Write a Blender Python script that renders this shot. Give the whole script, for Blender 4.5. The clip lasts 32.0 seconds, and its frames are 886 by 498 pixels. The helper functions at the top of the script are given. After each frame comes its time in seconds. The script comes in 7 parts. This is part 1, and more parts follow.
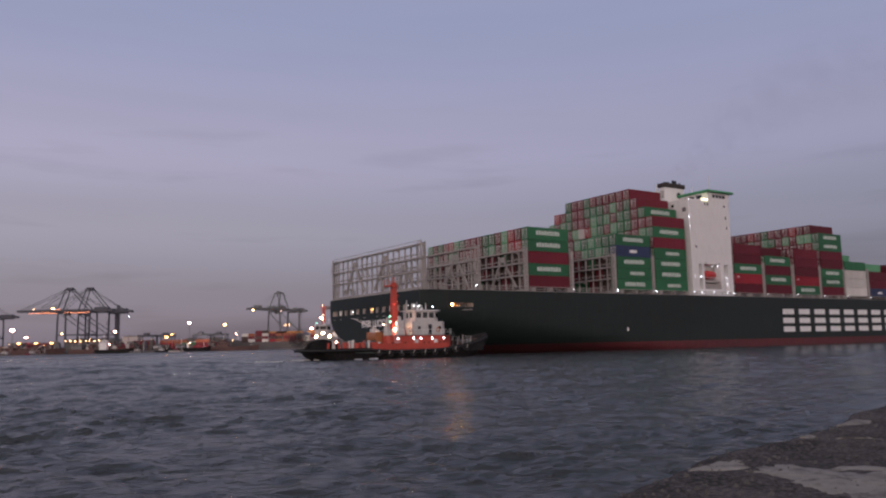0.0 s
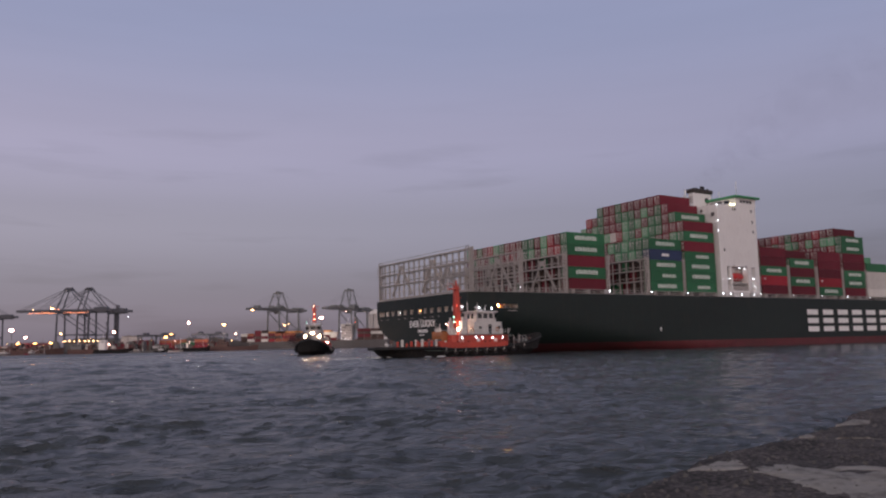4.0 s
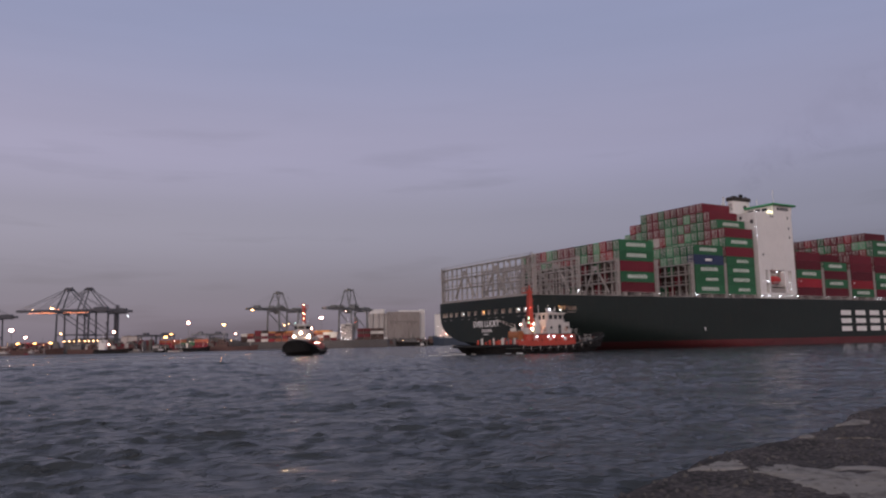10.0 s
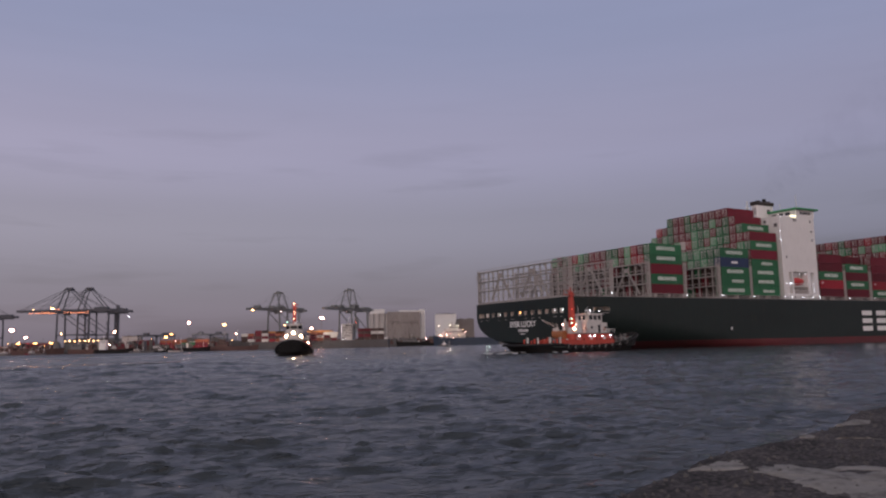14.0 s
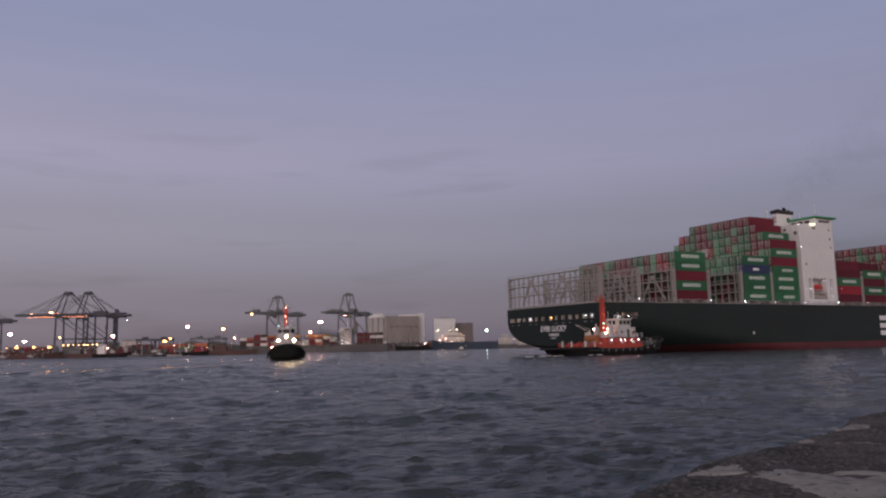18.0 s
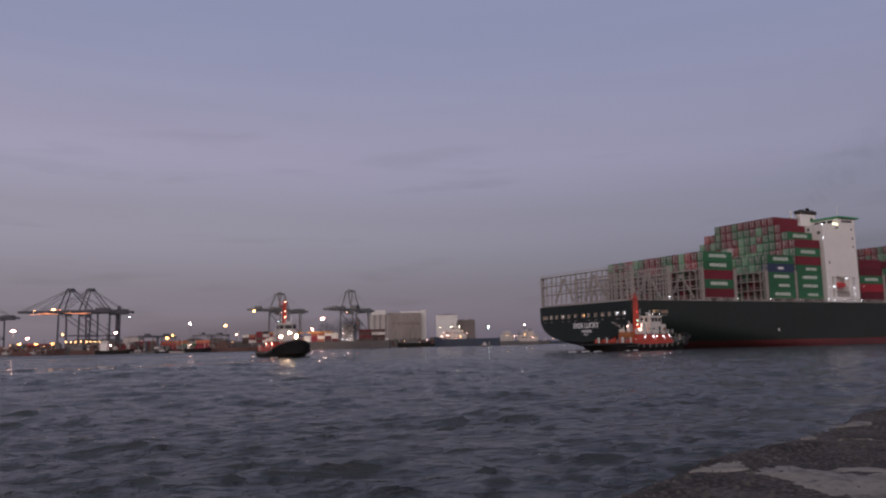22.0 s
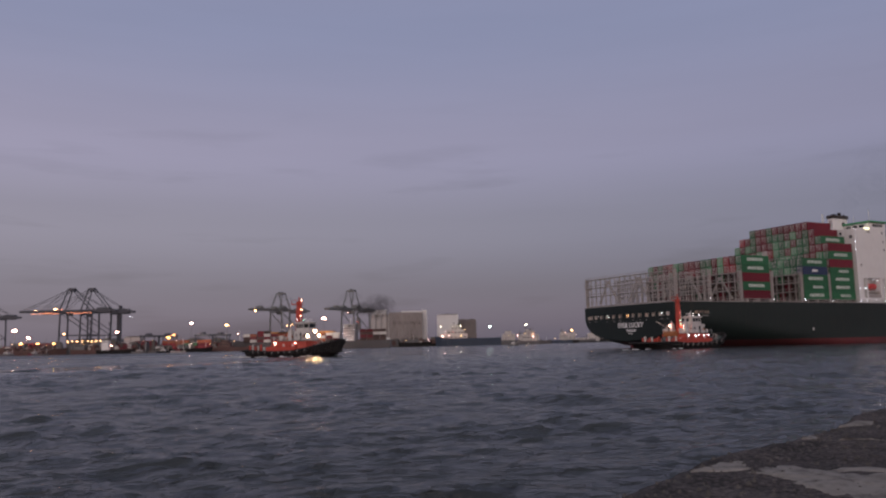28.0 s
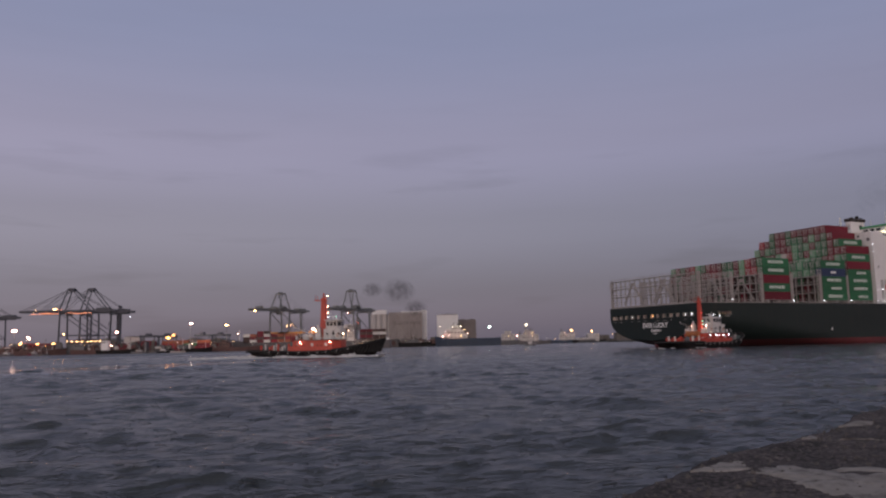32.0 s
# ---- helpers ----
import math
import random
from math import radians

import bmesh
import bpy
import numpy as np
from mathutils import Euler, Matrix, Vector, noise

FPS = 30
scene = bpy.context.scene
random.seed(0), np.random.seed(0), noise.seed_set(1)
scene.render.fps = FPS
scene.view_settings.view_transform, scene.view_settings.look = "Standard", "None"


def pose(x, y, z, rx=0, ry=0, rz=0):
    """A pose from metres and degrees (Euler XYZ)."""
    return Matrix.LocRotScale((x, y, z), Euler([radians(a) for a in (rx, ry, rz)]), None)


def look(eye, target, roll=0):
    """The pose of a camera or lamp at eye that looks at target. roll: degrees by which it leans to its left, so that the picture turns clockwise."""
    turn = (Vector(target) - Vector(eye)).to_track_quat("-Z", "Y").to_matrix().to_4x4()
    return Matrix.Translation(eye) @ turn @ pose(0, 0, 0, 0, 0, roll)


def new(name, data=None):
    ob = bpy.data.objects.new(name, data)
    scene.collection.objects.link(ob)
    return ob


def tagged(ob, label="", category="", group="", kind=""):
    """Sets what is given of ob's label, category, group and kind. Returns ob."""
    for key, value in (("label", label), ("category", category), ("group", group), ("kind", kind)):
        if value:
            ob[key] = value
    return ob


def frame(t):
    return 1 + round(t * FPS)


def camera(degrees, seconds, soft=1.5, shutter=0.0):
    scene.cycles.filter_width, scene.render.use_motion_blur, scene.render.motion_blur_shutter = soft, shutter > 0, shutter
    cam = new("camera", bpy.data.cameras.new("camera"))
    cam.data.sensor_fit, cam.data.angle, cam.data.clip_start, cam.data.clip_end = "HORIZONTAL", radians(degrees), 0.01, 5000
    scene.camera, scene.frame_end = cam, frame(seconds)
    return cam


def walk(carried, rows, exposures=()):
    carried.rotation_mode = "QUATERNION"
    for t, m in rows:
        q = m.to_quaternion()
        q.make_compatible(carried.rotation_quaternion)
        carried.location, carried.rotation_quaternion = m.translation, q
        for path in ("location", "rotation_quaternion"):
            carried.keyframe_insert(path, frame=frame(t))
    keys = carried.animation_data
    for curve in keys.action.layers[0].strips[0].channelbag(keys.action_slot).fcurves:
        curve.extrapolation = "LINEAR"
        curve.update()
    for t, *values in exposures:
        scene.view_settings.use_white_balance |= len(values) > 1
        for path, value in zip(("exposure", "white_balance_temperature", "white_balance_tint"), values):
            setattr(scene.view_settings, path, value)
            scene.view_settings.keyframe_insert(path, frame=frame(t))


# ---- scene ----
# The harbour: x to the right, y away from the breakwater, z up from the water.
EYE = (0.0, 0.0, 2.59)
cam = camera(59.62, 32.0, soft=2.2)


def aim(side, lift, lean):
    """The camera's pose: thousandths of a radian to the left and upwards from its rest, and degrees of lean."""
    yaw, tilt = side / 1000, math.radians(6.945) + lift / 1000
    way = (-math.sin(yaw) * math.cos(tilt), math.cos(yaw) * math.cos(tilt), math.sin(tilt))
    return look(EYE, [e + 100 * w for e, w in zip(EYE, way)], -1.204 + lean)


walk(cam, [
    (0, aim(0.7, 0, 0)), (2.5, aim(0, 0, 0)), (9, aim(-0.3, 0, 0)), (12, aim(0, 0, 0)), (13, aim(1.1, 0, 0)), (14, aim(0.2, 0, 0)),
    (16.5, aim(0.2, 0, 0)), (16.8, aim(0, 0, 0)), (16.9, aim(-0.7, 0.7, 0.35)), (17, aim(-1.8, 2.0, 0.86)),
    (17.2, aim(-2.9, 4.7, 1.19)), (17.5, aim(-3.6, 6.5, 1.23)), (17.7, aim(-2.2, 5.8, 0.53)), (17.8, aim(-1.5, 5.8, 0.18)),
    (18, aim(-1.1, 5.5, 0.04)), (18.5, aim(0.7, 3.6, 0.08)), (19, aim(1.1, 2.5, 0.04)), (20, aim(1.5, 1.8, 0.04)),
    (23, aim(1.6, 1.2, 0.03)), (25, aim(2.2, 0.8, 0.02)), (28, aim(3.0, 0.9, 0.04)), (30, aim(2.6, 0.9, 0.04)), (32, aim(2.7, 1.0, 0.03)),
], exposures=[(0, 0.08), (3, 0.05), (6, 0.03), (12, -0.03), (19, -0.12), (25, -0.17), (32, -0.21)])

# ---- light: dusk under thin cloud, with the afterglow behind the camera ----
world = bpy.data.worlds.new("dusk")
scene.world = world
world.use_nodes = True
wn, wl = world.node_tree.nodes, world.node_tree.links
wn.clear()


def link(tree, a, b):
    tree.links.new(a, b)


def make_sky():
    t = world.node_tree
    out, bg = wn.new("ShaderNodeOutputWorld"), wn.new("ShaderNodeBackground")
    co, sep = wn.new("ShaderNodeTexCoord"), wn.new("ShaderNodeSeparateXYZ")
    link(t, co.outputs["Generated"], sep.inputs[0])
    ramp = wn.new("ShaderNodeValToRGB")
    ramp.color_ramp.interpolation = "EASE"
    stops = [(0.0, (0.164, 0.155, 0.202)), (0.055, (0.192, 0.184, 0.250)), (0.15, (0.276, 0.267, 0.357)), (0.24, (0.341, 0.328, 0.466)),
             (0.40, (0.288, 0.313, 0.475)), (0.56, (0.25, 0.262, 0.338)), (0.9, (0.21, 0.22, 0.262))]
    el = ramp.color_ramp.elements
    el[0].position, el[0].color = stops[0][0], (*stops[0][1], 1)
    el[1].position, el[1].color = stops[-1][0], (*stops[-1][1], 1)
    for p, c in stops[1:-1]:
        e = el.new(p)
        e.color = (*c, 1)
    link(t, sep.outputs["Z"], ramp.inputs[0])
    # the sky is brighter towards the sunset, behind the camera
    back = wn.new("ShaderNodeMapRange")
    back.inputs["From Min"].default_value, back.inputs["From Max"].default_value = 0.25, -0.8
    link(t, sep.outputs["Y"], back.inputs["Value"])
    low = wn.new("ShaderNodeMapRange")
    low.inputs["From Min"].default_value, low.inputs["From Max"].default_value = 0.75, 0.0
    link(t, sep.outputs["Z"], low.inputs["Value"])
    both = wn.new("ShaderNodeMath")
    both.operation = "MULTIPLY"
    link(t, back.outputs[0], both.inputs[0])
    link(t, low.outputs[0], both.inputs[1])
    glow = wn.new("ShaderNodeMixRGB")
    glow.inputs[2].default_value = (1.05, 0.80, 0.76, 1)
    link(t, both.outputs[0], glow.inputs[0])
    # long thin cloud banks, darker to the right
    stretch, cloud = wn.new("ShaderNodeMapping"), wn.new("ShaderNodeTexNoise")
    stretch.inputs["Scale"].default_value = (1.1, 1.1, 11)
    stretch.inputs["Rotation"].default_value = (0, 0.05, 0)
    link(t, co.outputs["Generated"], stretch.inputs[0])
    link(t, stretch.outputs[0], cloud.inputs["Vector"])
    cloud.inputs["Scale"].default_value, cloud.inputs["Detail"].default_value = 2.2, 5
    cr = wn.new("ShaderNodeMapRange")
    cr.inputs["From Min"].default_value, cr.inputs["From Max"].default_value = 0.40, 0.68
    cr.inputs["To Min"].default_value, cr.inputs["To Max"].default_value = 1.008, 0.972
    link(t, cloud.outputs[0], cr.inputs["Value"])
    side = wn.new("ShaderNodeMapRange")
    side.inputs["From Min"].default_value, side.inputs["From Max"].default_value = -0.5, 0.6
    link(t, sep.outputs["X"], side.inputs["Value"])
    tint = wn.new("ShaderNodeMixRGB")
    tint.inputs[1].default_value, tint.inputs[2].default_value = (1.08, 1.03, 1.0, 1), (0.655, 0.685, 0.765, 1)
    near_sea, lowside = wn.new("ShaderNodeMapRange"), wn.new("ShaderNodeMath")
    near_sea.inputs["From Min"].default_value, near_sea.inputs["From Max"].default_value = 0.38, 0.10
    near_sea.inputs["To Min"].default_value = 0.18
    link(t, sep.outputs["Z"], near_sea.inputs["Value"])
    lowside.operation = "MULTIPLY_ADD"
    shift = wn.new("ShaderNodeMath")
    shift.operation, shift.inputs[1].default_value = "SUBTRACT", 0.42
    link(t, side.outputs[0], shift.inputs[0])
    link(t, shift.outputs[0], lowside.inputs[0])
    link(t, near_sea.outputs[0], lowside.inputs[1])
    lowside.inputs[2].default_value = 0.405
    link(t, lowside.outputs[0], tint.inputs[0])
    slant, wisps, wr = wn.new("ShaderNodeMapping"), wn.new("ShaderNodeTexNoise"), wn.new("ShaderNodeMapRange")
    slant.inputs["Scale"].default_value, slant.inputs["Rotation"].default_value = (2.3, 1.6, 17), (0, -0.11, 0)
    link(t, co.outputs["Generated"], slant.inputs[0])
    link(t, slant.outputs[0], wisps.inputs["Vector"])
    wisps.inputs["Scale"].default_value, wisps.inputs["Detail"].default_value = 1.7, 7
    wr.inputs["From Min"].default_value, wr.inputs["From Max"].default_value = 0.54, 0.74
    wr.inputs["To Min"].default_value, wr.inputs["To Max"].default_value = 1.01, 0.80
    link(t, wisps.outputs[0], wr.inputs["Value"])
    streak = wn.new("ShaderNodeMath")
    streak.operation = "MULTIPLY"
    lowsky, off, part_of = wn.new("ShaderNodeMapRange"), wn.new("ShaderNodeMath"), wn.new("ShaderNodeMath")
    lowsky.inputs["From Min"].default_value, lowsky.inputs["From Max"].default_value = 0.32, 0.20
    link(t, sep.outputs["Z"], lowsky.inputs["Value"])
    off.operation, off.inputs[1].default_value = "SUBTRACT", 1.0
    link(t, wr.outputs[0], off.inputs[0])
    part_of.operation, part_of.inputs[2].default_value = "MULTIPLY_ADD", 1.0
    link(t, off.outputs[0], part_of.inputs[0])
    link(t, lowsky.outputs[0], part_of.inputs[1])
    link(t, part_of.outputs[0], streak.inputs[0])
    link(t, cr.outputs[0], streak.inputs[1])
    mul, mul2 = wn.new("ShaderNodeVectorMath"), wn.new("ShaderNodeVectorMath")
    mul.operation, mul2.operation = "SCALE", "MULTIPLY"
    link(t, ramp.outputs[0], mul.inputs[0])
    link(t, streak.outputs[0], mul.inputs["Scale"])
    link(t, mul.outputs[0], mul2.inputs[0])
    link(t, tint.outputs[0], mul2.inputs[1])
    # a little clear evening sky shines through
    sky = wn.new("ShaderNodeTexSky")
    sky.sky_type, sky.sun_disc = "NISHITA", False
    sky.sun_elevation, sky.sun_rotation = math.radians(2), math.radians(195)
    sk = wn.new("ShaderNodeVectorMath")
    sk.operation = "SCALE"
    sk.inputs["Scale"].default_value = 0.02
    link(t, sky.outputs[0], sk.inputs[0])
    link(t, mul2.outputs[0], glow.inputs[1])
    add = wn.new("ShaderNodeVectorMath")
    link(t, glow.outputs[0], add.inputs[0])
    link(t, sk.outputs[0], add.inputs[1])
    link(t, add.outputs[0], bg.inputs["Color"])
    bg.inputs["Strength"].default_value = 1.045
    link(t, bg.outputs[0], out.inputs["Surface"])


make_sky()
sun = new("sun", bpy.data.lights.new("sun", "SUN"))
sun.data.energy, sun.data.angle, sun.data.color = 0.55, math.radians(30), (1.0, 0.86, 0.82)
sun.matrix_world = look((-60, -200, 70), (0, 0, 0))


# ---- materials ----
def mat(name, colour, rough=0.6, metal=0.0, vary=0.25, scale=1.0, bump=0.0, stain=0.0, per_object=0.0, stretch=(1, 1, 1), emit=0.0, spec=0.5):
    """A painted, concrete, steel or glowing surface: base colour, broad and fine variation, streaks and relief in metres."""
    m = bpy.data.materials.new(name)
    m.use_nodes = True
    t, n = m.node_tree, m.node_tree.nodes
    b = n["Principled BSDF"]
    b.inputs["Roughness"].default_value, b.inputs["Metallic"].default_value = rough, metal
    b.inputs["Specular IOR Level"].default_value = spec
    if emit:
        b.inputs["Base Color"].default_value = (*colour, 1)
        b.inputs["Emission Color"].default_value = (*colour, 1)
        b.inputs["Emission Strength"].default_value = emit
        return m
    co, mp = n.new("ShaderNodeTexCoord"), n.new("ShaderNodeMapping")
    mp.inputs["Scale"].default_value = stretch
    link(t, co.outputs["Object"], mp.inputs[0])
    big, fine = n.new("ShaderNodeTexNoise"), n.new("ShaderNodeTexNoise")
    big.inputs["Scale"].default_value, big.inputs["Detail"].default_value = 0.35 * scale, 4
    fine.inputs["Scale"].default_value, fine.inputs["Detail"].default_value = 4.0 * scale, 6
    link(t, mp.outputs[0], big.inputs["Vector"])
    link(t, mp.outputs[0], fine.inputs["Vector"])
    amt = n.new("ShaderNodeMath")
    amt.operation = "ADD"
    link(t, big.outputs[0], amt.inputs[0])
    link(t, fine.outputs[0], amt.inputs[1])
    rng = n.new("ShaderNodeMapRange")
    rng.inputs["From Min"].default_value, rng.inputs["From Max"].default_value = 0.6, 1.4
    rng.inputs["To Min"].default_value, rng.inputs["To Max"].default_value = 1 - vary, 1 + vary
    link(t, amt.outputs[0], rng.inputs["Value"])
    value = rng.outputs[0]
    if per_object:
        info, orng, om = n.new("ShaderNodeObjectInfo"), n.new("ShaderNodeMapRange"), n.new("ShaderNodeMath")
        orng.inputs["To Min"].default_value, orng.inputs["To Max"].default_value = 1 - per_object, 1 + per_object
        link(t, info.outputs["Random"], orng.inputs["Value"])
        om.operation = "MULTIPLY"
        link(t, value, om.inputs[0])
        link(t, orng.outputs[0], om.inputs[1])
        value = om.outputs[0]
    sc = n.new("ShaderNodeVectorMath")
    sc.operation = "SCALE"
    sc.inputs[0].default_value = colour
    link(t, value, sc.inputs["Scale"])
    colour_out = sc.outputs[0]
    if stain:
        st, sm, sr, mx = n.new("ShaderNodeTexNoise"), n.new("ShaderNodeMapping"), n.new("ShaderNodeMapRange"), n.new("ShaderNodeMixRGB")
        sm.inputs["Scale"].default_value = (1.2 * scale, 1.2 * scale, 0.16 * scale)
        link(t, co.outputs["Object"], sm.inputs[0])
        link(t, sm.outputs[0], st.inputs["Vector"])
        st.inputs["Detail"].default_value = 5
        sr.inputs["From Min"].default_value, sr.inputs["From Max"].default_value = 0.52, 0.74
        sr.inputs["To Max"].default_value = stain
        link(t, st.outputs[0], sr.inputs["Value"])
        link(t, sr.outputs[0], mx.inputs[0])
        link(t, colour_out, mx.inputs[1])
        mx.inputs[2].default_value = (0.12, 0.075, 0.05, 1)
        colour_out = mx.outputs[0]
    link(t, colour_out, b.inputs["Base Color"])
    rr = n.new("ShaderNodeMapRange")
    rr.inputs["To Min"].default_value, rr.inputs["To Max"].default_value = max(0.03, rough - 0.12), min(1, rough + 0.12)
    link(t, fine.outputs[0], rr.inputs["Value"])
    link(t, rr.outputs[0], b.inputs["Roughness"])
    if bump:
        bp = n.new("ShaderNodeBump")
        bp.inputs["Strength"].default_value, bp.inputs["Distance"].default_value = 0.6, bump
        link(t, fine.outputs[0], bp.inputs["Height"])
        link(t, bp.outputs[0], b.inputs["Normal"])
    return m


def water_material(name="sea_water", rough=0.15, chop=1.0):
    m = bpy.data.materials.new(name)
    m.use_nodes = True
    t, n = m.node_tree, m.node_tree.nodes
    b = n["Principled BSDF"]
    b.inputs["Base Color"].default_value = (0.045, 0.0525, 0.0575, 1)
    b.inputs["Roughness"].default_value, b.inputs["IOR"].default_value = rough, 1.33
    co = n.new("ShaderNodeTexCoord")
    # the sheltered water by the breakwater is ruffled, the open water glassier between its waves
    far, ry = n.new("ShaderNodeSeparateXYZ"), n.new("ShaderNodeMapRange")
    link(t, co.outputs["Object"], far.inputs[0])
    ry.inputs["From Min"].default_value, ry.inputs["From Max"].default_value = 12, 110
    ry.inputs["To Min"].default_value, ry.inputs["To Max"].default_value = rough, rough - 0.075 * chop
    link(t, far.outputs["Y"], ry.inputs["Value"])
    wind, total = n.new("ShaderNodeMapRange"), n.new("ShaderNodeMath")
    wind.inputs["From Min"].default_value, wind.inputs["From Max"].default_value = 150, 380
    wind.inputs["To Min"].default_value, wind.inputs["To Max"].default_value = 0.0, 0.06 * chop ** 3
    link(t, far.outputs["Y"], wind.inputs["Value"])
    link(t, ry.outputs[0], total.inputs[0])
    side, gust = n.new("ShaderNodeMapRange"), n.new("ShaderNodeMath")
    side.inputs["From Min"].default_value, side.inputs["From Max"].default_value = -40, -160
    side.inputs["To Min"].default_value, side.inputs["To Max"].default_value = 1.0, 4.5
    link(t, far.outputs["X"], side.inputs["Value"])
    gust.operation = "MULTIPLY"
    link(t, wind.outputs[0], gust.inputs[0])
    link(t, side.outputs[0], gust.inputs[1])
    link(t, gust.outputs[0], total.inputs[1])
    link(t, total.outputs[0], b.inputs["Roughness"])
    heights = []
    for scale, detail, turn in ((1.1, 5, 0.3), (4.2, 5, 0.1), (0.3, 4, 0.4)):
        mp, tx = n.new("ShaderNodeMapping"), n.new("ShaderNodeTexNoise")
        mp.inputs["Scale"].default_value, mp.inputs["Rotation"].default_value = (0.45, 1, 1), (0, 0, turn)
        link(t, co.outputs["Object"], mp.inputs[0])
        link(t, mp.outputs[0], tx.inputs["Vector"])
        tx.inputs["Scale"].default_value, tx.inputs["Detail"].default_value = scale, detail
        heights.append(tx)
    # short steep faces that stand alone between flatter stretches
    mp, tx, steep = n.new("ShaderNodeMapping"), n.new("ShaderNodeTexNoise"), n.new("ShaderNodeMapRange")
    mp.inputs["Scale"].default_value, mp.inputs["Rotation"].default_value = (0.62, 1, 1), (0, 0, 0.2)
    link(t, co.outputs["Object"], mp.inputs[0])
    link(t, mp.outputs[0], tx.inputs["Vector"])
    tx.inputs["Scale"].default_value, tx.inputs["Detail"].default_value, tx.inputs["Roughness"].default_value = 1.9, 4, 0.55
    steep.interpolation_type = "SMOOTHSTEP"
    steep.inputs["From Min"].default_value, steep.inputs["From Max"].default_value = 0.52, 0.70
    link(t, tx.outputs[0], steep.inputs["Value"])
    prev = None
    for out, dist, strength in ((heights[2].outputs[0], 0.6, 0.7), (heights[0].outputs[0], 0.26, 0.9), (steep.outputs[0], 0.12, 0.9), (heights[1].outputs[0], 0.13, 0.9)):
        bp = n.new("ShaderNodeBump")
        bp.inputs["Strength"].default_value, bp.inputs["Distance"].default_value = strength * chop, dist
        link(t, out, bp.inputs["Height"])
        if prev:
            link(t, prev.outputs[0], bp.inputs["Normal"])
        prev = bp
    link(t, prev.outputs[0], b.inputs["Normal"])
    return m


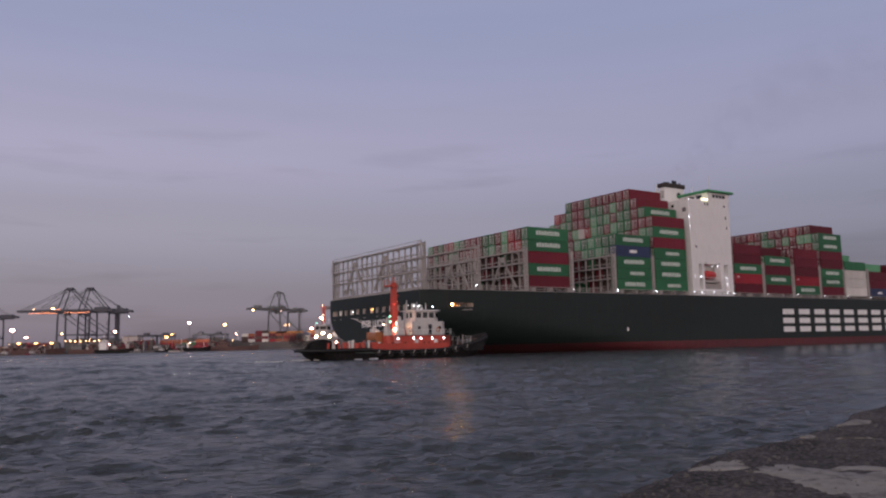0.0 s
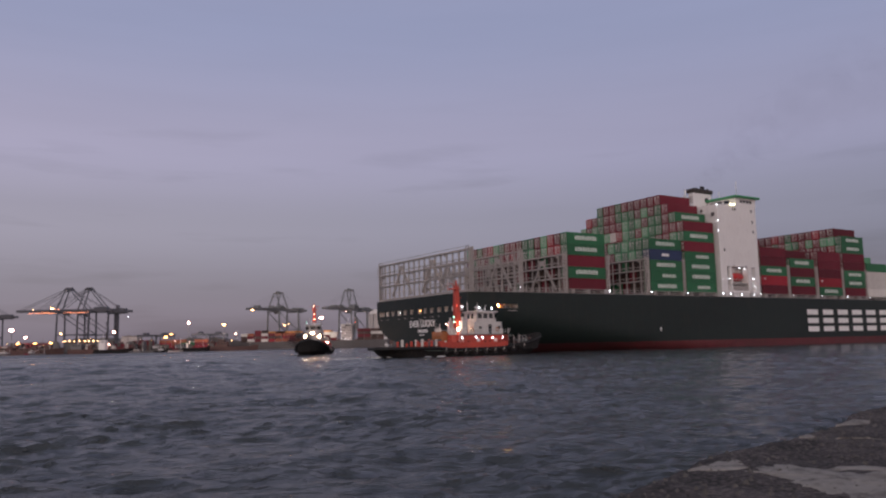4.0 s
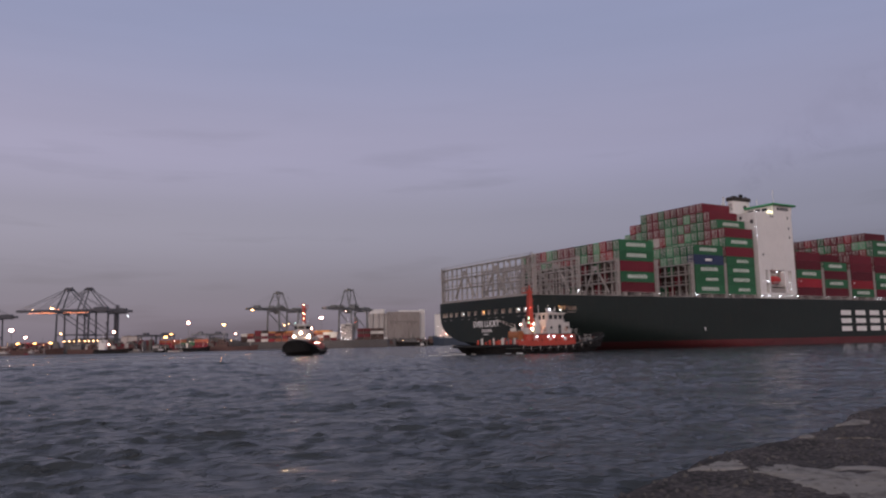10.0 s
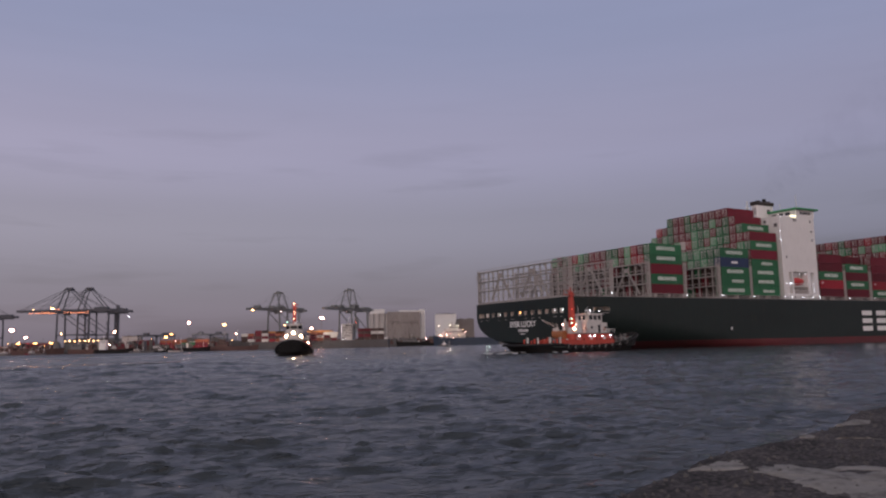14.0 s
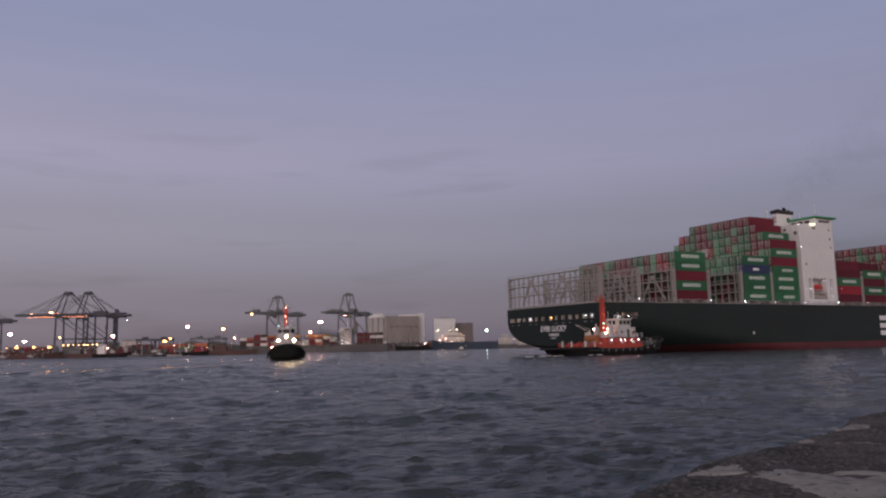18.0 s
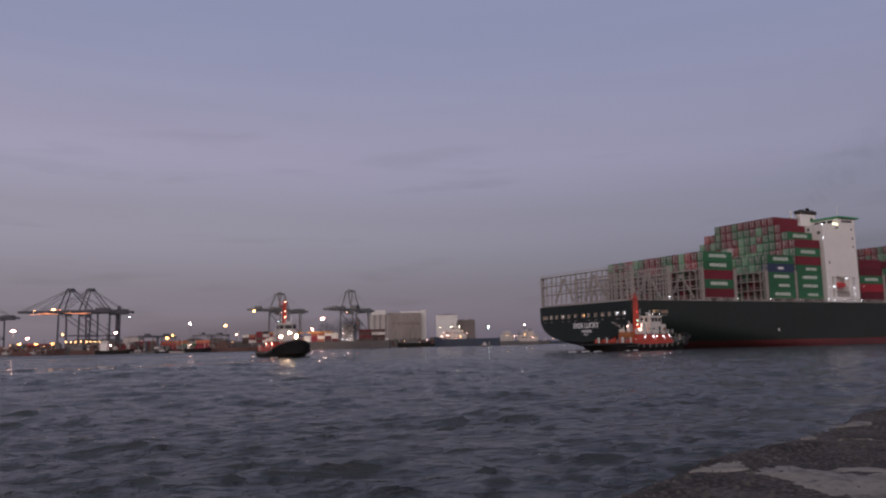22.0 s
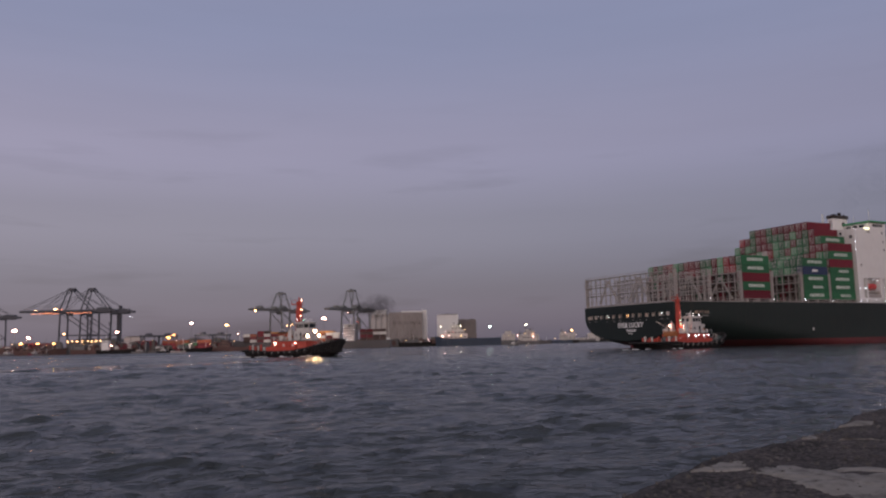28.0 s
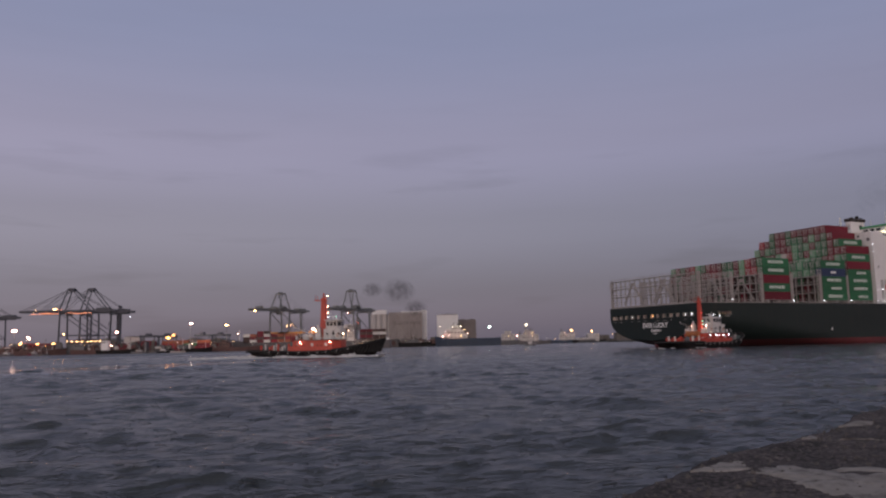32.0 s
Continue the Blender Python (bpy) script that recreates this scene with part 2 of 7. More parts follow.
M = {
    "water": water_material(),
    "slick": water_material("calm_wake_water", 0.07, 0.10),
    "hull_green": mat("dark_green_hull_paint", (0.0135, 0.0222, 0.0205), 0.5, spec=0.3, vary=0.3, scale=0.25, stain=0.08, stretch=(0.3, 0.3, 1)),
    "boot_red": mat("worn_red_boot_paint", (0.105, 0.019, 0.024), 0.6, vary=0.4, scale=0.4, stain=0.5, stretch=(0.25, 1, 1)),
    "white": mat("white_ship_paint", (0.78, 0.77, 0.76), 0.45, vary=0.06, scale=0.4, stain=0.12),
    "rack": mat("grey_lashing_steel", (0.36, 0.332, 0.315), 0.6, vary=0.2, scale=0.6, stain=0.16),
    "deck": mat("grey_green_deck_paint", (0.10, 0.13, 0.12), 0.7, vary=0.25, scale=0.5, stain=0.3),
    "box_green": mat("green_container_paint", (0.030, 0.140, 0.066), 0.55, spec=0.3, vary=0.15, scale=0.5, stain=0.12, per_object=0.18),
    "box_pale": mat("faded_green_container_paint", (0.12, 0.34, 0.19), 0.55, spec=0.3, vary=0.2, scale=0.5, stain=0.2, per_object=0.2),
    "box_red": mat("dark_red_container_paint", (0.135, 0.014, 0.026), 0.55, spec=0.3, vary=0.18, scale=0.5, stain=0.12, per_object=0.34),
    # brown boxes; inside the ship's bays this dark tone stands for shade
    "box_brown": mat("brown_paint_and_bay_shade", (0.075, 0.050, 0.046), 0.6, spec=0.3, vary=0.25, scale=0.5, stain=0.2, per_object=0.3),
    "box_bright": mat("red_container_paint", (0.30, 0.022, 0.036), 0.55, spec=0.3, vary=0.18, scale=0.5, stain=0.12, per_object=0.2),
    "box_blue": mat("blue_container_paint", (0.018, 0.036, 0.10), 0.5, vary=0.15, scale=0.5, stain=0.12),
    "box_white": mat("off_white_container_paint", (0.62, 0.60, 0.57), 0.5, vary=0.12, scale=0.5, stain=0.3, per_object=0.12),
    "box_orange": mat("orange_container_paint", (0.25, 0.065, 0.03), 0.5, vary=0.15, scale=0.5, stain=0.2, per_object=0.2),
    "box_yellow": mat("yellow_hatch_paint", (0.45, 0.20, 0.05), 0.5, vary=0.15, scale=0.5, stain=0.2),
    "mark": mat("white_lettering_paint", (0.80, 0.80, 0.79), 0.5, vary=0.06),
    "roof_green": mat("bright_green_roof_paint", (0.06, 0.30, 0.13), 0.5, vary=0.12),
    "dark_glass": mat("dark_window_glass", (0.02, 0.024, 0.03), 0.08, vary=0.2),
    "recess": mat("cream_mooring_deck_paint", (0.50, 0.45, 0.41), 0.6, vary=0.12, stain=0.25),
    "black": mat("black_rubber", (0.014, 0.014, 0.015), 0.75, vary=0.4, bump=0.02),
    "black_steel": mat("black_hull_paint", (0.011, 0.011, 0.012), 0.7, spec=0.25, vary=0.5, stain=0.3, scale=0.6),
    "tug_red": mat("orange_red_tug_paint", (0.50, 0.066, 0.042), 0.5, vary=0.18, stain=0.3),
    "tug_orange": mat("orange_winch_paint", (0.36, 0.13, 0.045), 0.5, vary=0.15, stain=0.2),
    "funnel_black": mat("sooty_funnel_paint", (0.045, 0.036, 0.034), 0.7, vary=0.4, scale=0.6),
    "boat_red": mat("red_lifeboat_plastic", (0.50, 0.03, 0.03), 0.35, vary=0.08),
    "crane_steel": mat("blue_grey_crane_paint", (0.068, 0.074, 0.095), 0.6, vary=0.25, scale=0.3),
    "crane_grey": mat("grey_crane_paint", (0.19, 0.20, 0.20), 0.6, vary=0.25, scale=0.3),
    "concrete": mat("pale_building_concrete", (0.50, 0.475, 0.46), 0.9, vary=0.15, scale=0.12, stain=0.25),
    # stained concrete, darkened because the long house shows its shaded side
    "grimy": mat("stained_shaded_concrete", (0.33, 0.30, 0.285), 0.9, vary=0.2, scale=0.12, stain=0.4, stretch=(1, 1, 0.3)),
    "sheet": mat("white_sheet_cladding", (0.70, 0.70, 0.69), 0.6, vary=0.06, scale=0.2),
    "roofing": mat("brown_grey_roofing", (0.12, 0.11, 0.10), 0.8, vary=0.25, scale=0.2),
    "brown_wall": mat("brown_grey_cladding", (0.21, 0.185, 0.175), 0.8, vary=0.25, scale=0.15, stain=0.2),
    # quay, moored hulls and dark steel are lightened to stand for haze
    "quay": mat("dark_quay_concrete", (0.125, 0.115, 0.11), 0.9, vary=0.3, scale=0.1, stain=0.3),
    "land": mat("dark_distant_land", (0.05, 0.055, 0.06), 0.95, vary=0.4, scale=0.02),
    "rust_hull": mat("rust_brown_hull_paint", (0.10, 0.052, 0.047), 0.65, vary=0.4, scale=0.2, stain=0.5),
    "blue_hull": mat("dark_blue_hull_paint", (0.030, 0.050, 0.085), 0.5, vary=0.25, scale=0.2, stain=0.2),
    "grey_hull": mat("hazed_weathered_grey_hull_paint", (0.105, 0.10, 0.105), 0.7, vary=0.3, scale=0.2, stain=0.3),
    "steel_dark": mat("dark_galvanised_steel", (0.14, 0.14, 0.145), 0.55, metal=0.3, vary=0.2),
    # white lamps, reddened so that the blurred rim shows as pink glare
    "flood": mat("pink_rimmed_floodlight_glow", (1.0, 0.46, 0.36), emit=46.0),
    "cool": mat("cool_deck_light_glow", (0.80, 0.87, 1.0), emit=13.0),
    "warm": mat("sodium_lamp_glow", (1.0, 0.50, 0.20), emit=14.0),
    "amber": mat("amber_lamp_glow", (1.0, 0.42, 0.12), emit=14.0),
    "work": mat("strong_work_lamp_glow", (1.0, 0.62, 0.40), emit=105.0),
    "beam": mat("forward_floodlight_glow", (1.0, 0.60, 0.34), emit=480.0),
    "lantern": mat("mast_lantern_glow", (1.0, 0.52, 0.32), emit=22.0),
    "mercury": mat("green_white_lamp_glow", (0.74, 1.0, 0.86), emit=14.0),
    "halide": mat("yellow_white_lamp_glow", (1.0, 0.92, 0.62), emit=32.0),
    "tug_white": mat("weathered_off_white_tug_paint", (0.58, 0.56, 0.54), 0.5, vary=0.12, stain=0.35),
    "boom": mat("red_orange_boom_light_glow", (1.0, 0.33, 0.17), emit=2.2),
    "lime": mat("yellow_white_bridge_light_glow", (1.0, 0.93, 0.52), emit=6.0),
    "recess_amber": mat("hidden_fill_lamp_glow", (1.0, 0.55, 0.25), emit=55.0),
    "bright_amber": mat("amber_searchlight_glow", (1.0, 0.33, 0.055), emit=7500.0),
    "signal_red": mat("red_signal_glow", (1.0, 0.12, 0.08), emit=4.0),
    "signal_green": mat("green_signal_glow", (0.3, 1.0, 0.65), emit=4.0),
    "bar_steel": mat("galvanised_door_bars", (0.50, 0.48, 0.46), 0.5, metal=0.1, vary=0.2),
    "logo": mat("faded_white_lettering", (0.58, 0.66, 0.60), 0.5, vary=0.15, scale=3),
    "foam": mat("white_wake_foam", (0.52, 0.54, 0.56), 0.9, vary=0.3, scale=2, bump=0.05),
}


# ---- mesh helpers ----
def box(bm, x0, x1, y0, y1, z0, z1, bevel=0.0):
    vs = [bm.verts.new((x, y, z)) for x in (x0, x1) for y in (y0, y1) for z in (z0, z1)]
    fs = [bm.faces.new([vs[i] for i in f]) for f in ((0, 1, 3, 2), (4, 6, 7, 5), (0, 4, 5, 1), (2, 3, 7, 6), (0, 2, 6, 4), (1, 5, 7, 3))]
    if bevel:
        bmesh.ops.bevel(bm, geom=list({e for f in fs for e in f.edges}), offset=bevel, segments=1, affect="EDGES")
    return vs


def beam(bm, a, b, r, r2=None, sides=4):
    """A bar from a to b, square or round, tapering from r to r2."""
    a, b = Vector(a), Vector(b)
    r2 = r if r2 is None else r2
    d = (b - a).normalized()
    s = d.cross(Vector((0, 0, 1)) if abs(d.z) < 0.9 else Vector((1, 0, 0))).normalized()
    u = s.cross(d)
    rings = []
    for p, q in ((a, r), (b, r2)):
        rings.append([bm.verts.new(p + q * (math.cos(k) * s + math.sin(k) * u)) for k in
                      [math.tau * (i + 0.5) / sides for i in range(sides)]])
    for i in range(sides):
        j = (i + 1) % sides
        bm.faces.new((rings[0][i], rings[0][j], rings[1][j], rings[1][i]))
    bm.faces.new(rings[0][::-1])
    bm.faces.new(rings[1])


def prism(bm, outline, z0, z1, taper=1.0):
    """An upright prism over an outline of (x, y), drawn in by taper at its top."""
    lo = [bm.verts.new((x, y, z0)) for x, y in outline]
    hi = [bm.verts.new((x * taper, y * taper, z1)) for x, y in outline]
    n = len(outline)
    for i in range(n):
        bm.faces.new((lo[i], lo[(i + 1) % n], hi[(i + 1) % n], hi[i]))
    bm.faces.new(lo[::-1])
    bm.faces.new(hi)


def ball(bm, c, r, squash=1.0, segs=8, rings=6):
    g = bmesh.ops.create_uvsphere(bm, u_segments=segs, v_segments=rings, radius=r)
    for v in g["verts"]:
        v.co = Vector((v.co.x, v.co.y, v.co.z * squash)) + Vector(c)


def ring(bm, c, axis, r, thick, segs=10):
    """A tyre: a torus round axis ('x' or 'y')."""
    vs = []
    for i in range(segs):
        a = math.tau * i / segs
        row = []
        for j in range(5):
            b = math.tau * j / 5
            q = r + thick * math.cos(b)
            p = (thick * math.sin(b), q * math.cos(a), q * math.sin(a)) if axis == "x" else (q * math.cos(a), thick * math.sin(b), q * math.sin(a))
            row.append(bm.verts.new(Vector(c) + Vector(p)))
        vs.append(row)
    for i in range(segs):
        for j in range(5):
            bm.faces.new((vs[i][j], vs[(i + 1) % segs][j], vs[(i + 1) % segs][(j + 1) % 5], vs[i][(j + 1) % 5]))


def mesh_of(name, bm, material):
    bmesh.ops.recalc_face_normals(bm, faces=bm.faces)
    me = bpy.data.meshes.new(name)
    bm.to_mesh(me)
    bm.free()
    me.materials.append(M[material] if isinstance(material, str) else material)
    return me


def part(name, bm, material, parent=None, label=""):
    """One mesh object under a thing or a part (or, without a parent, a thing of its own)."""
    ob = new(name, mesh_of(name, bm, material))
    ob.parent = parent
    return tagged(ob, label)


def piece(name, me, parent, loc=(0, 0, 0), rz=0.0, scale=None):
    ob = new(name, me)
    ob.parent = parent
    ob.location = loc
    ob.rotation_euler = (0, 0, rz)
    if scale:
        ob.scale = scale
    return ob


def thing(name, label, category, group="", m=None):
    ob = new(name)
    ob.empty_display_size = 0.5
    if m is not None:
        ob.matrix_world = m
    return tagged(ob, label, category, group)


def boxpart(name, dims, material, parent, label="", bevel=0.0):
    bm = bmesh.new()
    box(bm, *dims, bevel=bevel)
    return part(name, bm, material, parent, label)


def bulb(name, r, material, squash=1.0):
    bm = bmesh.new()
    ball(bm, (0, 0, 0), r, squash)
    return mesh_of(name, bm, material)


# the larger bulbs are sized to the glare round a lamp
LAMP = {(k, r): bulb("lamp_glass_and_glare", r * (0.62 if r < 0.9 else 0.85), k) for k in ("flood", "work", "beam", "cool", "warm", "halide", "mercury", "amber", "boom", "recess_amber", "lantern", "bright_amber", "signal_red", "signal_green") for r in (0.16, 0.2, 0.25, 0.4, 0.55, 0.9, 1.5, 2.2)}


def lamp(parent, kind, r, loc, name="lamp"):
    return piece(name, LAMP[kind, r], parent, loc)


# ---- the water, one sheet to the horizon ----
def make_water():
    def steps(lo, fine0, fine1, hi, d, k, hold=99):
        up = [fine1]
        while up[-1] < hi:
            step = k * (up[-1] - fine1) + d
            up.append(up[-1] + (min(step, hold) if up[-1] < 300 else step * 0.6))
        down = [fine0]
        while down[-1] > lo:
            down.append(down[-1] - max(d, 0.12 * (fine0 - down[-1]) + d))
        return np.array(down[:0:-1] + list(np.arange(fine0, fine1, d)) + up)

    ys = steps(-1500, 4, 22, 23, 0.11, 0.014, 0.6)[:-1]
    ahead = [ys[-1]]
    while ahead[-1] < 4700:
        y = ahead[-1]
        ahead.append(y + (min(0.11 + 0.009 * (y - 22), 0.36) if y < 120 else 0.36 + 0.011 * (y - 120)))
    ys = np.concatenate((ys[:-1], ahead))
    half = steps(0, 0, 14, 4600, 0.13, 0.02)
    half = half[half > 0.05]
    xs = np.concatenate((-half[::-1], [0.0], half))
    X, Y = np.meshgrid(xs, ys)
    DX, DY = np.meshgrid(np.gradient(xs), np.gradient(ys))
    rng = np.random.default_rng(4)
    Z, SX, SY = np.zeros_like(X), np.zeros_like(X), np.zeros_like(X)
    for i in range(60):
        wl_ = 0.33 * (6.5 / 0.33) ** (i / 59)
        a = math.radians(-100 + rng.normal(0, 29))
        kx, ky = math.tau / wl_ * math.cos(a), math.tau / wl_ * math.sin(a)
        amp = 0.0077 * wl_ ** 0.44
        keep = np.clip(1.6 - 3.0 * np.hypot(DX * math.cos(a), DY * math.sin(a)) / wl_, 0, 1)
        ph = X * kx + Y * ky + rng.uniform(0, math.tau)
        Z += keep * amp * np.cos(ph)
        SX -= keep * 1.12 * amp * math.cos(a) * np.sin(ph)
        SY -= keep * 1.12 * amp * math.sin(a) * np.sin(ph)
    # the waves run in groups, steep here and flatter there
    group = np.zeros_like(X)
    for i in range(9):
        wl_, a = rng.uniform(5, 13), rng.uniform(0, math.tau)
        group += np.cos(math.tau / wl_ * (X * math.cos(a) + Y * math.sin(a)) + rng.uniform(0, math.tau))
    group = np.clip(1 + 0.09 * group, 0.7, 1.4)
    Z, SX, SY = Z * group, SX * group, SY * group
    # calmer in the lee of the breakwater
    Z, SX, SY = (v * (1 + 0.2 * np.clip((Y - 25) / 60, 0, 1) + 0.55 * np.clip((22 - Y) / 12, 0, 1)) for v in (Z, SX, SY))
    Z, SX, SY = (v * (1 + 0.5 * np.clip(-(X + 10) / 35, 0, 1)) for v in (Z, SX, SY))
    # flatter where the ship shelters it
    Z, SX, SY = (v * (1 - 0.36 * np.clip((Y - 60) / 60, 0, 1) * np.clip((X + 45) / 30, 0, 1)) for v in (Z, SX, SY))
    lee = 0.56 + 0.44 * np.clip(((Y - 7) * 0.67 - (X - 1.5) * 0.74 - 1) / 14, 0, 1)
    Z, SX, SY = Z * lee, SX * lee, SY * lee
    ny, nx = X.shape
    co = np.stack((X + SX, Y + SY, Z), -1).reshape(-1, 3).astype(np.float32)
    i = np.arange(ny * nx).reshape(ny, nx)
    faces = np.stack((i[:-1, :-1], i[:-1, 1:], i[1:, 1:], i[1:, :-1]), -1).reshape(-1, 4)
    me = bpy.data.meshes.new("water")
    me.vertices.add(len(co))
    me.vertices.foreach_set("co", co.ravel())
    me.loops.add(faces.size)
    me.loops.foreach_set("vertex_index", faces.ravel().astype(np.int32))
    me.polygons.add(len(faces))
    me.polygons.foreach_set("loop_start", np.arange(0, faces.size, 4, dtype=np.int32))
    me.polygons.foreach_set("use_smooth", np.ones(len(faces), dtype=bool))
    me.update()
    me.materials.append(M["water"])
    ob = new("water", me)
    return tagged(ob, "dark grey choppy harbour water with short wind waves", "water", kind="structure")


water = make_water()


# ---- the breakwater underfoot ----
def jetty_material():
    m = bpy.data.materials.new("weathered_pebbly_concrete")
    m.use_nodes = True
    t, n = m.node_tree, m.node_tree.nodes
    b = n["Principled BSDF"]
    b.inputs["Roughness"].default_value = 0.9
    co = n.new("ShaderNodeTexCoord")
    vor, fine, big = n.new("ShaderNodeTexVoronoi"), n.new("ShaderNodeTexNoise"), n.new("ShaderNodeTexNoise")
    for tx, s in ((vor, 38), (fine, 17), (big, 0.9)):
        tx.inputs["Scale"].default_value = s
        link(t, co.outputs["Object"], tx.inputs["Vector"])
    fine.inputs["Detail"].default_value = 8
    big.inputs["Detail"].default_value = 5
    ramp = n.new("ShaderNodeValToRGB")
    ramp.color_ramp.elements[0].position, ramp.color_ramp.elements[0].color = 0.38, (0.014, 0.0105, 0.0095, 1)
    ramp.color_ramp.elements[1].position, ramp.color_ramp.elements[1].color = 0.78, (0.158, 0.130, 0.124, 1)
    link(t, fine.outputs[0], ramp.inputs[0])
    # damp dark soil and paler dry stretches
    patch, soil = n.new("ShaderNodeMapRange"), n.new("ShaderNodeMath")
    patch.inputs["From Min"].default_value, patch.inputs["From Max"].default_value = 0.35, 0.65
    patch.inputs["To Min"].default_value, patch.inputs["To Max"].default_value = -0.10, 0.10
    link(t, big.outputs[0], patch.inputs["Value"])
    link(t, fine.outputs[0], soil.inputs[0])
    link(t, patch.outputs[0], soil.inputs[1])
    link(t, soil.outputs[0], ramp.inputs[0])
    mix = n.new("ShaderNodeMixRGB")
    mix.blend_type = "MULTIPLY"
    mix.inputs[0].default_value = 0.55
    link(t, ramp.outputs[0], mix.inputs[1])
    grey = n.new("ShaderNodeRGBToBW")
    link(t, vor.outputs["Color"], grey.inputs[0])
    tone = n.new("ShaderNodeMapRange")
    tone.inputs["From Min"].default_value, tone.inputs["From Max"].default_value = 0.15, 0.85
    tone.inputs["To Min"].default_value, tone.inputs["To Max"].default_value = 0.12, 1.75
    link(t, grey.outputs[0], tone.inputs["Value"])
    link(t, tone.outputs[0], mix.inputs[2])
    link(t, mix.outputs[0], b.inputs["Base Color"])
    bp, bp2 = n.new("ShaderNodeBump"), n.new("ShaderNodeBump")
    bp.inputs["Distance"].default_value, bp.inputs["Strength"].default_value = 0.02, 0.9
    bp2.inputs["Distance"].default_value, bp2.inputs["Strength"].default_value = 0.012, 0.8
    link(t, fine.outputs[0], bp.inputs["Height"])
    link(t, vor.outputs["Distance"], bp2.inputs["Height"])
    link(t, bp.outputs[0], bp2.inputs["Normal"])
    link(t, bp2.outputs[0], b.inputs["Normal"])
    return m


M["jetty"] = jetty_material()
M["pebble"] = mat("grey_pebbles", (0.085, 0.078, 0.072), 0.8, vary=0.6, scale=6)


def slab_material():
    """Pale screed worn through to dark soil in places."""
    m = mat("pale_worn_concrete_slab", (0.27, 0.25, 0.228), 0.9, vary=0.30, scale=2.2, bump=0.012)
    t, n = m.node_tree, m.node_tree.nodes
    b = n["Principled BSDF"]
    pale = b.inputs["Base Color"].links[0].from_socket
    co, tx, sp, rg, mx = n.new("ShaderNodeTexCoord"), n.new("ShaderNodeTexNoise"), n.new("ShaderNodeTexNoise"), n.new("ShaderNodeMapRange"), n.new("ShaderNodeMixRGB")
    tx.inputs["Scale"].default_value, tx.inputs["Detail"].default_value, tx.inputs["Roughness"].default_value = 3.2, 9, 0.68
    link(t, co.outputs["Object"], tx.inputs["Vector"])
    rg.inputs["From Min"].default_value, rg.inputs["From Max"].default_value = 0.50, 0.68
    rg.inputs["To Max"].default_value = 0.9
    link(t, tx.outputs[0], rg.inputs["Value"])
    link(t, rg.outputs[0], mx.inputs[0])
    link(t, pale, mx.inputs[1])
    mx.inputs[2].default_value = (0.05, 0.042, 0.038, 1)
    link(t, mx.outputs[0], b.inputs["Base Color"])
    return m


M["slab"] = slab_material()


def jetty_height(x, y):
    p = Vector((x * 0.55, y * 0.55, 0))
    return 1.25 + 0.05 * noise.noise(p) + 0.03 * noise.noise(p * 4.1) + 0.018 * noise.noise(p * 13)


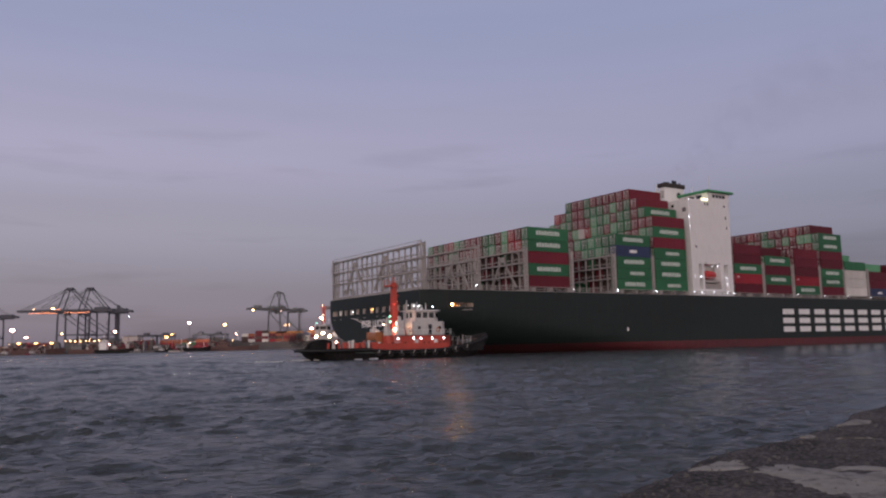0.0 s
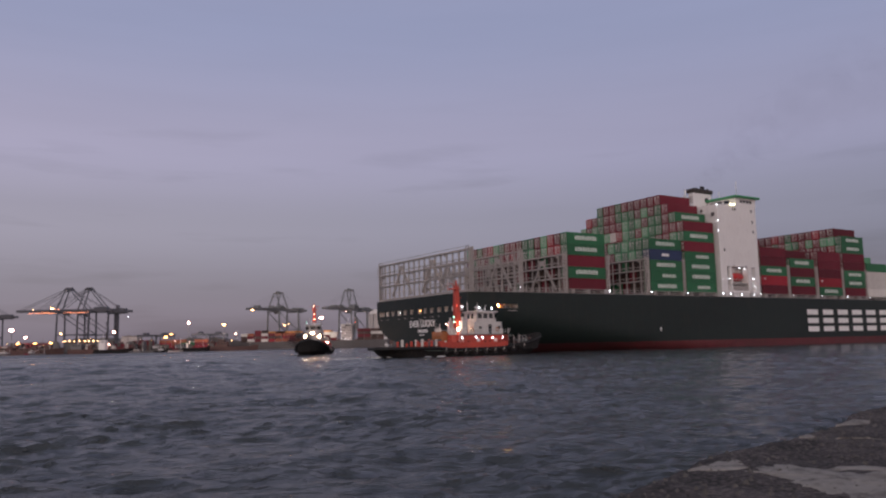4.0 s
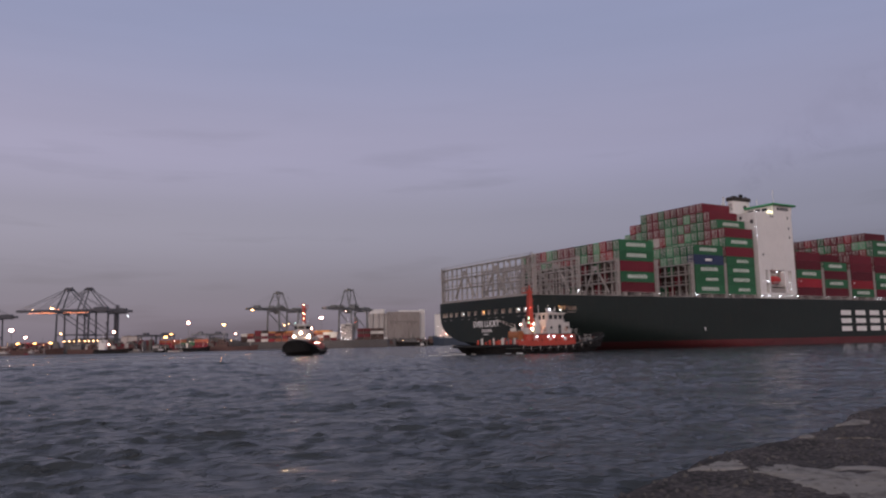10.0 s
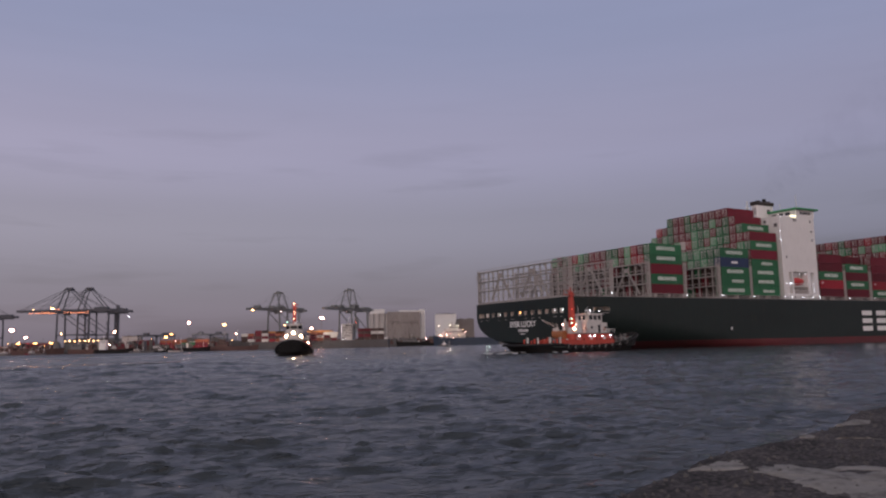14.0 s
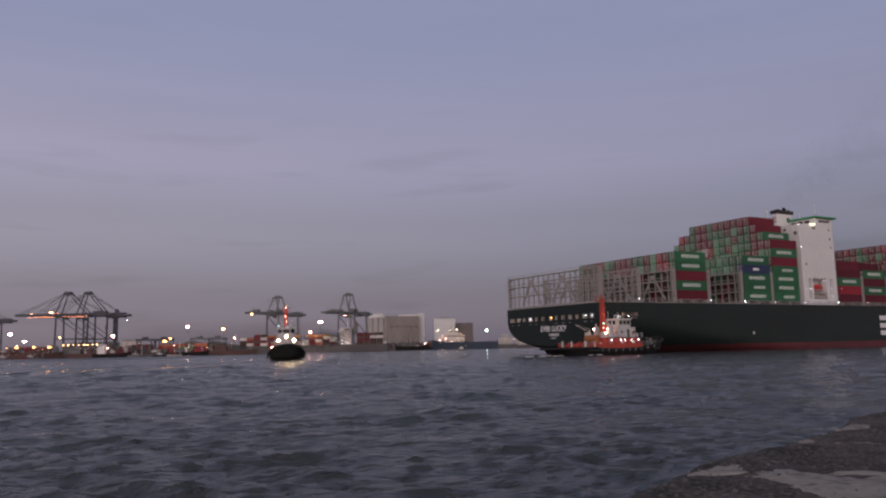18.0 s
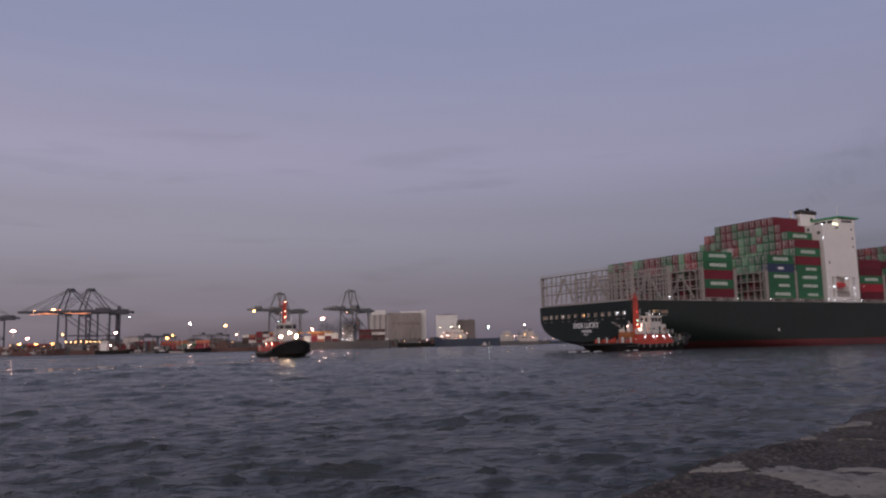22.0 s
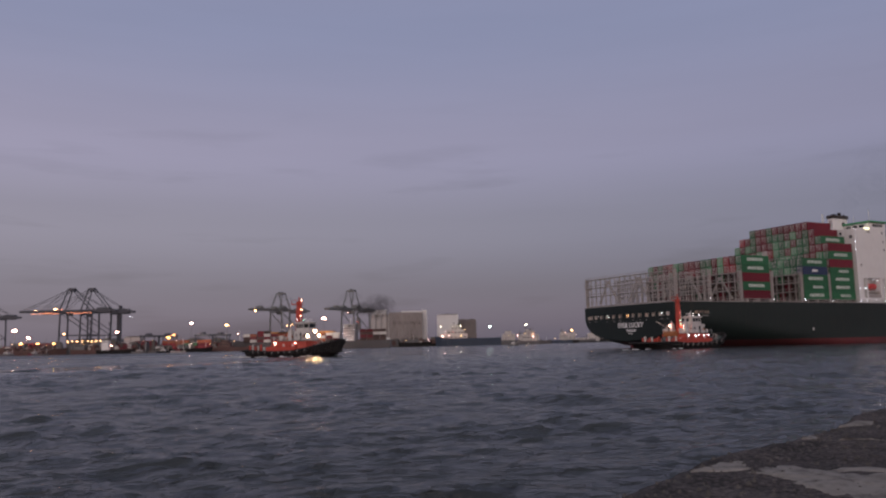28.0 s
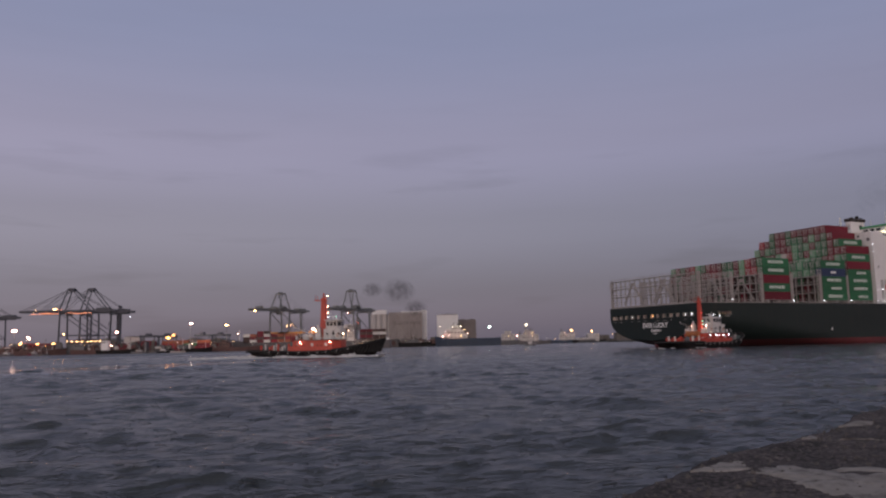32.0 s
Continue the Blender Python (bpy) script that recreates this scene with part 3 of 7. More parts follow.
def make_jetty():
    """The pebbly crown of the breakwater with a ragged edge, and its rough face down into the water."""
    edge = [(-40, -14), (-6, -1.5), (0.1, 5.4), (1.42, 7.06), (1.88, 7.68), (2.36, 8.28), (2.96, 9.08), (3.42, 9.58), (3.94, 10.06), (4.58, 10.66), (5.26, 11.46), (6.28, 12.68), (7.3, 13.92), (8.1, 14.6), (16, 23.6), (60, 70)]
    bm = bmesh.new()
    rows = []
    pts = []
    for (x0, y0), (x1, y1) in zip(edge[:-1], edge[1:]):
        n = max(4, int(math.hypot(x1 - x0, y1 - y0) / 0.16)) if abs(x0) < 10 else 12
        for k in range(n):
            f = k / n
            x, y = x0 + (x1 - x0) * f, y0 + (y1 - y0) * f
            w = 0.14 * noise.noise(Vector((x, y, 0)) * 0.9) + 0.08 * noise.noise(Vector((x, y, 5)) * 3.3) + 0.06 * noise.noise(Vector((x, y, 5)) * 9)
            pts.append((x - w * 0.7, y + w * 0.7))
    across = [0, 0.06, 0.14, 0.26, 0.4, 0.56, 0.74, 0.95, 1.2, 1.5, 1.85, 2.3, 2.8, 3.4, 4.2, 5.2, 6.5, 9, 14, 30]
    for x, y in pts:
        row = [bm.verts.new((x - 0.5, y + 0.45, -1.2)), bm.verts.new((x - 0.16, y + 0.14, 0.25)), bm.verts.new((x - 0.03, y + 0.03, jetty_height(x, y) - 0.13))]
        for d in across:
            px, py = x + d * 0.74, y - d * 0.67
            row.append(bm.verts.new((px, py, jetty_height(px, py) - 0.07 * max(0, 1 - d / 0.2))))
        rows.append(row)
    for a, b in zip(rows[:-1], rows[1:]):
        for k in range(len(a) - 1):
            bm.faces.new((a[k], b[k], b[k + 1], a[k + 1])).smooth = k > 3
    ob = part("breakwater", bm, "jetty")
    tagged(ob, "dark pebbly weathered concrete breakwater with a ragged edge", "breakwater", kind="structure")
    # pale patches of the newer slab that stand just proud of the worn crown
    patches = [[(2.46, 8.12), (2.68, 8.42), (2.92, 8.66), (3.2, 8.7), (3.14, 8.28), (2.94, 8.18), (2.70, 8.14)],
               [(3.05, 8.02), (3.24, 8.24), (3.55, 8.34), (3.74, 8.12), (3.86, 7.9), (4.02, 7.72), (4.3, 7.62), (4.4, 7.1), (4.2, 6.6), (3.95, 6.3), (3.55, 6.3), (3.36, 6.6), (3.28, 7.1), (3.24, 7.5), (3.18, 7.8)],
               [(3.86, 8.02), (4.06, 8.14), (4.5, 8.18), (4.8, 7.9), (4.5, 7.7), (4.2, 7.76), (4.0, 7.86)],
               [(4.58, 10.3), (4.8, 10.58), (4.86, 10.48), (4.74, 10.2)],
               [(5.92, 12.02), (6.24, 12.36), (6.7, 12.55), (6.5, 12.1), (6.26, 11.98)],
               [(4.98, 10.19), (5.28, 10.16), (5.58, 10.13), (5.57, 10.08), (5.27, 10.09), (4.98, 10.11)]]
    for pl in patches:
        cx, cy = sum(p[0] for p in pl) / len(pl), sum(p[1] for p in pl) / len(pl)
        ring_pts = []
        for (x0, y0), (x1, y1) in zip(pl, pl[1:] + pl[:1]):
            for k in range(16):
                x, y = x0 + (x1 - x0) * k / 16, y0 + (y1 - y0) * k / 16
                w = 1 + 0.16 * noise.noise(Vector((x, y, 2)) * 3.5) + 0.10 * noise.noise(Vector((x, y, 2)) * 11) + 0.07 * noise.noise(Vector((x, y, 2)) * 29)
                ring_pts.append((cx + (x - cx) * w, cy + (y - cy) * w))
        bm = bmesh.new()
        loops = []
        for f, lift in ((1.06, -0.03), (1.0, 0.001), (0.88, 0.009), (0.66, 0.013), (0.33, 0.014)):
            loops.append([bm.verts.new((cx + (x - cx) * f, cy + (y - cy) * f, jetty_height(cx + (x - cx) * f, cy + (y - cy) * f) + lift)) for x, y in ring_pts])
        mid = bm.verts.new((cx, cy, jetty_height(cx, cy) + 0.017))
        n = len(ring_pts)
        for a, b in zip(loops[:-1], loops[1:]):
            for i in range(n):
                bm.faces.new((a[i], a[(i + 1) % n], b[(i + 1) % n], b[i])).smooth = True
        for i in range(n):
            bm.faces.new((loops[-1][i], loops[-1][(i + 1) % n], mid))
        part("slab_patch", bm, "slab", ob, "pale worn concrete patch")
    # loose pebbles and aggregate on the crown
    rng = random.Random(8)
    bm = bmesh.new()
    for _ in range(5200):
        along, d = rng.uniform(2, len(pts) - 14), 0.2 + rng.random() ** 1.4 * 3.6
        x, y = pts[int(along)]
        if not 4 < y < 22:
            continue
        px, py, r = x + 0.74 * d + rng.uniform(-0.1, 0.1), y - 0.67 * d + rng.uniform(-0.1, 0.1), rng.uniform(0.008, 0.024) + 0.03 * rng.random() ** 9
        pz = jetty_height(px, py) + r * 0.2
        ring_v = [bm.verts.new((px + r * rng.uniform(0.7, 1.3) * math.cos(k * 1.2566), py + r * rng.uniform(0.7, 1.3) * math.sin(k * 1.2566), pz - r * 0.3)) for k in range(5)]
        tip = bm.verts.new((px, py, pz + r * 0.7))
        for k in range(5):
            bm.faces.new((ring_v[k], ring_v[(k + 1) % 5], tip))
    tagged(part("pebbles", bm, "pebble", ob, "small grey pebbles set in the worn crown"), kind="stuff")
    return ob


make_jetty()


# ---- containers ----
BOX_L, BOX_W, BOX_H = 12.19, 2.44, 2.74
TIER, ROW = 2.79, 2.53


def container_mesh(material):
    """A forty-foot box: corner posts and rails round corrugated sides, door bars at the ends."""
    bm = bmesh.new()
    L, W, H = BOX_L, BOX_W, BOX_H
    box(bm, 0.08, L - 0.08, 0.06, W - 0.06, 0.06, H - 0.05)
    for x in (0, L - 0.16):
        for y in (0, W - 0.16):
            box(bm, x, x + 0.16, y, y + 0.16, 0, H)
    for y in (0.0, W - 0.1):
        for z in (0.0, H - 0.14):
            box(bm, 0.16, L - 0.16, y, y + 0.1, z, z + 0.14)
    for x in (0.0, L - 0.1):
        for z in (0.0, H - 0.14):
            box(bm, x, x + 0.1, 0.16, W - 0.16, z, z + 0.14)
    for k in range(13):
        x = 0.55 + k * 0.88
        box(bm, x, x + 0.36, 0.025, 0.06, 0.14, H - 0.14)
    n = len(bm.faces)
    for y in (0.42, 0.92, 1.42, 1.92):
        box(bm, -0.01, 0.08, y + 0.01, y + 0.09, 0.14, H - 0.14)
    for y in (0.36, 1.36):
        box(bm, 0.0, 0.08, y, y + 0.7, 1.0, 1.07)
    box(bm, 0.04, 0.08, 1.5, 2.2, 1.95, 2.3)
    box(bm, 0.04, 0.08, 1.55, 2.1, 1.45, 1.65)
    box(bm, 0.04, 0.08, 0.3, 0.8, 2.0, 2.25)
    for f in list(bm.faces)[n:]:
        f.material_index = 1
    me = mesh_of("container", bm, material)
    me.materials.append(M["bar_steel"])
    return me


BOXES = {k: container_mesh("box_" + k) for k in ("green", "pale", "red", "brown", "bright", "blue", "white", "orange")}


def plate_mesh(name, w, h, material):
    """A painted mark that stands 2 cm off its surface, in the x-z plane."""
    bm = bmesh.new()
    box(bm, 0, w, 0, 0.03, 0, h)
    return mesh_of(name, bm, material)


def row_of_bars(name, n, w, h, material):
    """A row of small plain blocks where a company's name is painted."""
    bm = bmesh.new()
    step = w / n
    for k in range(n):
        box(bm, step * k, step * (k + 0.76), 0, 0.03, 0, h * (0.86 + 0.14 * (k % 2)))
    return mesh_of(name, bm, material)


LOGO = row_of_bars("logo_bar", 9, 7.2, 1.05, "logo")
LOGO_SMALL = plate_mesh("logo_bar", 2.6, 0.7, "mark")


# ---- the container ship: u forward from the first loaded bay, v inboard from its starboard side, w up ----
def ship_half(u):
    if u < -18:
        return 22.9 - 1.5 * ((-18 - u) / 11.2) ** 2
    if u > 225:
        return 22.9 * max(0.0, 1 - ((u - 225) / 79) ** 2.3)
    return 22.9


def ship_keel(u):
    return 2.3 - 4.3 * min(1, max(0, (u + 29.2) / 20)) ** 0.8


def ship_breadth(u, w):
    zb = ship_keel(u)
    sk = 0.72 if u < -10 else max(0.03, 0.72 - 0.69 * (u + 10) / 55)
    x = min(1, max(0, (w - zb) / (13.7 - zb) / sk))
    b = ship_half(u) * (1 - (1 - x) ** 2.4) ** (1 / 2.4)
    if u > 215:
        b *= 1 - (1 - max(0, w) / 13.7) * 0.55 * min(1, (u - 215) / 70)
    return b


SHIP_V = 21.7


# mooring deck openings in the transom: middle, width, lamp and how deep the lamp sits
MOORING = ((40.3, 2.8, None, 0), (37.0, 1.8, "cool", 0.62), (34.1, 1.7, None, 0), (31.0, 1.9, "cool", 0.3), (27.9, 1.6, None, 0), (24.6, 1.6, None, 0), (20.9, 1.7, "amber", 0.25), (18.3, 1.4, None, 0),
           (15.2, 1.7, None, 0), (12.0, 1.7, None, 0), (8.9, 1.6, None, 0), (5.6, 2.2, "cool", 0.2), (2.7, 1.6, "cool", 0.2))
QUARTER = (-22.0, -16.6, 10.1, 11.0)


def hull_band(levels, openings=False):
    us = [-29.2, -28.8, -28, -26.5, -24.5, -22, -18, -16.6, -14, -10, -5, 0, 6, 12, 20, 30, 45, 60, 80, 100, 120, 140, 160, 180, 200, 215, 225, 235, 245, 255, 265, 275, 285, 293, 299, 303]
    bm = bmesh.new()
    grid = []
    for u in us:
        row = []
        for w in levels:
            z = max(w, ship_keel(u))
            b = ship_breadth(u, z)
            row.append((bm.verts.new((u, SHIP_V - b, z)), bm.verts.new((u, SHIP_V + b, z))))
        grid.append(row)
    for i, (a, c) in enumerate(zip(grid[:-1], grid[1:])):
        for k in range(len(levels) - 1):
            for s in (0, 1):
                if openings and s == 0 and QUARTER[0] <= us[i] < QUARTER[1] and QUARTER[2] <= levels[k] < QUARTER[3]:
                    continue
                f = (a[k][s], c[k][s], c[k + 1][s], a[k + 1][s])
                if len({tuple(v.co) for v in f}) > 2:
                    try:
                        bm.faces.new(f).smooth = True
                    except ValueError:
                        pass
    for k in range(len(levels) - 1):
        lo, hi = grid[0][k], grid[0][k + 1]
        if openings and 9.7 <= levels[k] < 10.9:
            cuts = [c for v, wide, *_ in sorted(MOORING) for c in (v - wide / 2, v + wide / 2)]
            z0, z1 = levels[k], levels[k + 1]
            bottom = [lo[0]] + [bm.verts.new((us[0], c, z0)) for c in cuts] + [lo[1]]
            top = [hi[0]] + [bm.verts.new((us[0], c, z1)) for c in cuts] + [hi[1]]
            for j in range(0, len(bottom) - 1, 2):
                bm.faces.new((bottom[j], bottom[j + 1], top[j + 1], top[j]))
        else:
            bm.faces.new((lo[0], lo[1], hi[1], hi[0]))
    bmesh.ops.remove_doubles(bm, verts=bm.verts, dist=0.001)
    return bm


def recess(name, corners, depth, material, parent, label):
    """An open-fronted steel box behind an opening; the four corners run round the opening, depth is a vector inwards."""
    bm = bmesh.new()
    d = Vector(depth)
    front = [bm.verts.new(c) for c in corners]
    back = [bm.verts.new(Vector(c) + d) for c in corners]
    for i in range(4):
        j = (i + 1) % 4
        bm.faces.new((front[i], front[j], back[j], back[i]))
    bm.faces.new(back)
    return part(name, bm, material, parent, label)


def text_mesh(name, words, size, material):
    cu = bpy.data.curves.new(name, "FONT")
    cu.body, cu.size, cu.extrude, cu.align_x, cu.offset = words, size, 0.02, "CENTER", 0.03 * size
    tmp = bpy.data.objects.new(name, cu)
    scene.collection.objects.link(tmp)
    dg = bpy.context.evaluated_depsgraph_get()
    me = bpy.data.meshes.new_from_object(tmp.evaluated_get(dg))
    bpy.data.objects.remove(tmp)
    me.materials.clear()
    me.materials.append(M[material])
    return me


def lashing_bridge(ship, u, braces=()):
    """A steel walkway frame of three storeys across the deck between two bays."""
    top = 14.75 + 2.82 * 3
    if "post" not in BRIDGE:
        for key, name, dims in (("post", "post", (-0.16, 0.16, -0.12, 0.12, 13.7, top + 0.35)), ("walkway", "walkway", (-0.5, 0.5, 0, 43.0, -0.17, 0.17)),
                                ("rail", "handrail", (-0.05, 0.05, 0, 43.0, -0.05, 0.05)), ("socket", "lashing_rod", (-0.04, 0.04, -0.05, 0.05, 0, 2.3)), ("guide", "cell_guide", (-0.06, 0.06, -0.05, 0.05, 13.7, top)),
                                ("gusset", "gusset", (-0.2, 0.2, 0, 0.75, -0.62, -0.24))):
            bm = bmesh.new()
            box(bm, *dims)
            BRIDGE[key] = mesh_of(name, bm, "rack")
        bm = bmesh.new()
        beam(bm, (0, 0, 14.9), (0, 4.6, 21.9), 0.3)
        beam(bm, (0, 9.6, 14.9), (0, 5.0, 21.9), 0.3)
        box(bm, -0.2, 0.2, 3.9, 5.7, 21.2, 22.3)
        BRIDGE["brace"] = mesh_of("brace", bm, "rack")
        # an open ladder-like tower closes each end of the bridge
        bm = bmesh.new()
        for d in (-0.6, 0.4):
            box(bm, d, d + 0.2, -0.2, 0.2, 13.7, top + 0.6)
        for k in range(12):
            box(bm, -0.4, 0.4, -0.14, 0.14, 14.3 + 0.78 * k, 14.42 + 0.78 * k)
        for k in range(4):
            box(bm, -0.4, 0.4, -0.2, 0.2, 14.5 + 2.82 * k, 14.85 + 2.82 * k)
        BRIDGE["end"] = mesh_of("end_tower", bm, "rack")
        bm = bmesh.new()
        for k in range(9):
            box(bm, -0.7, -0.64, 0.28, 0.72, 14.4 + 0.95 * k, 14.48 + 0.95 * k)
        for v in (0.28, 0.68):
            box(bm, -0.7, -0.64, v, v + 0.05, 13.8, top + 0.8)
        BRIDGE["ladder"] = mesh_of("ladder", bm, "rack")
    fr = boxpart("lashing_bridge", (u - 0.5, u + 0.5, 0.05, 43.1, 13.72, 14.3), "rack", ship, "grey steel lashing bridge")
    rng = random.Random(int(u * 10) + 900)
    for k in range(18):
        piece("post", BRIDGE["post"], fr, (u, 0.1 + ROW * k, 0))
        if u < 45:
            piece("cell_guide", BRIDGE["guide"], fr, (u + 0.4, 0.1 + ROW * k + 0.55, 0))
        if rng.random() < 0.6:
            piece("lashing_rod", BRIDGE["socket"], fr, (u - 0.45, 0.1 + ROW * k + rng.uniform(0.7, 1.7), 14.75 + 2.82 * rng.randint(0, 2)))
        if k % 3 == 1 and k < 17:
            piece("gusset", BRIDGE["gusset"], fr, (u, 0.25 + ROW * k, 14.75 + 2.82 * rng.randint(1, 3)))
    for k in range(1, 4):
        piece("walkway", BRIDGE["walkway"], fr, (u, 0.05, 14.75 + 2.82 * k))
        piece("handrail", BRIDGE["rail"], fr, (u - 0.5, 0.05, 14.75 + 2.82 * k + 0.75))
        piece("handrail", BRIDGE["rail"], fr, (u + 0.5, 0.05, 14.75 + 2.82 * k - 1.75))
    for v in (0.3, 42.9):
        piece("end_tower", BRIDGE["end"], fr, (u, v, 0))
    piece("ladder", BRIDGE["ladder"], fr, (u, 0.6, 0))
    for v in braces:
        piece("brace", BRIDGE["brace"], fr, (u - 0.3, v, 0))
    return fr


BRIDGE = {}


def make_ship():
    ship = thing("container_ship", "huge dark green container ship half loaded with red and green containers", "ship")
    hull = part("hull", hull_band([2.0, 3, 4, 5.2, 6.5, 8, 9.7, 10.1, 10.9, 11.0, 12, 13.7], True), "hull_green", ship, "dark green painted steel hull")
    part("boot_top", hull_band([-2, -1, 0, 1, 2.0]), "boot_red", hull, "worn red waterline band")
    bm = bmesh.new()
    us = list(range(-29, 300, 6))
    strip = [(bm.verts.new((u, SHIP_V - ship_half(u) + 0.1, 13.6)), bm.verts.new((u, SHIP_V + ship_half(u) - 0.1, 13.6))) for u in us]
    for a, b in zip(strip[:-1], strip[1:]):
        bm.faces.new((a[0], b[0], b[1], a[1]))
    part("deck", bm, "deck", ship)
    # rudder post under the counter
    bm = bmesh.new()
    prism(bm, [(-27.5, SHIP_V - 0.6), (-23, SHIP_V - 1.4), (-18, SHIP_V - 2.5), (-18, SHIP_V + 2.5), (-23, SHIP_V + 1.4), (-27.5, SHIP_V + 0.6)], -2, 2.2)
    part("rudder", bm, "boot_red", hull)
    # large white bars where the owner's name is painted
    block = plate_mesh("painted_mark", 5.5, 1.55, "mark")
    for k in range(9):
        for w in (3.8, 6.3, 8.85):
            piece("painted_mark", block, hull, (93.0 + 7.95 * k, -1.225, w))
    name = text_mesh("ship_name", "EVER LUCKY", 2.12, "mark")
    ob = piece("ship_name", name, hull)
    ob.matrix_local = Matrix(((0, 0, -1, -29.23), (-1, 0, 0, 19.9), (0, 1, 0, 6.6), (0, 0, 0, 1)))
    port = text_mesh("home_port", "PANAMA", 1.15, "mark")
    ob = piece("home_port", port, hull)
    ob.matrix_local = Matrix(((0, 0, -1, -29.23), (-1, 0, 0, 19.6), (0, 1, 0, 5.2), (0, 0, 0, 1)))
    boxpart("registry_bar", (-29.26, -29.21, 18.9, 21.1, 4.5, 4.75), "mark", hull)
    boxpart("pilot_mark", (29.2, 29.7, -1.26, -1.2, 4.6, 5.5), "mark", hull)
    # mooring deck openings: pale recesses with rims, rollers, lamps and a fairlead sill under most
    for i, (v, wide, lit, deep) in enumerate(MOORING):
        v0, v1 = v - wide / 2, v + wide / 2
        o = recess("mooring_opening", [(-29.2, v0, 9.7), (-29.2, v1, 9.7), (-29.2, v1, 10.9), (-29.2, v0, 10.9)], (0.95, 0, 0), "recess", hull, "framed mooring deck opening")
        for z0, z1 in ((10.9, 11.02), (9.58, 9.7)):
            boxpart("rim", (-29.28, -29.15, v0 - 0.12, v1 + 0.12, z0, z1), "hull_green", o)
        boxpart("roller", (-28.9, -28.65, v0 + 0.25 + 0.3 * (i % 3), v0 + 0.5 + 0.3 * (i % 3), 9.7, 10.5), "steel_dark", o)
        if i % 4 != 2:
            boxpart("fairlead_sill", (-29.3, -29.19, v - 0.2 - 0.25 * (i % 3), v + 0.55, 8.72, 8.88), "rack", hull)
        if lit:
            lamp(o, lit, 0.16 if lit == "cool" else 0.2, (-29.25 + deep, v, 10.45))
    side = [SHIP_V - ship_breadth(u, 10.5) for u in QUARTER[:2]]
    u0, u1, w0, w1 = QUARTER
    q = recess("mooring_opening", [(u0, side[0], w0), (u1, side[1], w0), (u1, side[1], w1), (u0, side[0], w1)], (0, 2.3, 0), "recess", hull, "lit quarter opening of the mooring deck")
    boxpart("mooring_winch", (-19.4, -18.0, side[1] + 1.0, side[1] + 1.8, 10.1, 10.75), "steel_dark", q, "dark mooring winch", bevel=0.1)
    for u in (-20.0, -17.5):
        boxpart("stanchion", (u, u + 0.12, side[1] + 0.4, side[1] + 0.52, 10.1, 11.0), "rack", q)
    # unseen lamp added behind the aft jamb to brighten the opening's inside
    lamp(q, "recess_amber", 0.2, (u0 + 0.45, side[0] + 1.5, 10.72))
    # the hooded amber floodlight deep inside throws its beam out over the quarter
    bm = bmesh.new()
    rows = [[bm.verts.new((r * math.cos(k * math.tau / 12), r * math.sin(k * math.tau / 12), z)) for k in range(12)] for r, z in ((0.04, 0.2), (0.14, 0.14), (0.15, -0.22))]
    for a, b in zip(rows[:-1], rows[1:]):
        for k in range(12):
            bm.faces.new((a[k], a[(k + 1) % 12], b[(k + 1) % 12], b[k]))
    bm.faces.new(rows[0])
    n = len(bm.faces)
    bm.faces.new([bm.verts.new((0.115 * math.cos(k * math.tau / 12), 0.115 * math.sin(k * math.tau / 12), 0.0)) for k in range(12)])
    me = mesh_of("floodlight", bm, "black_steel")
    me.materials.append(M["bright_amber"])
    me.polygons[n].material_index = 1
    ob = piece("floodlight", me, q)
    ob.matrix_local = look((u0 + 1.56, side[0] + 2.1, 10.8), (u0 + 1.56 - 0.7, side[0] + 1.1, 10.64))
    boxpart("sill", (u0 - 0.1, u1 + 0.1, side[0] - 0.09, side[0] + 0.05, w0 - 0.14, w0), "hull_green", q)
    boxpart("fairlead_sill", (-19.4, -16.9, side[1] - 0.13, side[1] + 0.0, 9.45, 9.6), "rack", hull)
    # bulwark rail and deck-edge lamps
    bm = bmesh.new()
    for k in range(90):
        u = -28 + 3.5 * k
        if u < 220:
            beam(bm, (u, -1.0, 13.7), (u, -1.0, 14.75), 0.07)
    for w in (13.75, 14.2, 14.75):
        beam(bm, (-28, -1.0, w), (220, -1.0, w), 0.09)
    part("deck_rail", bm, "rack", ship)
    for u in (-15.6, 12.2, 26.7, 40.5, 54.8, 58, 63, 68.5, 71.5, 86.8, 101.2, 115.2, 128.1, 141.6):
        lamp(ship, "cool", 0.16, (u, -1.15, 14.55 if u > 0 else 14.8), "deck_lamp")
    for u in (1, 6, 11.5, 29, 34, 40, 43, 48, 53, 75, 80, 86, 89, 95, 100, 104, 110, 114, 118, 124):
        boxpart("hatch_foot", (u - 0.4, u + 0.4, -0.5, 0.6, 13.7, 14.7), "rack", ship)

    # lashing bridges, the free ones aft dense with cell guides
    for u in (-28, -14.2, -0.75, 13.1, 27.2, 40.9, 87.2, 101.6, 115.6, 128.9, 143):
        lashing_bridge(ship, u, (11.4, 26.2) if u < -20 else (3.6, 26.2) if u < 10 else ())

    # cargo
    rng = random.Random(11)
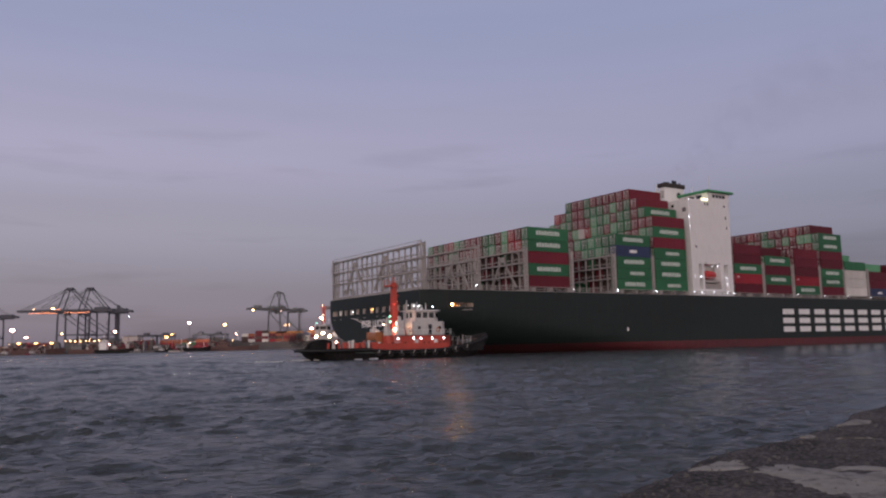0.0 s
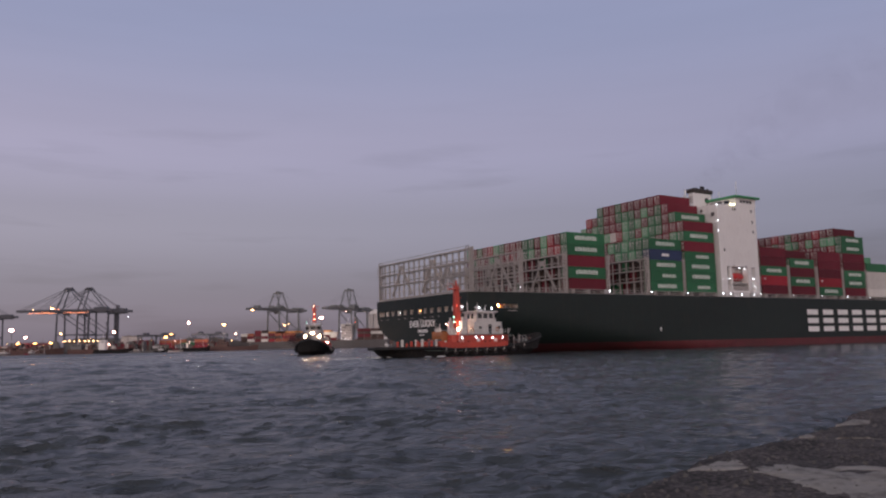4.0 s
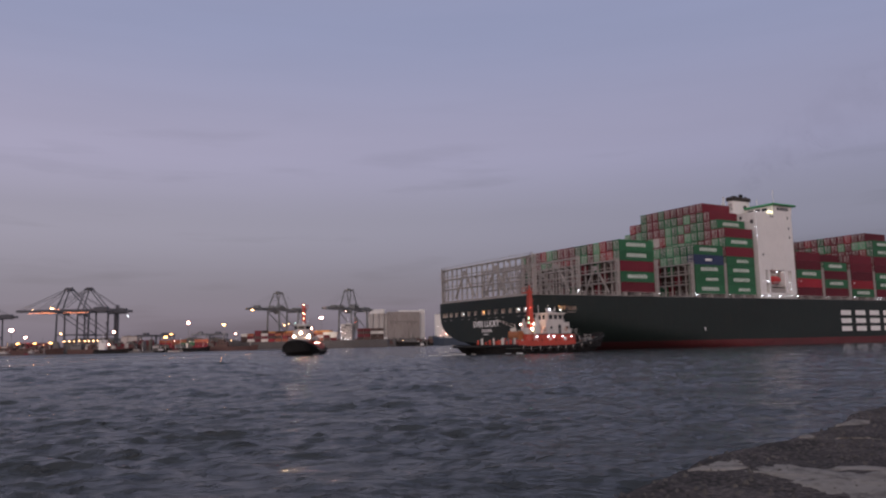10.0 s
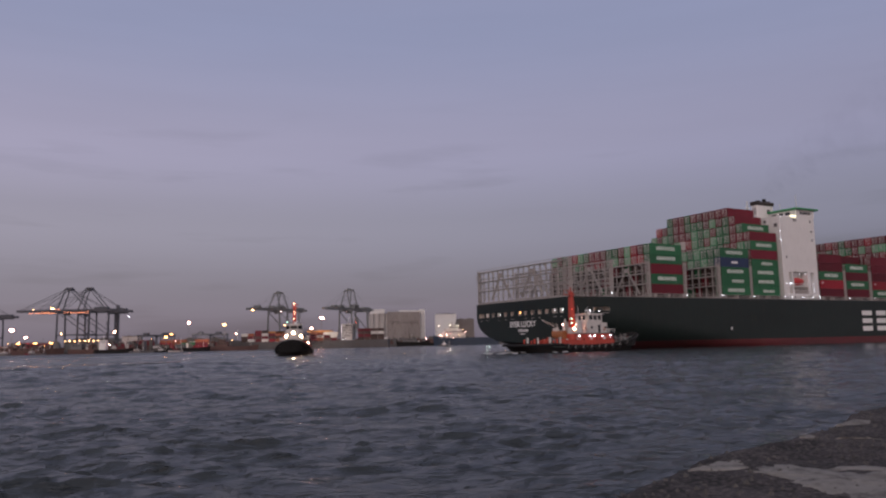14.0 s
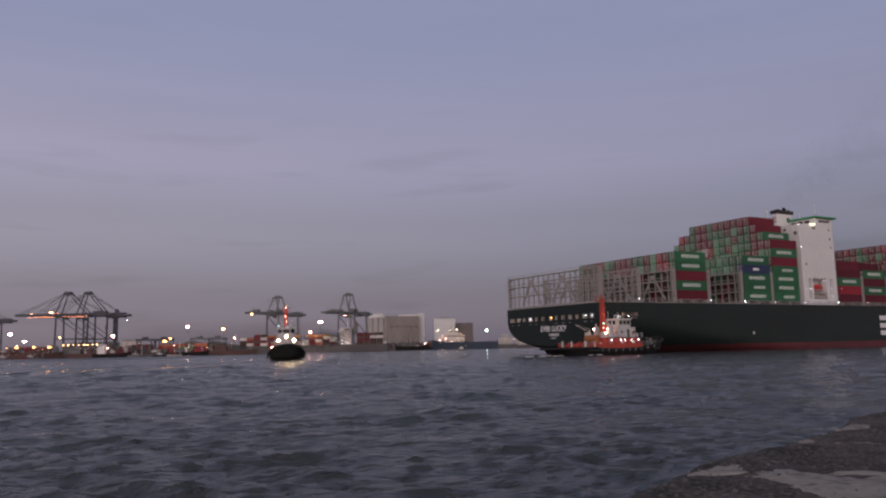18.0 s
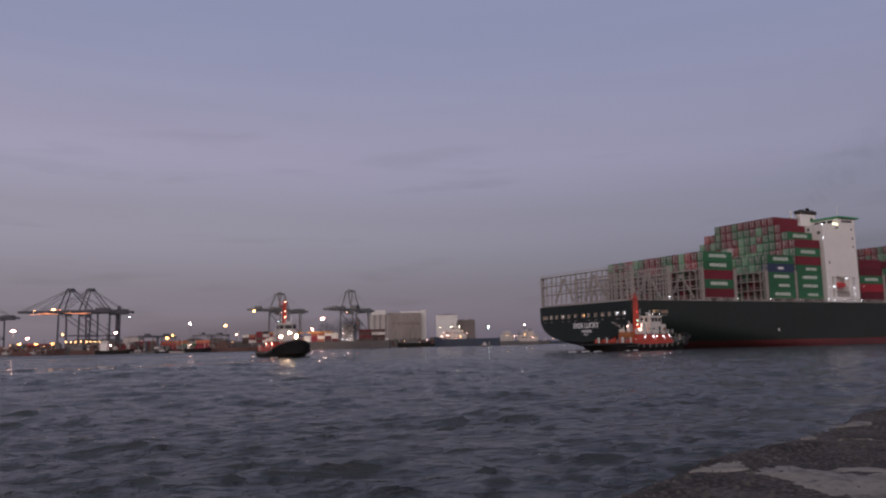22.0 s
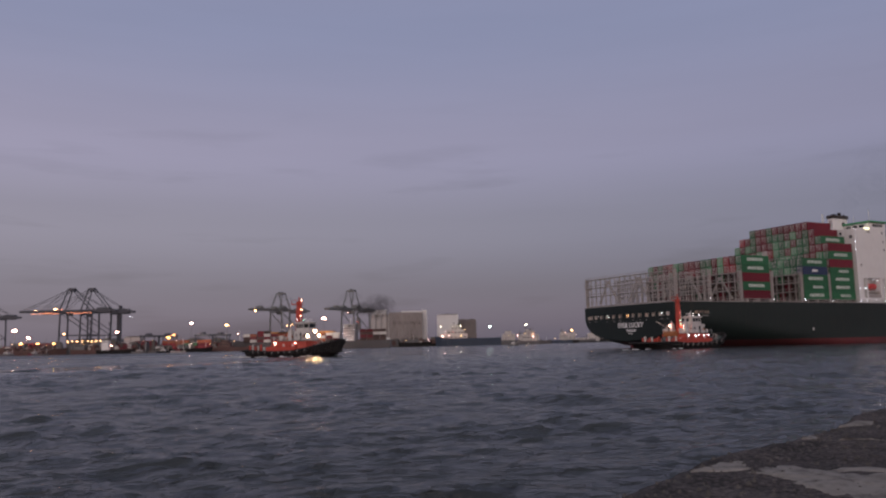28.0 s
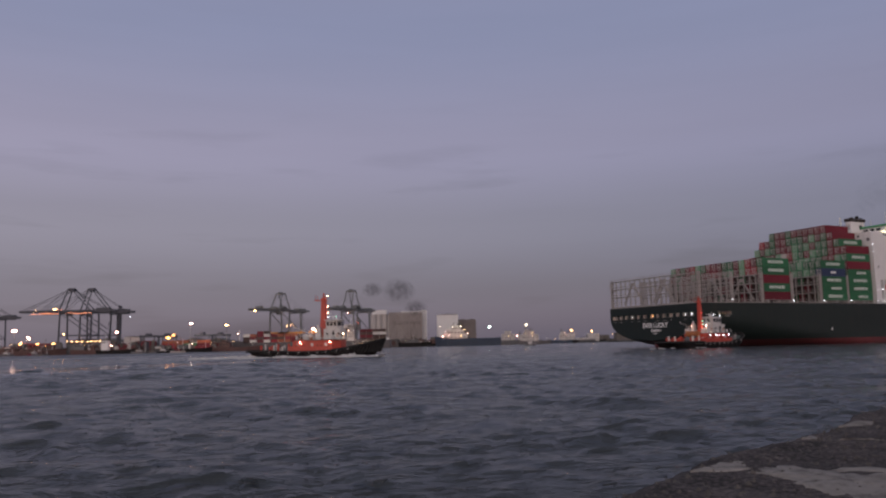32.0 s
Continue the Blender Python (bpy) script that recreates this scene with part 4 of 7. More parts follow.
    bays = [
        (0.0, [5] * 17, ["red", "green", "red", "green", "green"]),
        (28.1, [5] * 17, ["green", "green", "green", "blue", "green"]),
        (41.7, [7, 8, 9] + [10] * 10 + [9, 9, 8, 7], ["green", "green", "green", "green", "red", "green", "red"]),
        (74.1, [5] * 17, ["red", "bright", "green", "red", "red"]),
        (88.1, [4] + [5] * 16, ["red", "green", "red", "green"]),
        (102.6, [5] * 17, ["green", "bright", "red", "red", "red"]),
        (116.5, [7] + [8] * 16, ["red", "green", "green", "red", "red", "green", "green"]),
        (129.6, [4, 4, 5] + [5] * 14, ["white", "white", "white", "green"]),
        (143.8, [3] + [4] * 16, ["blue", "red", "red"]),
    ]
    # colours of the box ends that face aft, inboard from the first row named
    paint = {"r": "red", "b": "bright", "g": "green", "p": "pale", "w": "white"}
    ends = {(41.7, 9): (3, "rrrrrrgrrg"), (41.7, 8): (2, "rgrprgggrrg"), (41.7, 7): (1, "grggrpgprrrgprp"), (41.7, 6): (0, "rrrggprgpbwprrgr"), (41.7, 5): (0, "gprrggppgrrrrrrr"),
            (41.7, 4): (0, "rrggpgggrrrrrrrr"), (28.1, 4): (0, "gggpgprrrrrrrrgrr"), (28.1, 3): (0, "ggpgprrbrrrrrrrrr"), (0.0, 4): (0, "grbprggrrrgpbrgrp"), (0.0, 3): (0, "gbbprpgrbrrgprrgr")}
    aft = {0.0: None, 28.1: None, 41.7: 28.1, 74.1: None, 88.1: 74.1, 102.6: 88.1, 116.5: 102.6, 129.6: 116.5, 143.8: 129.6}
    tall = {u: h for u, h, _ in bays}
    rest = {}
    count = 0
    for u, heights, outer in bays:
        for r in range(17):
            for k in range(heights[r]):
                hidden_aft = aft[u] is not None and tall[aft[u]][r] > k or u == 74.1
                if r not in (0, 16) and k < heights[r] - 1 and hidden_aft and heights[r - 1] > k and heights[r + 1] > k:
                    continue
                side_open = r == 0 or heights[r - 1] <= k
                if r == 0:
                    c = outer[k]
                elif (u, k) in ends and 0 <= r - ends[u, k][0] < len(ends[u, k][1]):
                    c = paint[ends[u, k][1][r - ends[u, k][0]]]
                else:
                    c = rng.choices(("red", "green", "pale", "bright", "white"), (50, 14, 22, 15, 2))[0]
                    # low tiers behind the racks get dark colours in place of shade
                    if k < 3 and u < 60:
                        c = rng.choices(("brown", "red", "green"), (66, 24, 10))[0]
                    if u > 80:
                        c = rng.choices(("red", "bright", "green", "pale"), (70, 12, 9, 9) if k != 6 else (34, 10, 26, 30))[0]
                loc = (u, 0.05 + ROW * r, 14.75 + TIER * k)
                near = r == 0 or side_open or (count < 300 and k >= 3)
                if not near:
                    box(rest.setdefault(c, bmesh.new()), loc[0], loc[0] + BOX_L, loc[1], loc[1] + BOX_W, loc[2], loc[2] + BOX_H)
                    continue
                count += 1
                ob = piece("container", BOXES[c], ship, loc)
                if side_open and c in ("green", "pale") and u < 129:
                    short = u == 41.7 and k in (0, 3) or u == 28.1 and k == 1
                    piece("logo_bar", LOGO, ob, (4.4 if short else 2.5, -0.015, 1.0), scale=(0.72, 1, 0.85) if short else (1, 1, 1))
                elif side_open and c == "blue":
                    piece("logo_bar", LOGO_SMALL, ob, (4.6, -0.015, 1.0))
                elif side_open and c == "bright":
                    piece("logo_bar", LOGO_SMALL, ob, (0.9, -0.015, 1.7), scale=(0.35, 1, 0.4))
    for c, bm in rest.items():
        tagged(part("stacked_cargo", bm, "box_" + c, ship, "containers stacked low inside the bays"), kind="stuff")
    for u, k, c in ((157.6, 4, "red"), (171.4, 4, "red"), (185.2, 4, "green"), (199, 4, "red"), (212.8, 4, "green"), (226.6, 3, "red")):
        bm = bmesh.new()
        n = 17 if u < 215 else 13
        for r in range(n):
            for z in range(k):
                v = 0.05 + ROW * (r + (17 - n) / 2)
                box(bm, u, u + BOX_L, v, v + BOX_W, 14.75 + TIER * z, 14.75 + TIER * z + BOX_H)
        tagged(part("stacked_cargo", bm, "box_" + c, ship, "containers stacked on the fore deck"), kind="stuff")

    # accommodation block
    tower = boxpart("accommodation", (56.0, 73.0, 3.0, 43.0, 13.7, 40.0), "white", ship, "tall white accommodation block with a green bridge roof")
    for d in ((56, 58.7, 13.7, 40), (60.2, 60.9, 13.7, 22.4), (67.8, 69.3, 13.7, 22.4), (71.2, 73, 13.7, 40), (58.7, 71.2, 22.4, 40), (58.7, 71.2, 13.7, 15.6), (58.7, 60.2, 18.6, 19.2)):
        boxpart("side_wall", (d[0], d[1], 0, 2.997, d[2], d[3]), "white", tower)
    bm = bmesh.new()
    box(bm, 60.9, 67.8, 0.3, 2.99, 17.4, 17.8)
    box(bm, 60.9, 67.8, 0.05, 0.2, 15.6, 16.9)
    for u in (62, 64, 66):
        beam(bm, (u, 0.4, 15.6), (u, 0.4, 17.4), 0.12)
    part("boat_deck", bm, "rack", tower)
    bm = bmesh.new()
    ball(bm, (0, 0, 0), 1.0, 1.0, 14, 10)
    for v in bm.verts:
        v.co = Vector((v.co.x * 3.0 + 64.3, v.co.y * 1.25 + 1.4, v.co.z * 1.35 + 19.6))
        if v.co.z > 20.4:
            v.co.z = 20.4 + (v.co.z - 20.4) * 0.6
    part("lifeboat", bm, "boat_red", tower, "bright red enclosed lifeboat")
    for u in (61.6, 67.0):
        bm = bmesh.new()
        beam(bm, (u, 1.6, 17.8), (u, 1.6, 22.2), 0.14)
        beam(bm, (u, 1.6, 22.2), (u, -0.4, 22.6), 0.12)
        part("davit", bm, "rack", tower)
    bm = bmesh.new()
    box(bm, 64.2, 73.3, 0.0, 43, 40.0, 42.4)
    wh = part("wheelhouse", bm, "white", tower)
    for k in range(4):
        boxpart("window", (66.2 + 1.4 * k, 67.3 + 1.4 * k, -0.03, 0.02, 41.0, 41.9), "dark_glass", wh)
    for k in range(16):
        boxpart("window", (64.17, 64.22, 2 + 2.5 * k, 3.8 + 2.5 * k, 41.0, 41.9), "dark_glass", wh)
    boxpart("bridge_roof", (63.2, 74.4, -1.0, 44, 42.4, 43.0), "roof_green", tower, "bright green bridge roof", bevel=0.15)
    for u, w in ((70.8, 38.4), (71.0, 35.2), (71.2, 32.4), (57.9, 26.6), (62.6, 38.6), (63.6, 38.6)):
        boxpart("porthole", (u, u + 0.5, -0.03, 0.03, w, w + 0.8), "dark_glass", tower)
    boxpart("floodlight", (61.4, 63.8, -0.3, -0.05, 40.15, 40.32), "lime", tower, "long yellow-white floodlight")
    for u, v, w in ((55.9, 0.2, 35.2), (55.9, 0.2, 32.4), (55.9, 0.2, 39.7), (57, 0.3, 18.9), (59.4, 0.1, 18.9), (69.9, 0.1, 18.9), (66.9, 0.6, 21.9), (64.5, 0.6, 22.0), (70.3, 0.2, 17.0)):
        lamp(tower, "cool", 0.16, (u, v - 0.25, w))
    for v in (3, 9, 15):
        bm = bmesh.new()
        beam(bm, (69, v, 43), (69, v, 45 + (v % 4)), 0.09)
        part("antenna", bm, "white", tower)
    bm = bmesh.new()
    box(bm, 68.2, 69.8, 21.4, 22.0, 46.5, 46.8)
    beam(bm, (69, 21.7, 43), (69, 21.7, 49), 0.25)
    part("mast", bm, "white", tower)
    # funnel on its platform, with a dark collar, louvres and a round mark
    fun = boxpart("funnel", (58.3, 66.3, 9.6, 11.8, 40.6, 45.1), "white", ship, "white funnel with a black top", bevel=0.2)
    boxpart("platform", (57.6, 66.9, 9.2, 12.2, 40.0, 40.6), "deck", fun)
    boxpart("funnel_top", (57.9, 66.7, 9.35, 12.05, 45.1, 46.3), "funnel_black", fun, "sooty dark funnel top", bevel=0.15)
    for u, v, h in ((59.6, 10.6, 46.7), (61.2, 10.9, 46.9), (62.9, 10.5, 47.4), (64.2, 10.9, 47.5), (65.5, 10.5, 46.8)):
        bm = bmesh.new()
        beam(bm, (u, v, 46.3), (u, v, h), 0.42, sides=8)
        part("exhaust_pipe", bm, "black_steel", fun)
    bm = bmesh.new()
    beam(bm, (63.9, 9.62, 43.0), (63.9, 9.54, 43.0), 0.85, sides=12)
    part("funnel_mark", bm, "hull_green", fun, "dark round funnel mark")
    for k in range(5):
        boxpart("louvre", (58.24, 58.32, 10.0, 11.4, 42.0 + 0.45 * k, 42.28 + 0.45 * k), "rack", fun)
    # decks, doors and vents on the aft wall, rails on the boat deck
    for k in range(8):
        w = 17.2 + 2.85 * k
        boxpart("deck_edge", (55.75, 56.02, 3.2, 42.8, w, w + 0.14), "white", tower)
        for v in (5.0, 9.5, 14.0, 18.5, 27.0, 33.0, 38.0):
            boxpart("window", (55.96, 56.02, v, v + 0.8, w + 1.1, w + 1.9), "dark_glass", tower)
    boxpart("vent", (55.9, 56.02, 1.0, 2.1, 36.6, 37.7), "steel_dark", tower, "dark louvred vent")
    bm = bmesh.new()
    for u in (58.8, 60.0, 61.2, 62.4, 63.6, 64.8, 66.0, 67.2, 69.6, 71.0):
        beam(bm, (u, 0.12, 17.8), (u, 0.12, 18.8), 0.05)
    beam(bm, (58.7, 0.12, 18.8), (71.2, 0.12, 18.8), 0.05)
    part("boat_deck_rail", bm, "white", tower)
    return ship


ship = make_ship()


# ---- harbour tugs: x forward, y to port, z up from the waterline ----
def tug_outline(aft, n=26):
    """The deck's outline: full stern, blunt round bow."""
    pts = []
    for s in (1, -1):
        side = []
        for i in range(n + 1):
            x = -15.6 - aft + (31.4 + aft) * i / n
            if x < -12.5 - aft:
                y = 3.4 + 1.3 * math.sqrt(max(0, 1 - ((-12.5 - aft - x) / 3.1) ** 2))
            elif x < 5:
                y = 4.7
            else:
                y = 4.7 * math.sqrt(max(0, 1 - ((x - 5) / 10.8) ** 2.3))
            side.append((x, s * y))
        pts += side if s > 0 else side[::-1]
    return pts


def tug_sheer(x):
    return 1.75 + 0.1 * max(0, (x + 2) / 6) + 0.0095 * max(0, x) ** 2 + 0.3 * min(1, max(0, (-9 - x) / 3))


def make_tug(label, lights, fore, aft):
    tug = thing("tugboat", label, "tugboat", "harbour tugs")
    pts = tug_outline(aft)
    n = len(pts)
    bm = bmesh.new()
    rows = []
    for z, f in ((-0.8, 0.84), (0.0, 0.90), (0.7, 0.94), (None, 1.0)):
        rows.append([bm.verts.new((x * (f if x < 0 else 1 - (1 - f) * 2.2), y * f, tug_sheer(x) if z is None else z)) for x, y in pts])
    for a, b in zip(rows[:-1], rows[1:]):
        for i in range(n):
            bm.faces.new((a[i], a[(i + 1) % n], b[(i + 1) % n], b[i])).smooth = True
    hull = part("hull", bm, "black_steel", tug, "black tug hull")
    bm = bmesh.new()
    hi = [bm.verts.new((x, y * 0.98, tug_sheer(x) - 0.75)) for x, y in pts]
    bm.faces.new(hi)
    part("deck", bm, "deck", tug)
    # rubber belt round the hull, bow cushion and tyres
    bm = bmesh.new()
    rims = []
    for x, y in pts:
        d = Vector((x * 0.3, y, 0)).normalized()
        rims.append([bm.verts.new(Vector((x * 1.01, y * 1.03, tug_sheer(x) - 0.35)) + 0.28 * (d * math.cos(q) + Vector((0, 0, math.sin(q))))) for q in (math.tau * k / 6 for k in range(6))])
    for a, b in zip(rims, rims[1:] + rims[:1]):
        for k in range(6):
            bm.faces.new((a[k], b[k], b[(k + 1) % 6], a[(k + 1) % 6])).smooth = True
    part("rubbing_strake", bm, "black", hull)
    for k in range(21):
        a = -1.1 + 2.2 * k / 20
        x, y = 5.4 + 10.3 * math.cos(a), 4.6 * math.sin(a)
        bm = bmesh.new()
        beam(bm, (x - 1.1, y * 0.97, 1.1), (x + 0.1, y * 1.02, tug_sheer(x) + 0.05), 0.3, sides=8)
        part("bow_fender", bm, "black", hull)
    bm = bmesh.new()
    ring(bm, (0, 0, 0), "y", 0.52, 0.2)
    tyre = mesh_of("tyre_fender", bm, "black")
    # pale bars added for the white highlights and water spots on the tyres
    bm = bmesh.new()
    beam(bm, (-0.1, 0, -0.3), (0.06, 0, 0.3), 0.09, sides=6)
    lashing = mesh_of("fender_highlight", bm, "rack")
    for s in (1, -1):
        for k in range(9):
            x = -11.0 + 2.35 * k
            piece("tyre_fender", tyre, hull, (x, s * 5.0, tug_sheer(x) - 0.75))
            piece("fender_highlight", lashing, hull, (x + 0.25 * math.sin(5 * k), s * 5.22, tug_sheer(x) - 0.5))
    # red bulwark and deckhouse
    house = [(-5.5, 3.3), (-4.9, 3.7), (7.0, 3.7), (9.0, 2.4), (9.3, 0)]
    house = house + [(x, -y) for x, y in house[::-1] if y]
    bm = bmesh.new()
    prism(bm, house, 1.0, 4.1)
    dh = part("deckhouse", bm, "tug_red", tug, "orange-red lower deckhouse")
    for s in (1, -1):
        for x in (0.2, 4.4):
            boxpart("door", (x, x + 0.8, s * 3.72 - 0.03, s * 3.72 + 0.03, 1.5, 3.4), "box_white", dh)
        for x in ((-3.0, 6.0) if lights else (-3.3, 0.0, 1.5, 4.0, 6.6)):
            lamp(dh, "flood" if lights else "cool", 0.2, (x, s * 3.85, 3.6))
    boxpart("boat_deck", (-4.8, 9.0, -4.0, 4.0, 4.1, 4.22), "deck", tug)
    for s in (1, -1):
        bm = bmesh.new()
        for i in range(-4, 9, 2):
            beam(bm, (i, s * 3.9, 4.2), (i, s * 3.9, 5.2), 0.04)
        for z in (4.7, 5.2):
            beam(bm, (-4.5, s * 3.9, z), (8.5, s * 3.9, z), 0.04)
        part("rail", bm, "white", tug)
    # red side bulwark, aft quarter
    for s in (1, -1):
        bm = bmesh.new()
        for x0, x1 in ((-12 if fore < 0 else -6.5, -4.5), (-4.5, 4)):
            box(bm, x0, x1, s * 4.66 - 0.06, s * 4.62 + 0.06, 1.4, 2.75 if x0 > -9 or fore < 0 else 2.3)
        part("bulwark", bm, "tug_red", hull, "orange-red side bulwark")
    bm = bmesh.new()
    prism(bm, [(-0.6, 2.5), (6.0, 2.5), (7.3, 1.2), (7.3, -1.2), (6.0, -2.5), (-0.6, -2.5)], 4.22, 6.75)
    up = part("upper_house", bm, "tug_white", tug, "white upper deckhouse")
    for s in (1, -1):
        boxpart("door", (2.9, 3.7, s * 2.52 - 0.03, s * 2.52 + 0.03, 4.3, 6.2), "dark_glass", up)
        for x in (0.6, 5.2):
            boxpart("porthole", (x, x + 0.55, s * 2.52 - 0.03, s * 2.52 + 0.03, 5.3, 5.85), "dark_glass", up)
    bm = bmesh.new()
    prism(bm, [(0.2, 2.2), (4.6, 2.2), (5.9, 1.1), (5.9, -1.1), (4.6, -2.2), (0.2, -2.2)], 6.75, 8.75)
    wh = part("wheelhouse", bm, "tug_white", tug, "white wheelhouse with dark windows")
    for s in (1, -1):
        for x in (0.5, 1.9, 3.3):
            boxpart("window", (x, x + 1.0, s * 2.22 - 0.03, s * 2.22 + 0.03, 7.45, 8.45), "dark_glass", wh)
        bm = bmesh.new()
        p, q = Vector((4.75, s * 2.12, 0)), Vector((5.8, s * 1.2, 0))
        out = Vector((0.03, s * 0.034, 0))
        lo = [bm.verts.new((v.x, v.y, z)) for v, z in ((p + out, 7.45), (q + out, 7.45), (q + out, 8.45), (p + out, 8.45))]
        bm.faces.new(lo)
        bmesh.ops.solidify(bm, geom=bm.faces[:], thickness=0.03)
        part("window", bm, "dark_glass", wh)
    boxpart("window", (5.9, 5.94, -0.95, 0.95, 7.45, 8.45), "dark_glass", wh)
    for y in (-0.7, 0.7):
        boxpart("window", (0.17, 0.21, y - 0.4, y + 0.4, 7.45, 8.45), "dark_glass", wh)
    bm = bmesh.new()
    prism(bm, [(-0.2, 2.5), (4.9, 2.5), (6.3, 1.3), (6.3, -1.3), (4.9, -2.5), (-0.2, -2.5)], 8.75, 8.93)
    roof = part("roof", bm, "white", wh)
    for x, y, h in ((0.6, 1.6, 1.9), (1.2, -1.2, 1.5), (2.6, 1.2, 1.1), (3.6, -0.6, 1.3), (4.4, 0.8, 0.9)):
        bm = bmesh.new()
        beam(bm, (x, y, 8.93), (x, y, 9.0 + h), 0.05)
        part("antenna", bm, "white", roof)
    bm = bmesh.new()
    ball(bm, (3.2, 0.4, 9.2), 0.35)
    part("satellite_dome", bm, "white", roof)
    boxpart("radar", (1.4, 3.0, -0.12, 0.12, 9.7, 9.9), "white", roof)
    boxpart("radar_post", (2.1, 2.3, -0.1, 0.1, 8.93, 9.7), "white", roof)
    lamp(roof, "signal_green" if lights else "cool", 0.16, (4.2, -2.0, 9.5))
    lamp(roof, "cool", 0.16, (1.0, -2.1, 9.6))
    if lights:
        for x, y, z in ((6.6, -2.1, 5.4), (6.6, 2.1, 5.4), (7.6, 0, 6.4)):
            bm = bmesh.new()
            for k in range(10):
                a0, a1 = math.tau * k / 10, math.tau * (k + 1) / 10
                rim = [bm.verts.new((x + d, y + 0.36 * math.cos(q), z + 0.36 * math.sin(q))) for d, q in ((-0.3, a0), (0.3, a0), (0.3, a1), (-0.3, a1))]
                bm.faces.new(rim)
                bm.faces.new((rim[0], rim[3], bm.verts.new((x - 0.3, y, z))))
            bmesh.ops.remove_doubles(bm, verts=bm.verts, dist=0.001)
            hood = part("floodlight", bm, "black_steel", up, "hooded floodlight that faces forward")
            lamp(hood, "beam", 0.4, (x, y, z))
    # the tall red mast with its platform and lamps, funnel casings beside it
    bm = bmesh.new()
    prism(bm, [(-0.66, 0.55), (0.66, 0.55), (0.66, -0.55), (-0.66, -0.55)], 0, 9.0, 0.66)
    bmesh.ops.translate(bm, verts=bm.verts, vec=(-2.0, 0, 4.2))
    box(bm, -3.6, -1.4, -0.8, 0.8, 12.5, 12.7)
    beam(bm, (-2.0, 0, 13.0), (-2.0, 0, 14.2), 0.16)
    beam(bm, (-2.0, -1.3, 13.4), (-2.0, 1.3, 13.4), 0.06)
    for z in (8.2, 9.6, 11.0):
        box(bm, -2.0, -0.95, -0.3, 0.3, z, z + 0.1)
    prism(bm, [(-1.4, 0.7), (1.3, 0.7), (1.3, -0.7), (-1.4, -0.7)], 4.2, 4.21)
    vs = [bm.verts.new((x, y, z)) for y in (0.35, -0.35) for x, z in ((-1.3, 4.25), (0.9, 4.25), (-1.5, 7.6))]
    for f in ((0, 1, 2), (3, 5, 4), (0, 3, 4, 1), (1, 4, 5, 2), (2, 5, 3, 0)):
        bm.faces.new([vs[i] for i in f])
    for y in (-0.9, 0.9):
        beam(bm, (-3.4, y, 12.7), (-3.4, y, 13.6), 0.05)
    beam(bm, (-3.4, -0.9, 13.6), (-3.4, 0.9, 13.6), 0.05)
    mast = part("mast", bm, "tug_red", tug, "tall orange-red mast")
    for z in ((9.9, 11.3, 13.6) if lights else (9.9,)):
        lamp(mast, "lantern" if lights else "amber", 0.16, (-1.3, 0, z))
    if not lights:
        for kind, r, x, y, z in (("signal_red", 0.16, -2.4, -0.7, 9.5), ("signal_green", 0.25, -4.0, -2.0, 7.4), ("signal_green", 0.25, -3.9, -2.0, 6.5), ("work", 0.25, -5.3, -2.4, 5.3), ("work", 0.4, -2.6, -1.5, 5.2)):
            lamp(mast, kind, r, (x, y, z))
    for s in (1, -1):
        bm = bmesh.new()
        prism(bm, [(-0.7, 0.5), (0.7, 0.5), (0.7, -0.5), (-0.7, -0.5)], 4.2, 7.0, 0.8)
        beam(bm, (0, 0, 7.0), (-0.2, 0, 7.7), 0.25, sides=8)
        bmesh.ops.translate(bm, verts=bm.verts, vec=(-2.0, s * 2.2, 0))
        part("funnel", bm, "tug_white", tug, "white funnel casing")
        lamp(mast, "work" if lights else "flood", 0.25 if lights else 0.16, (-3.0, s * 2.4, 6.2))
    for s in (1, -1):
        for k, x in enumerate((-4.6, -2.0, 2.0, 3.1, 5.6, 6.4)):
            boxpart("porthole", (x, x + 0.45, s * 3.72 - 0.03, s * 3.72 + 0.03, 2.5, 2.95), "dark_glass", dh)
        for x in (-1.2, 5.0):
            bm = bmesh.new()
            ring(bm, (x, s * 2.62, 5.2), "y", 0.36, 0.09)
            part("life_ring", bm, "tug_orange", up, "orange life ring")
        bm = bmesh.new()
        for x in (-4.0, -3.5, -3.0):
            beam(bm, (x, s * 3.78, 1.6), (x, s * 3.78, 4.1), 0.05)
        for z in (2.0, 2.5, 3.0, 3.5):
            beam(bm, (-4.0, s * 3.78, z), (-3.0, s * 3.78, z), 0.04)
        part("ladder", bm, "tug_white", dh)
        for x in (-4.4, -0.8, 0.9, 6.9):
            bm = bmesh.new()
            beam(bm, (x, s * 3.2, 4.2), (x, s * 3.2, 5.0), 0.22, sides=8)
            ball(bm, (x, s * 3.2, 5.05), 0.32, 0.7)
            part("vent_cowl", bm, "tug_white", dh)
    bm = bmesh.new()
    for k in range(9):
        box(bm, -11.5 + 0.75 * k, -11.1 + 0.75 * k, -1.6 + 0.3 * (k % 3), 1.4 - 0.3 * (k % 2), 1.0, 1.7 + 0.35 * (k * 7 % 4))
    part("deck_gear", bm, "rack", tug, "heap of grey rope and gear")
    # working gear aft
    bm = bmesh.new()
    beam(bm, (-7.2, -1.3, 2.4), (-7.2, 1.3, 2.4), 0.7, sides=14)
    for y in (-1.4, 1.4):
        beam(bm, (-7.2, y - 0.08, 2.4), (-7.2, y + 0.08, 2.4), 1.0, sides=14)
    box(bm, -8.3, -6.1, -1.8, 1.8, 1.0, 1.5)
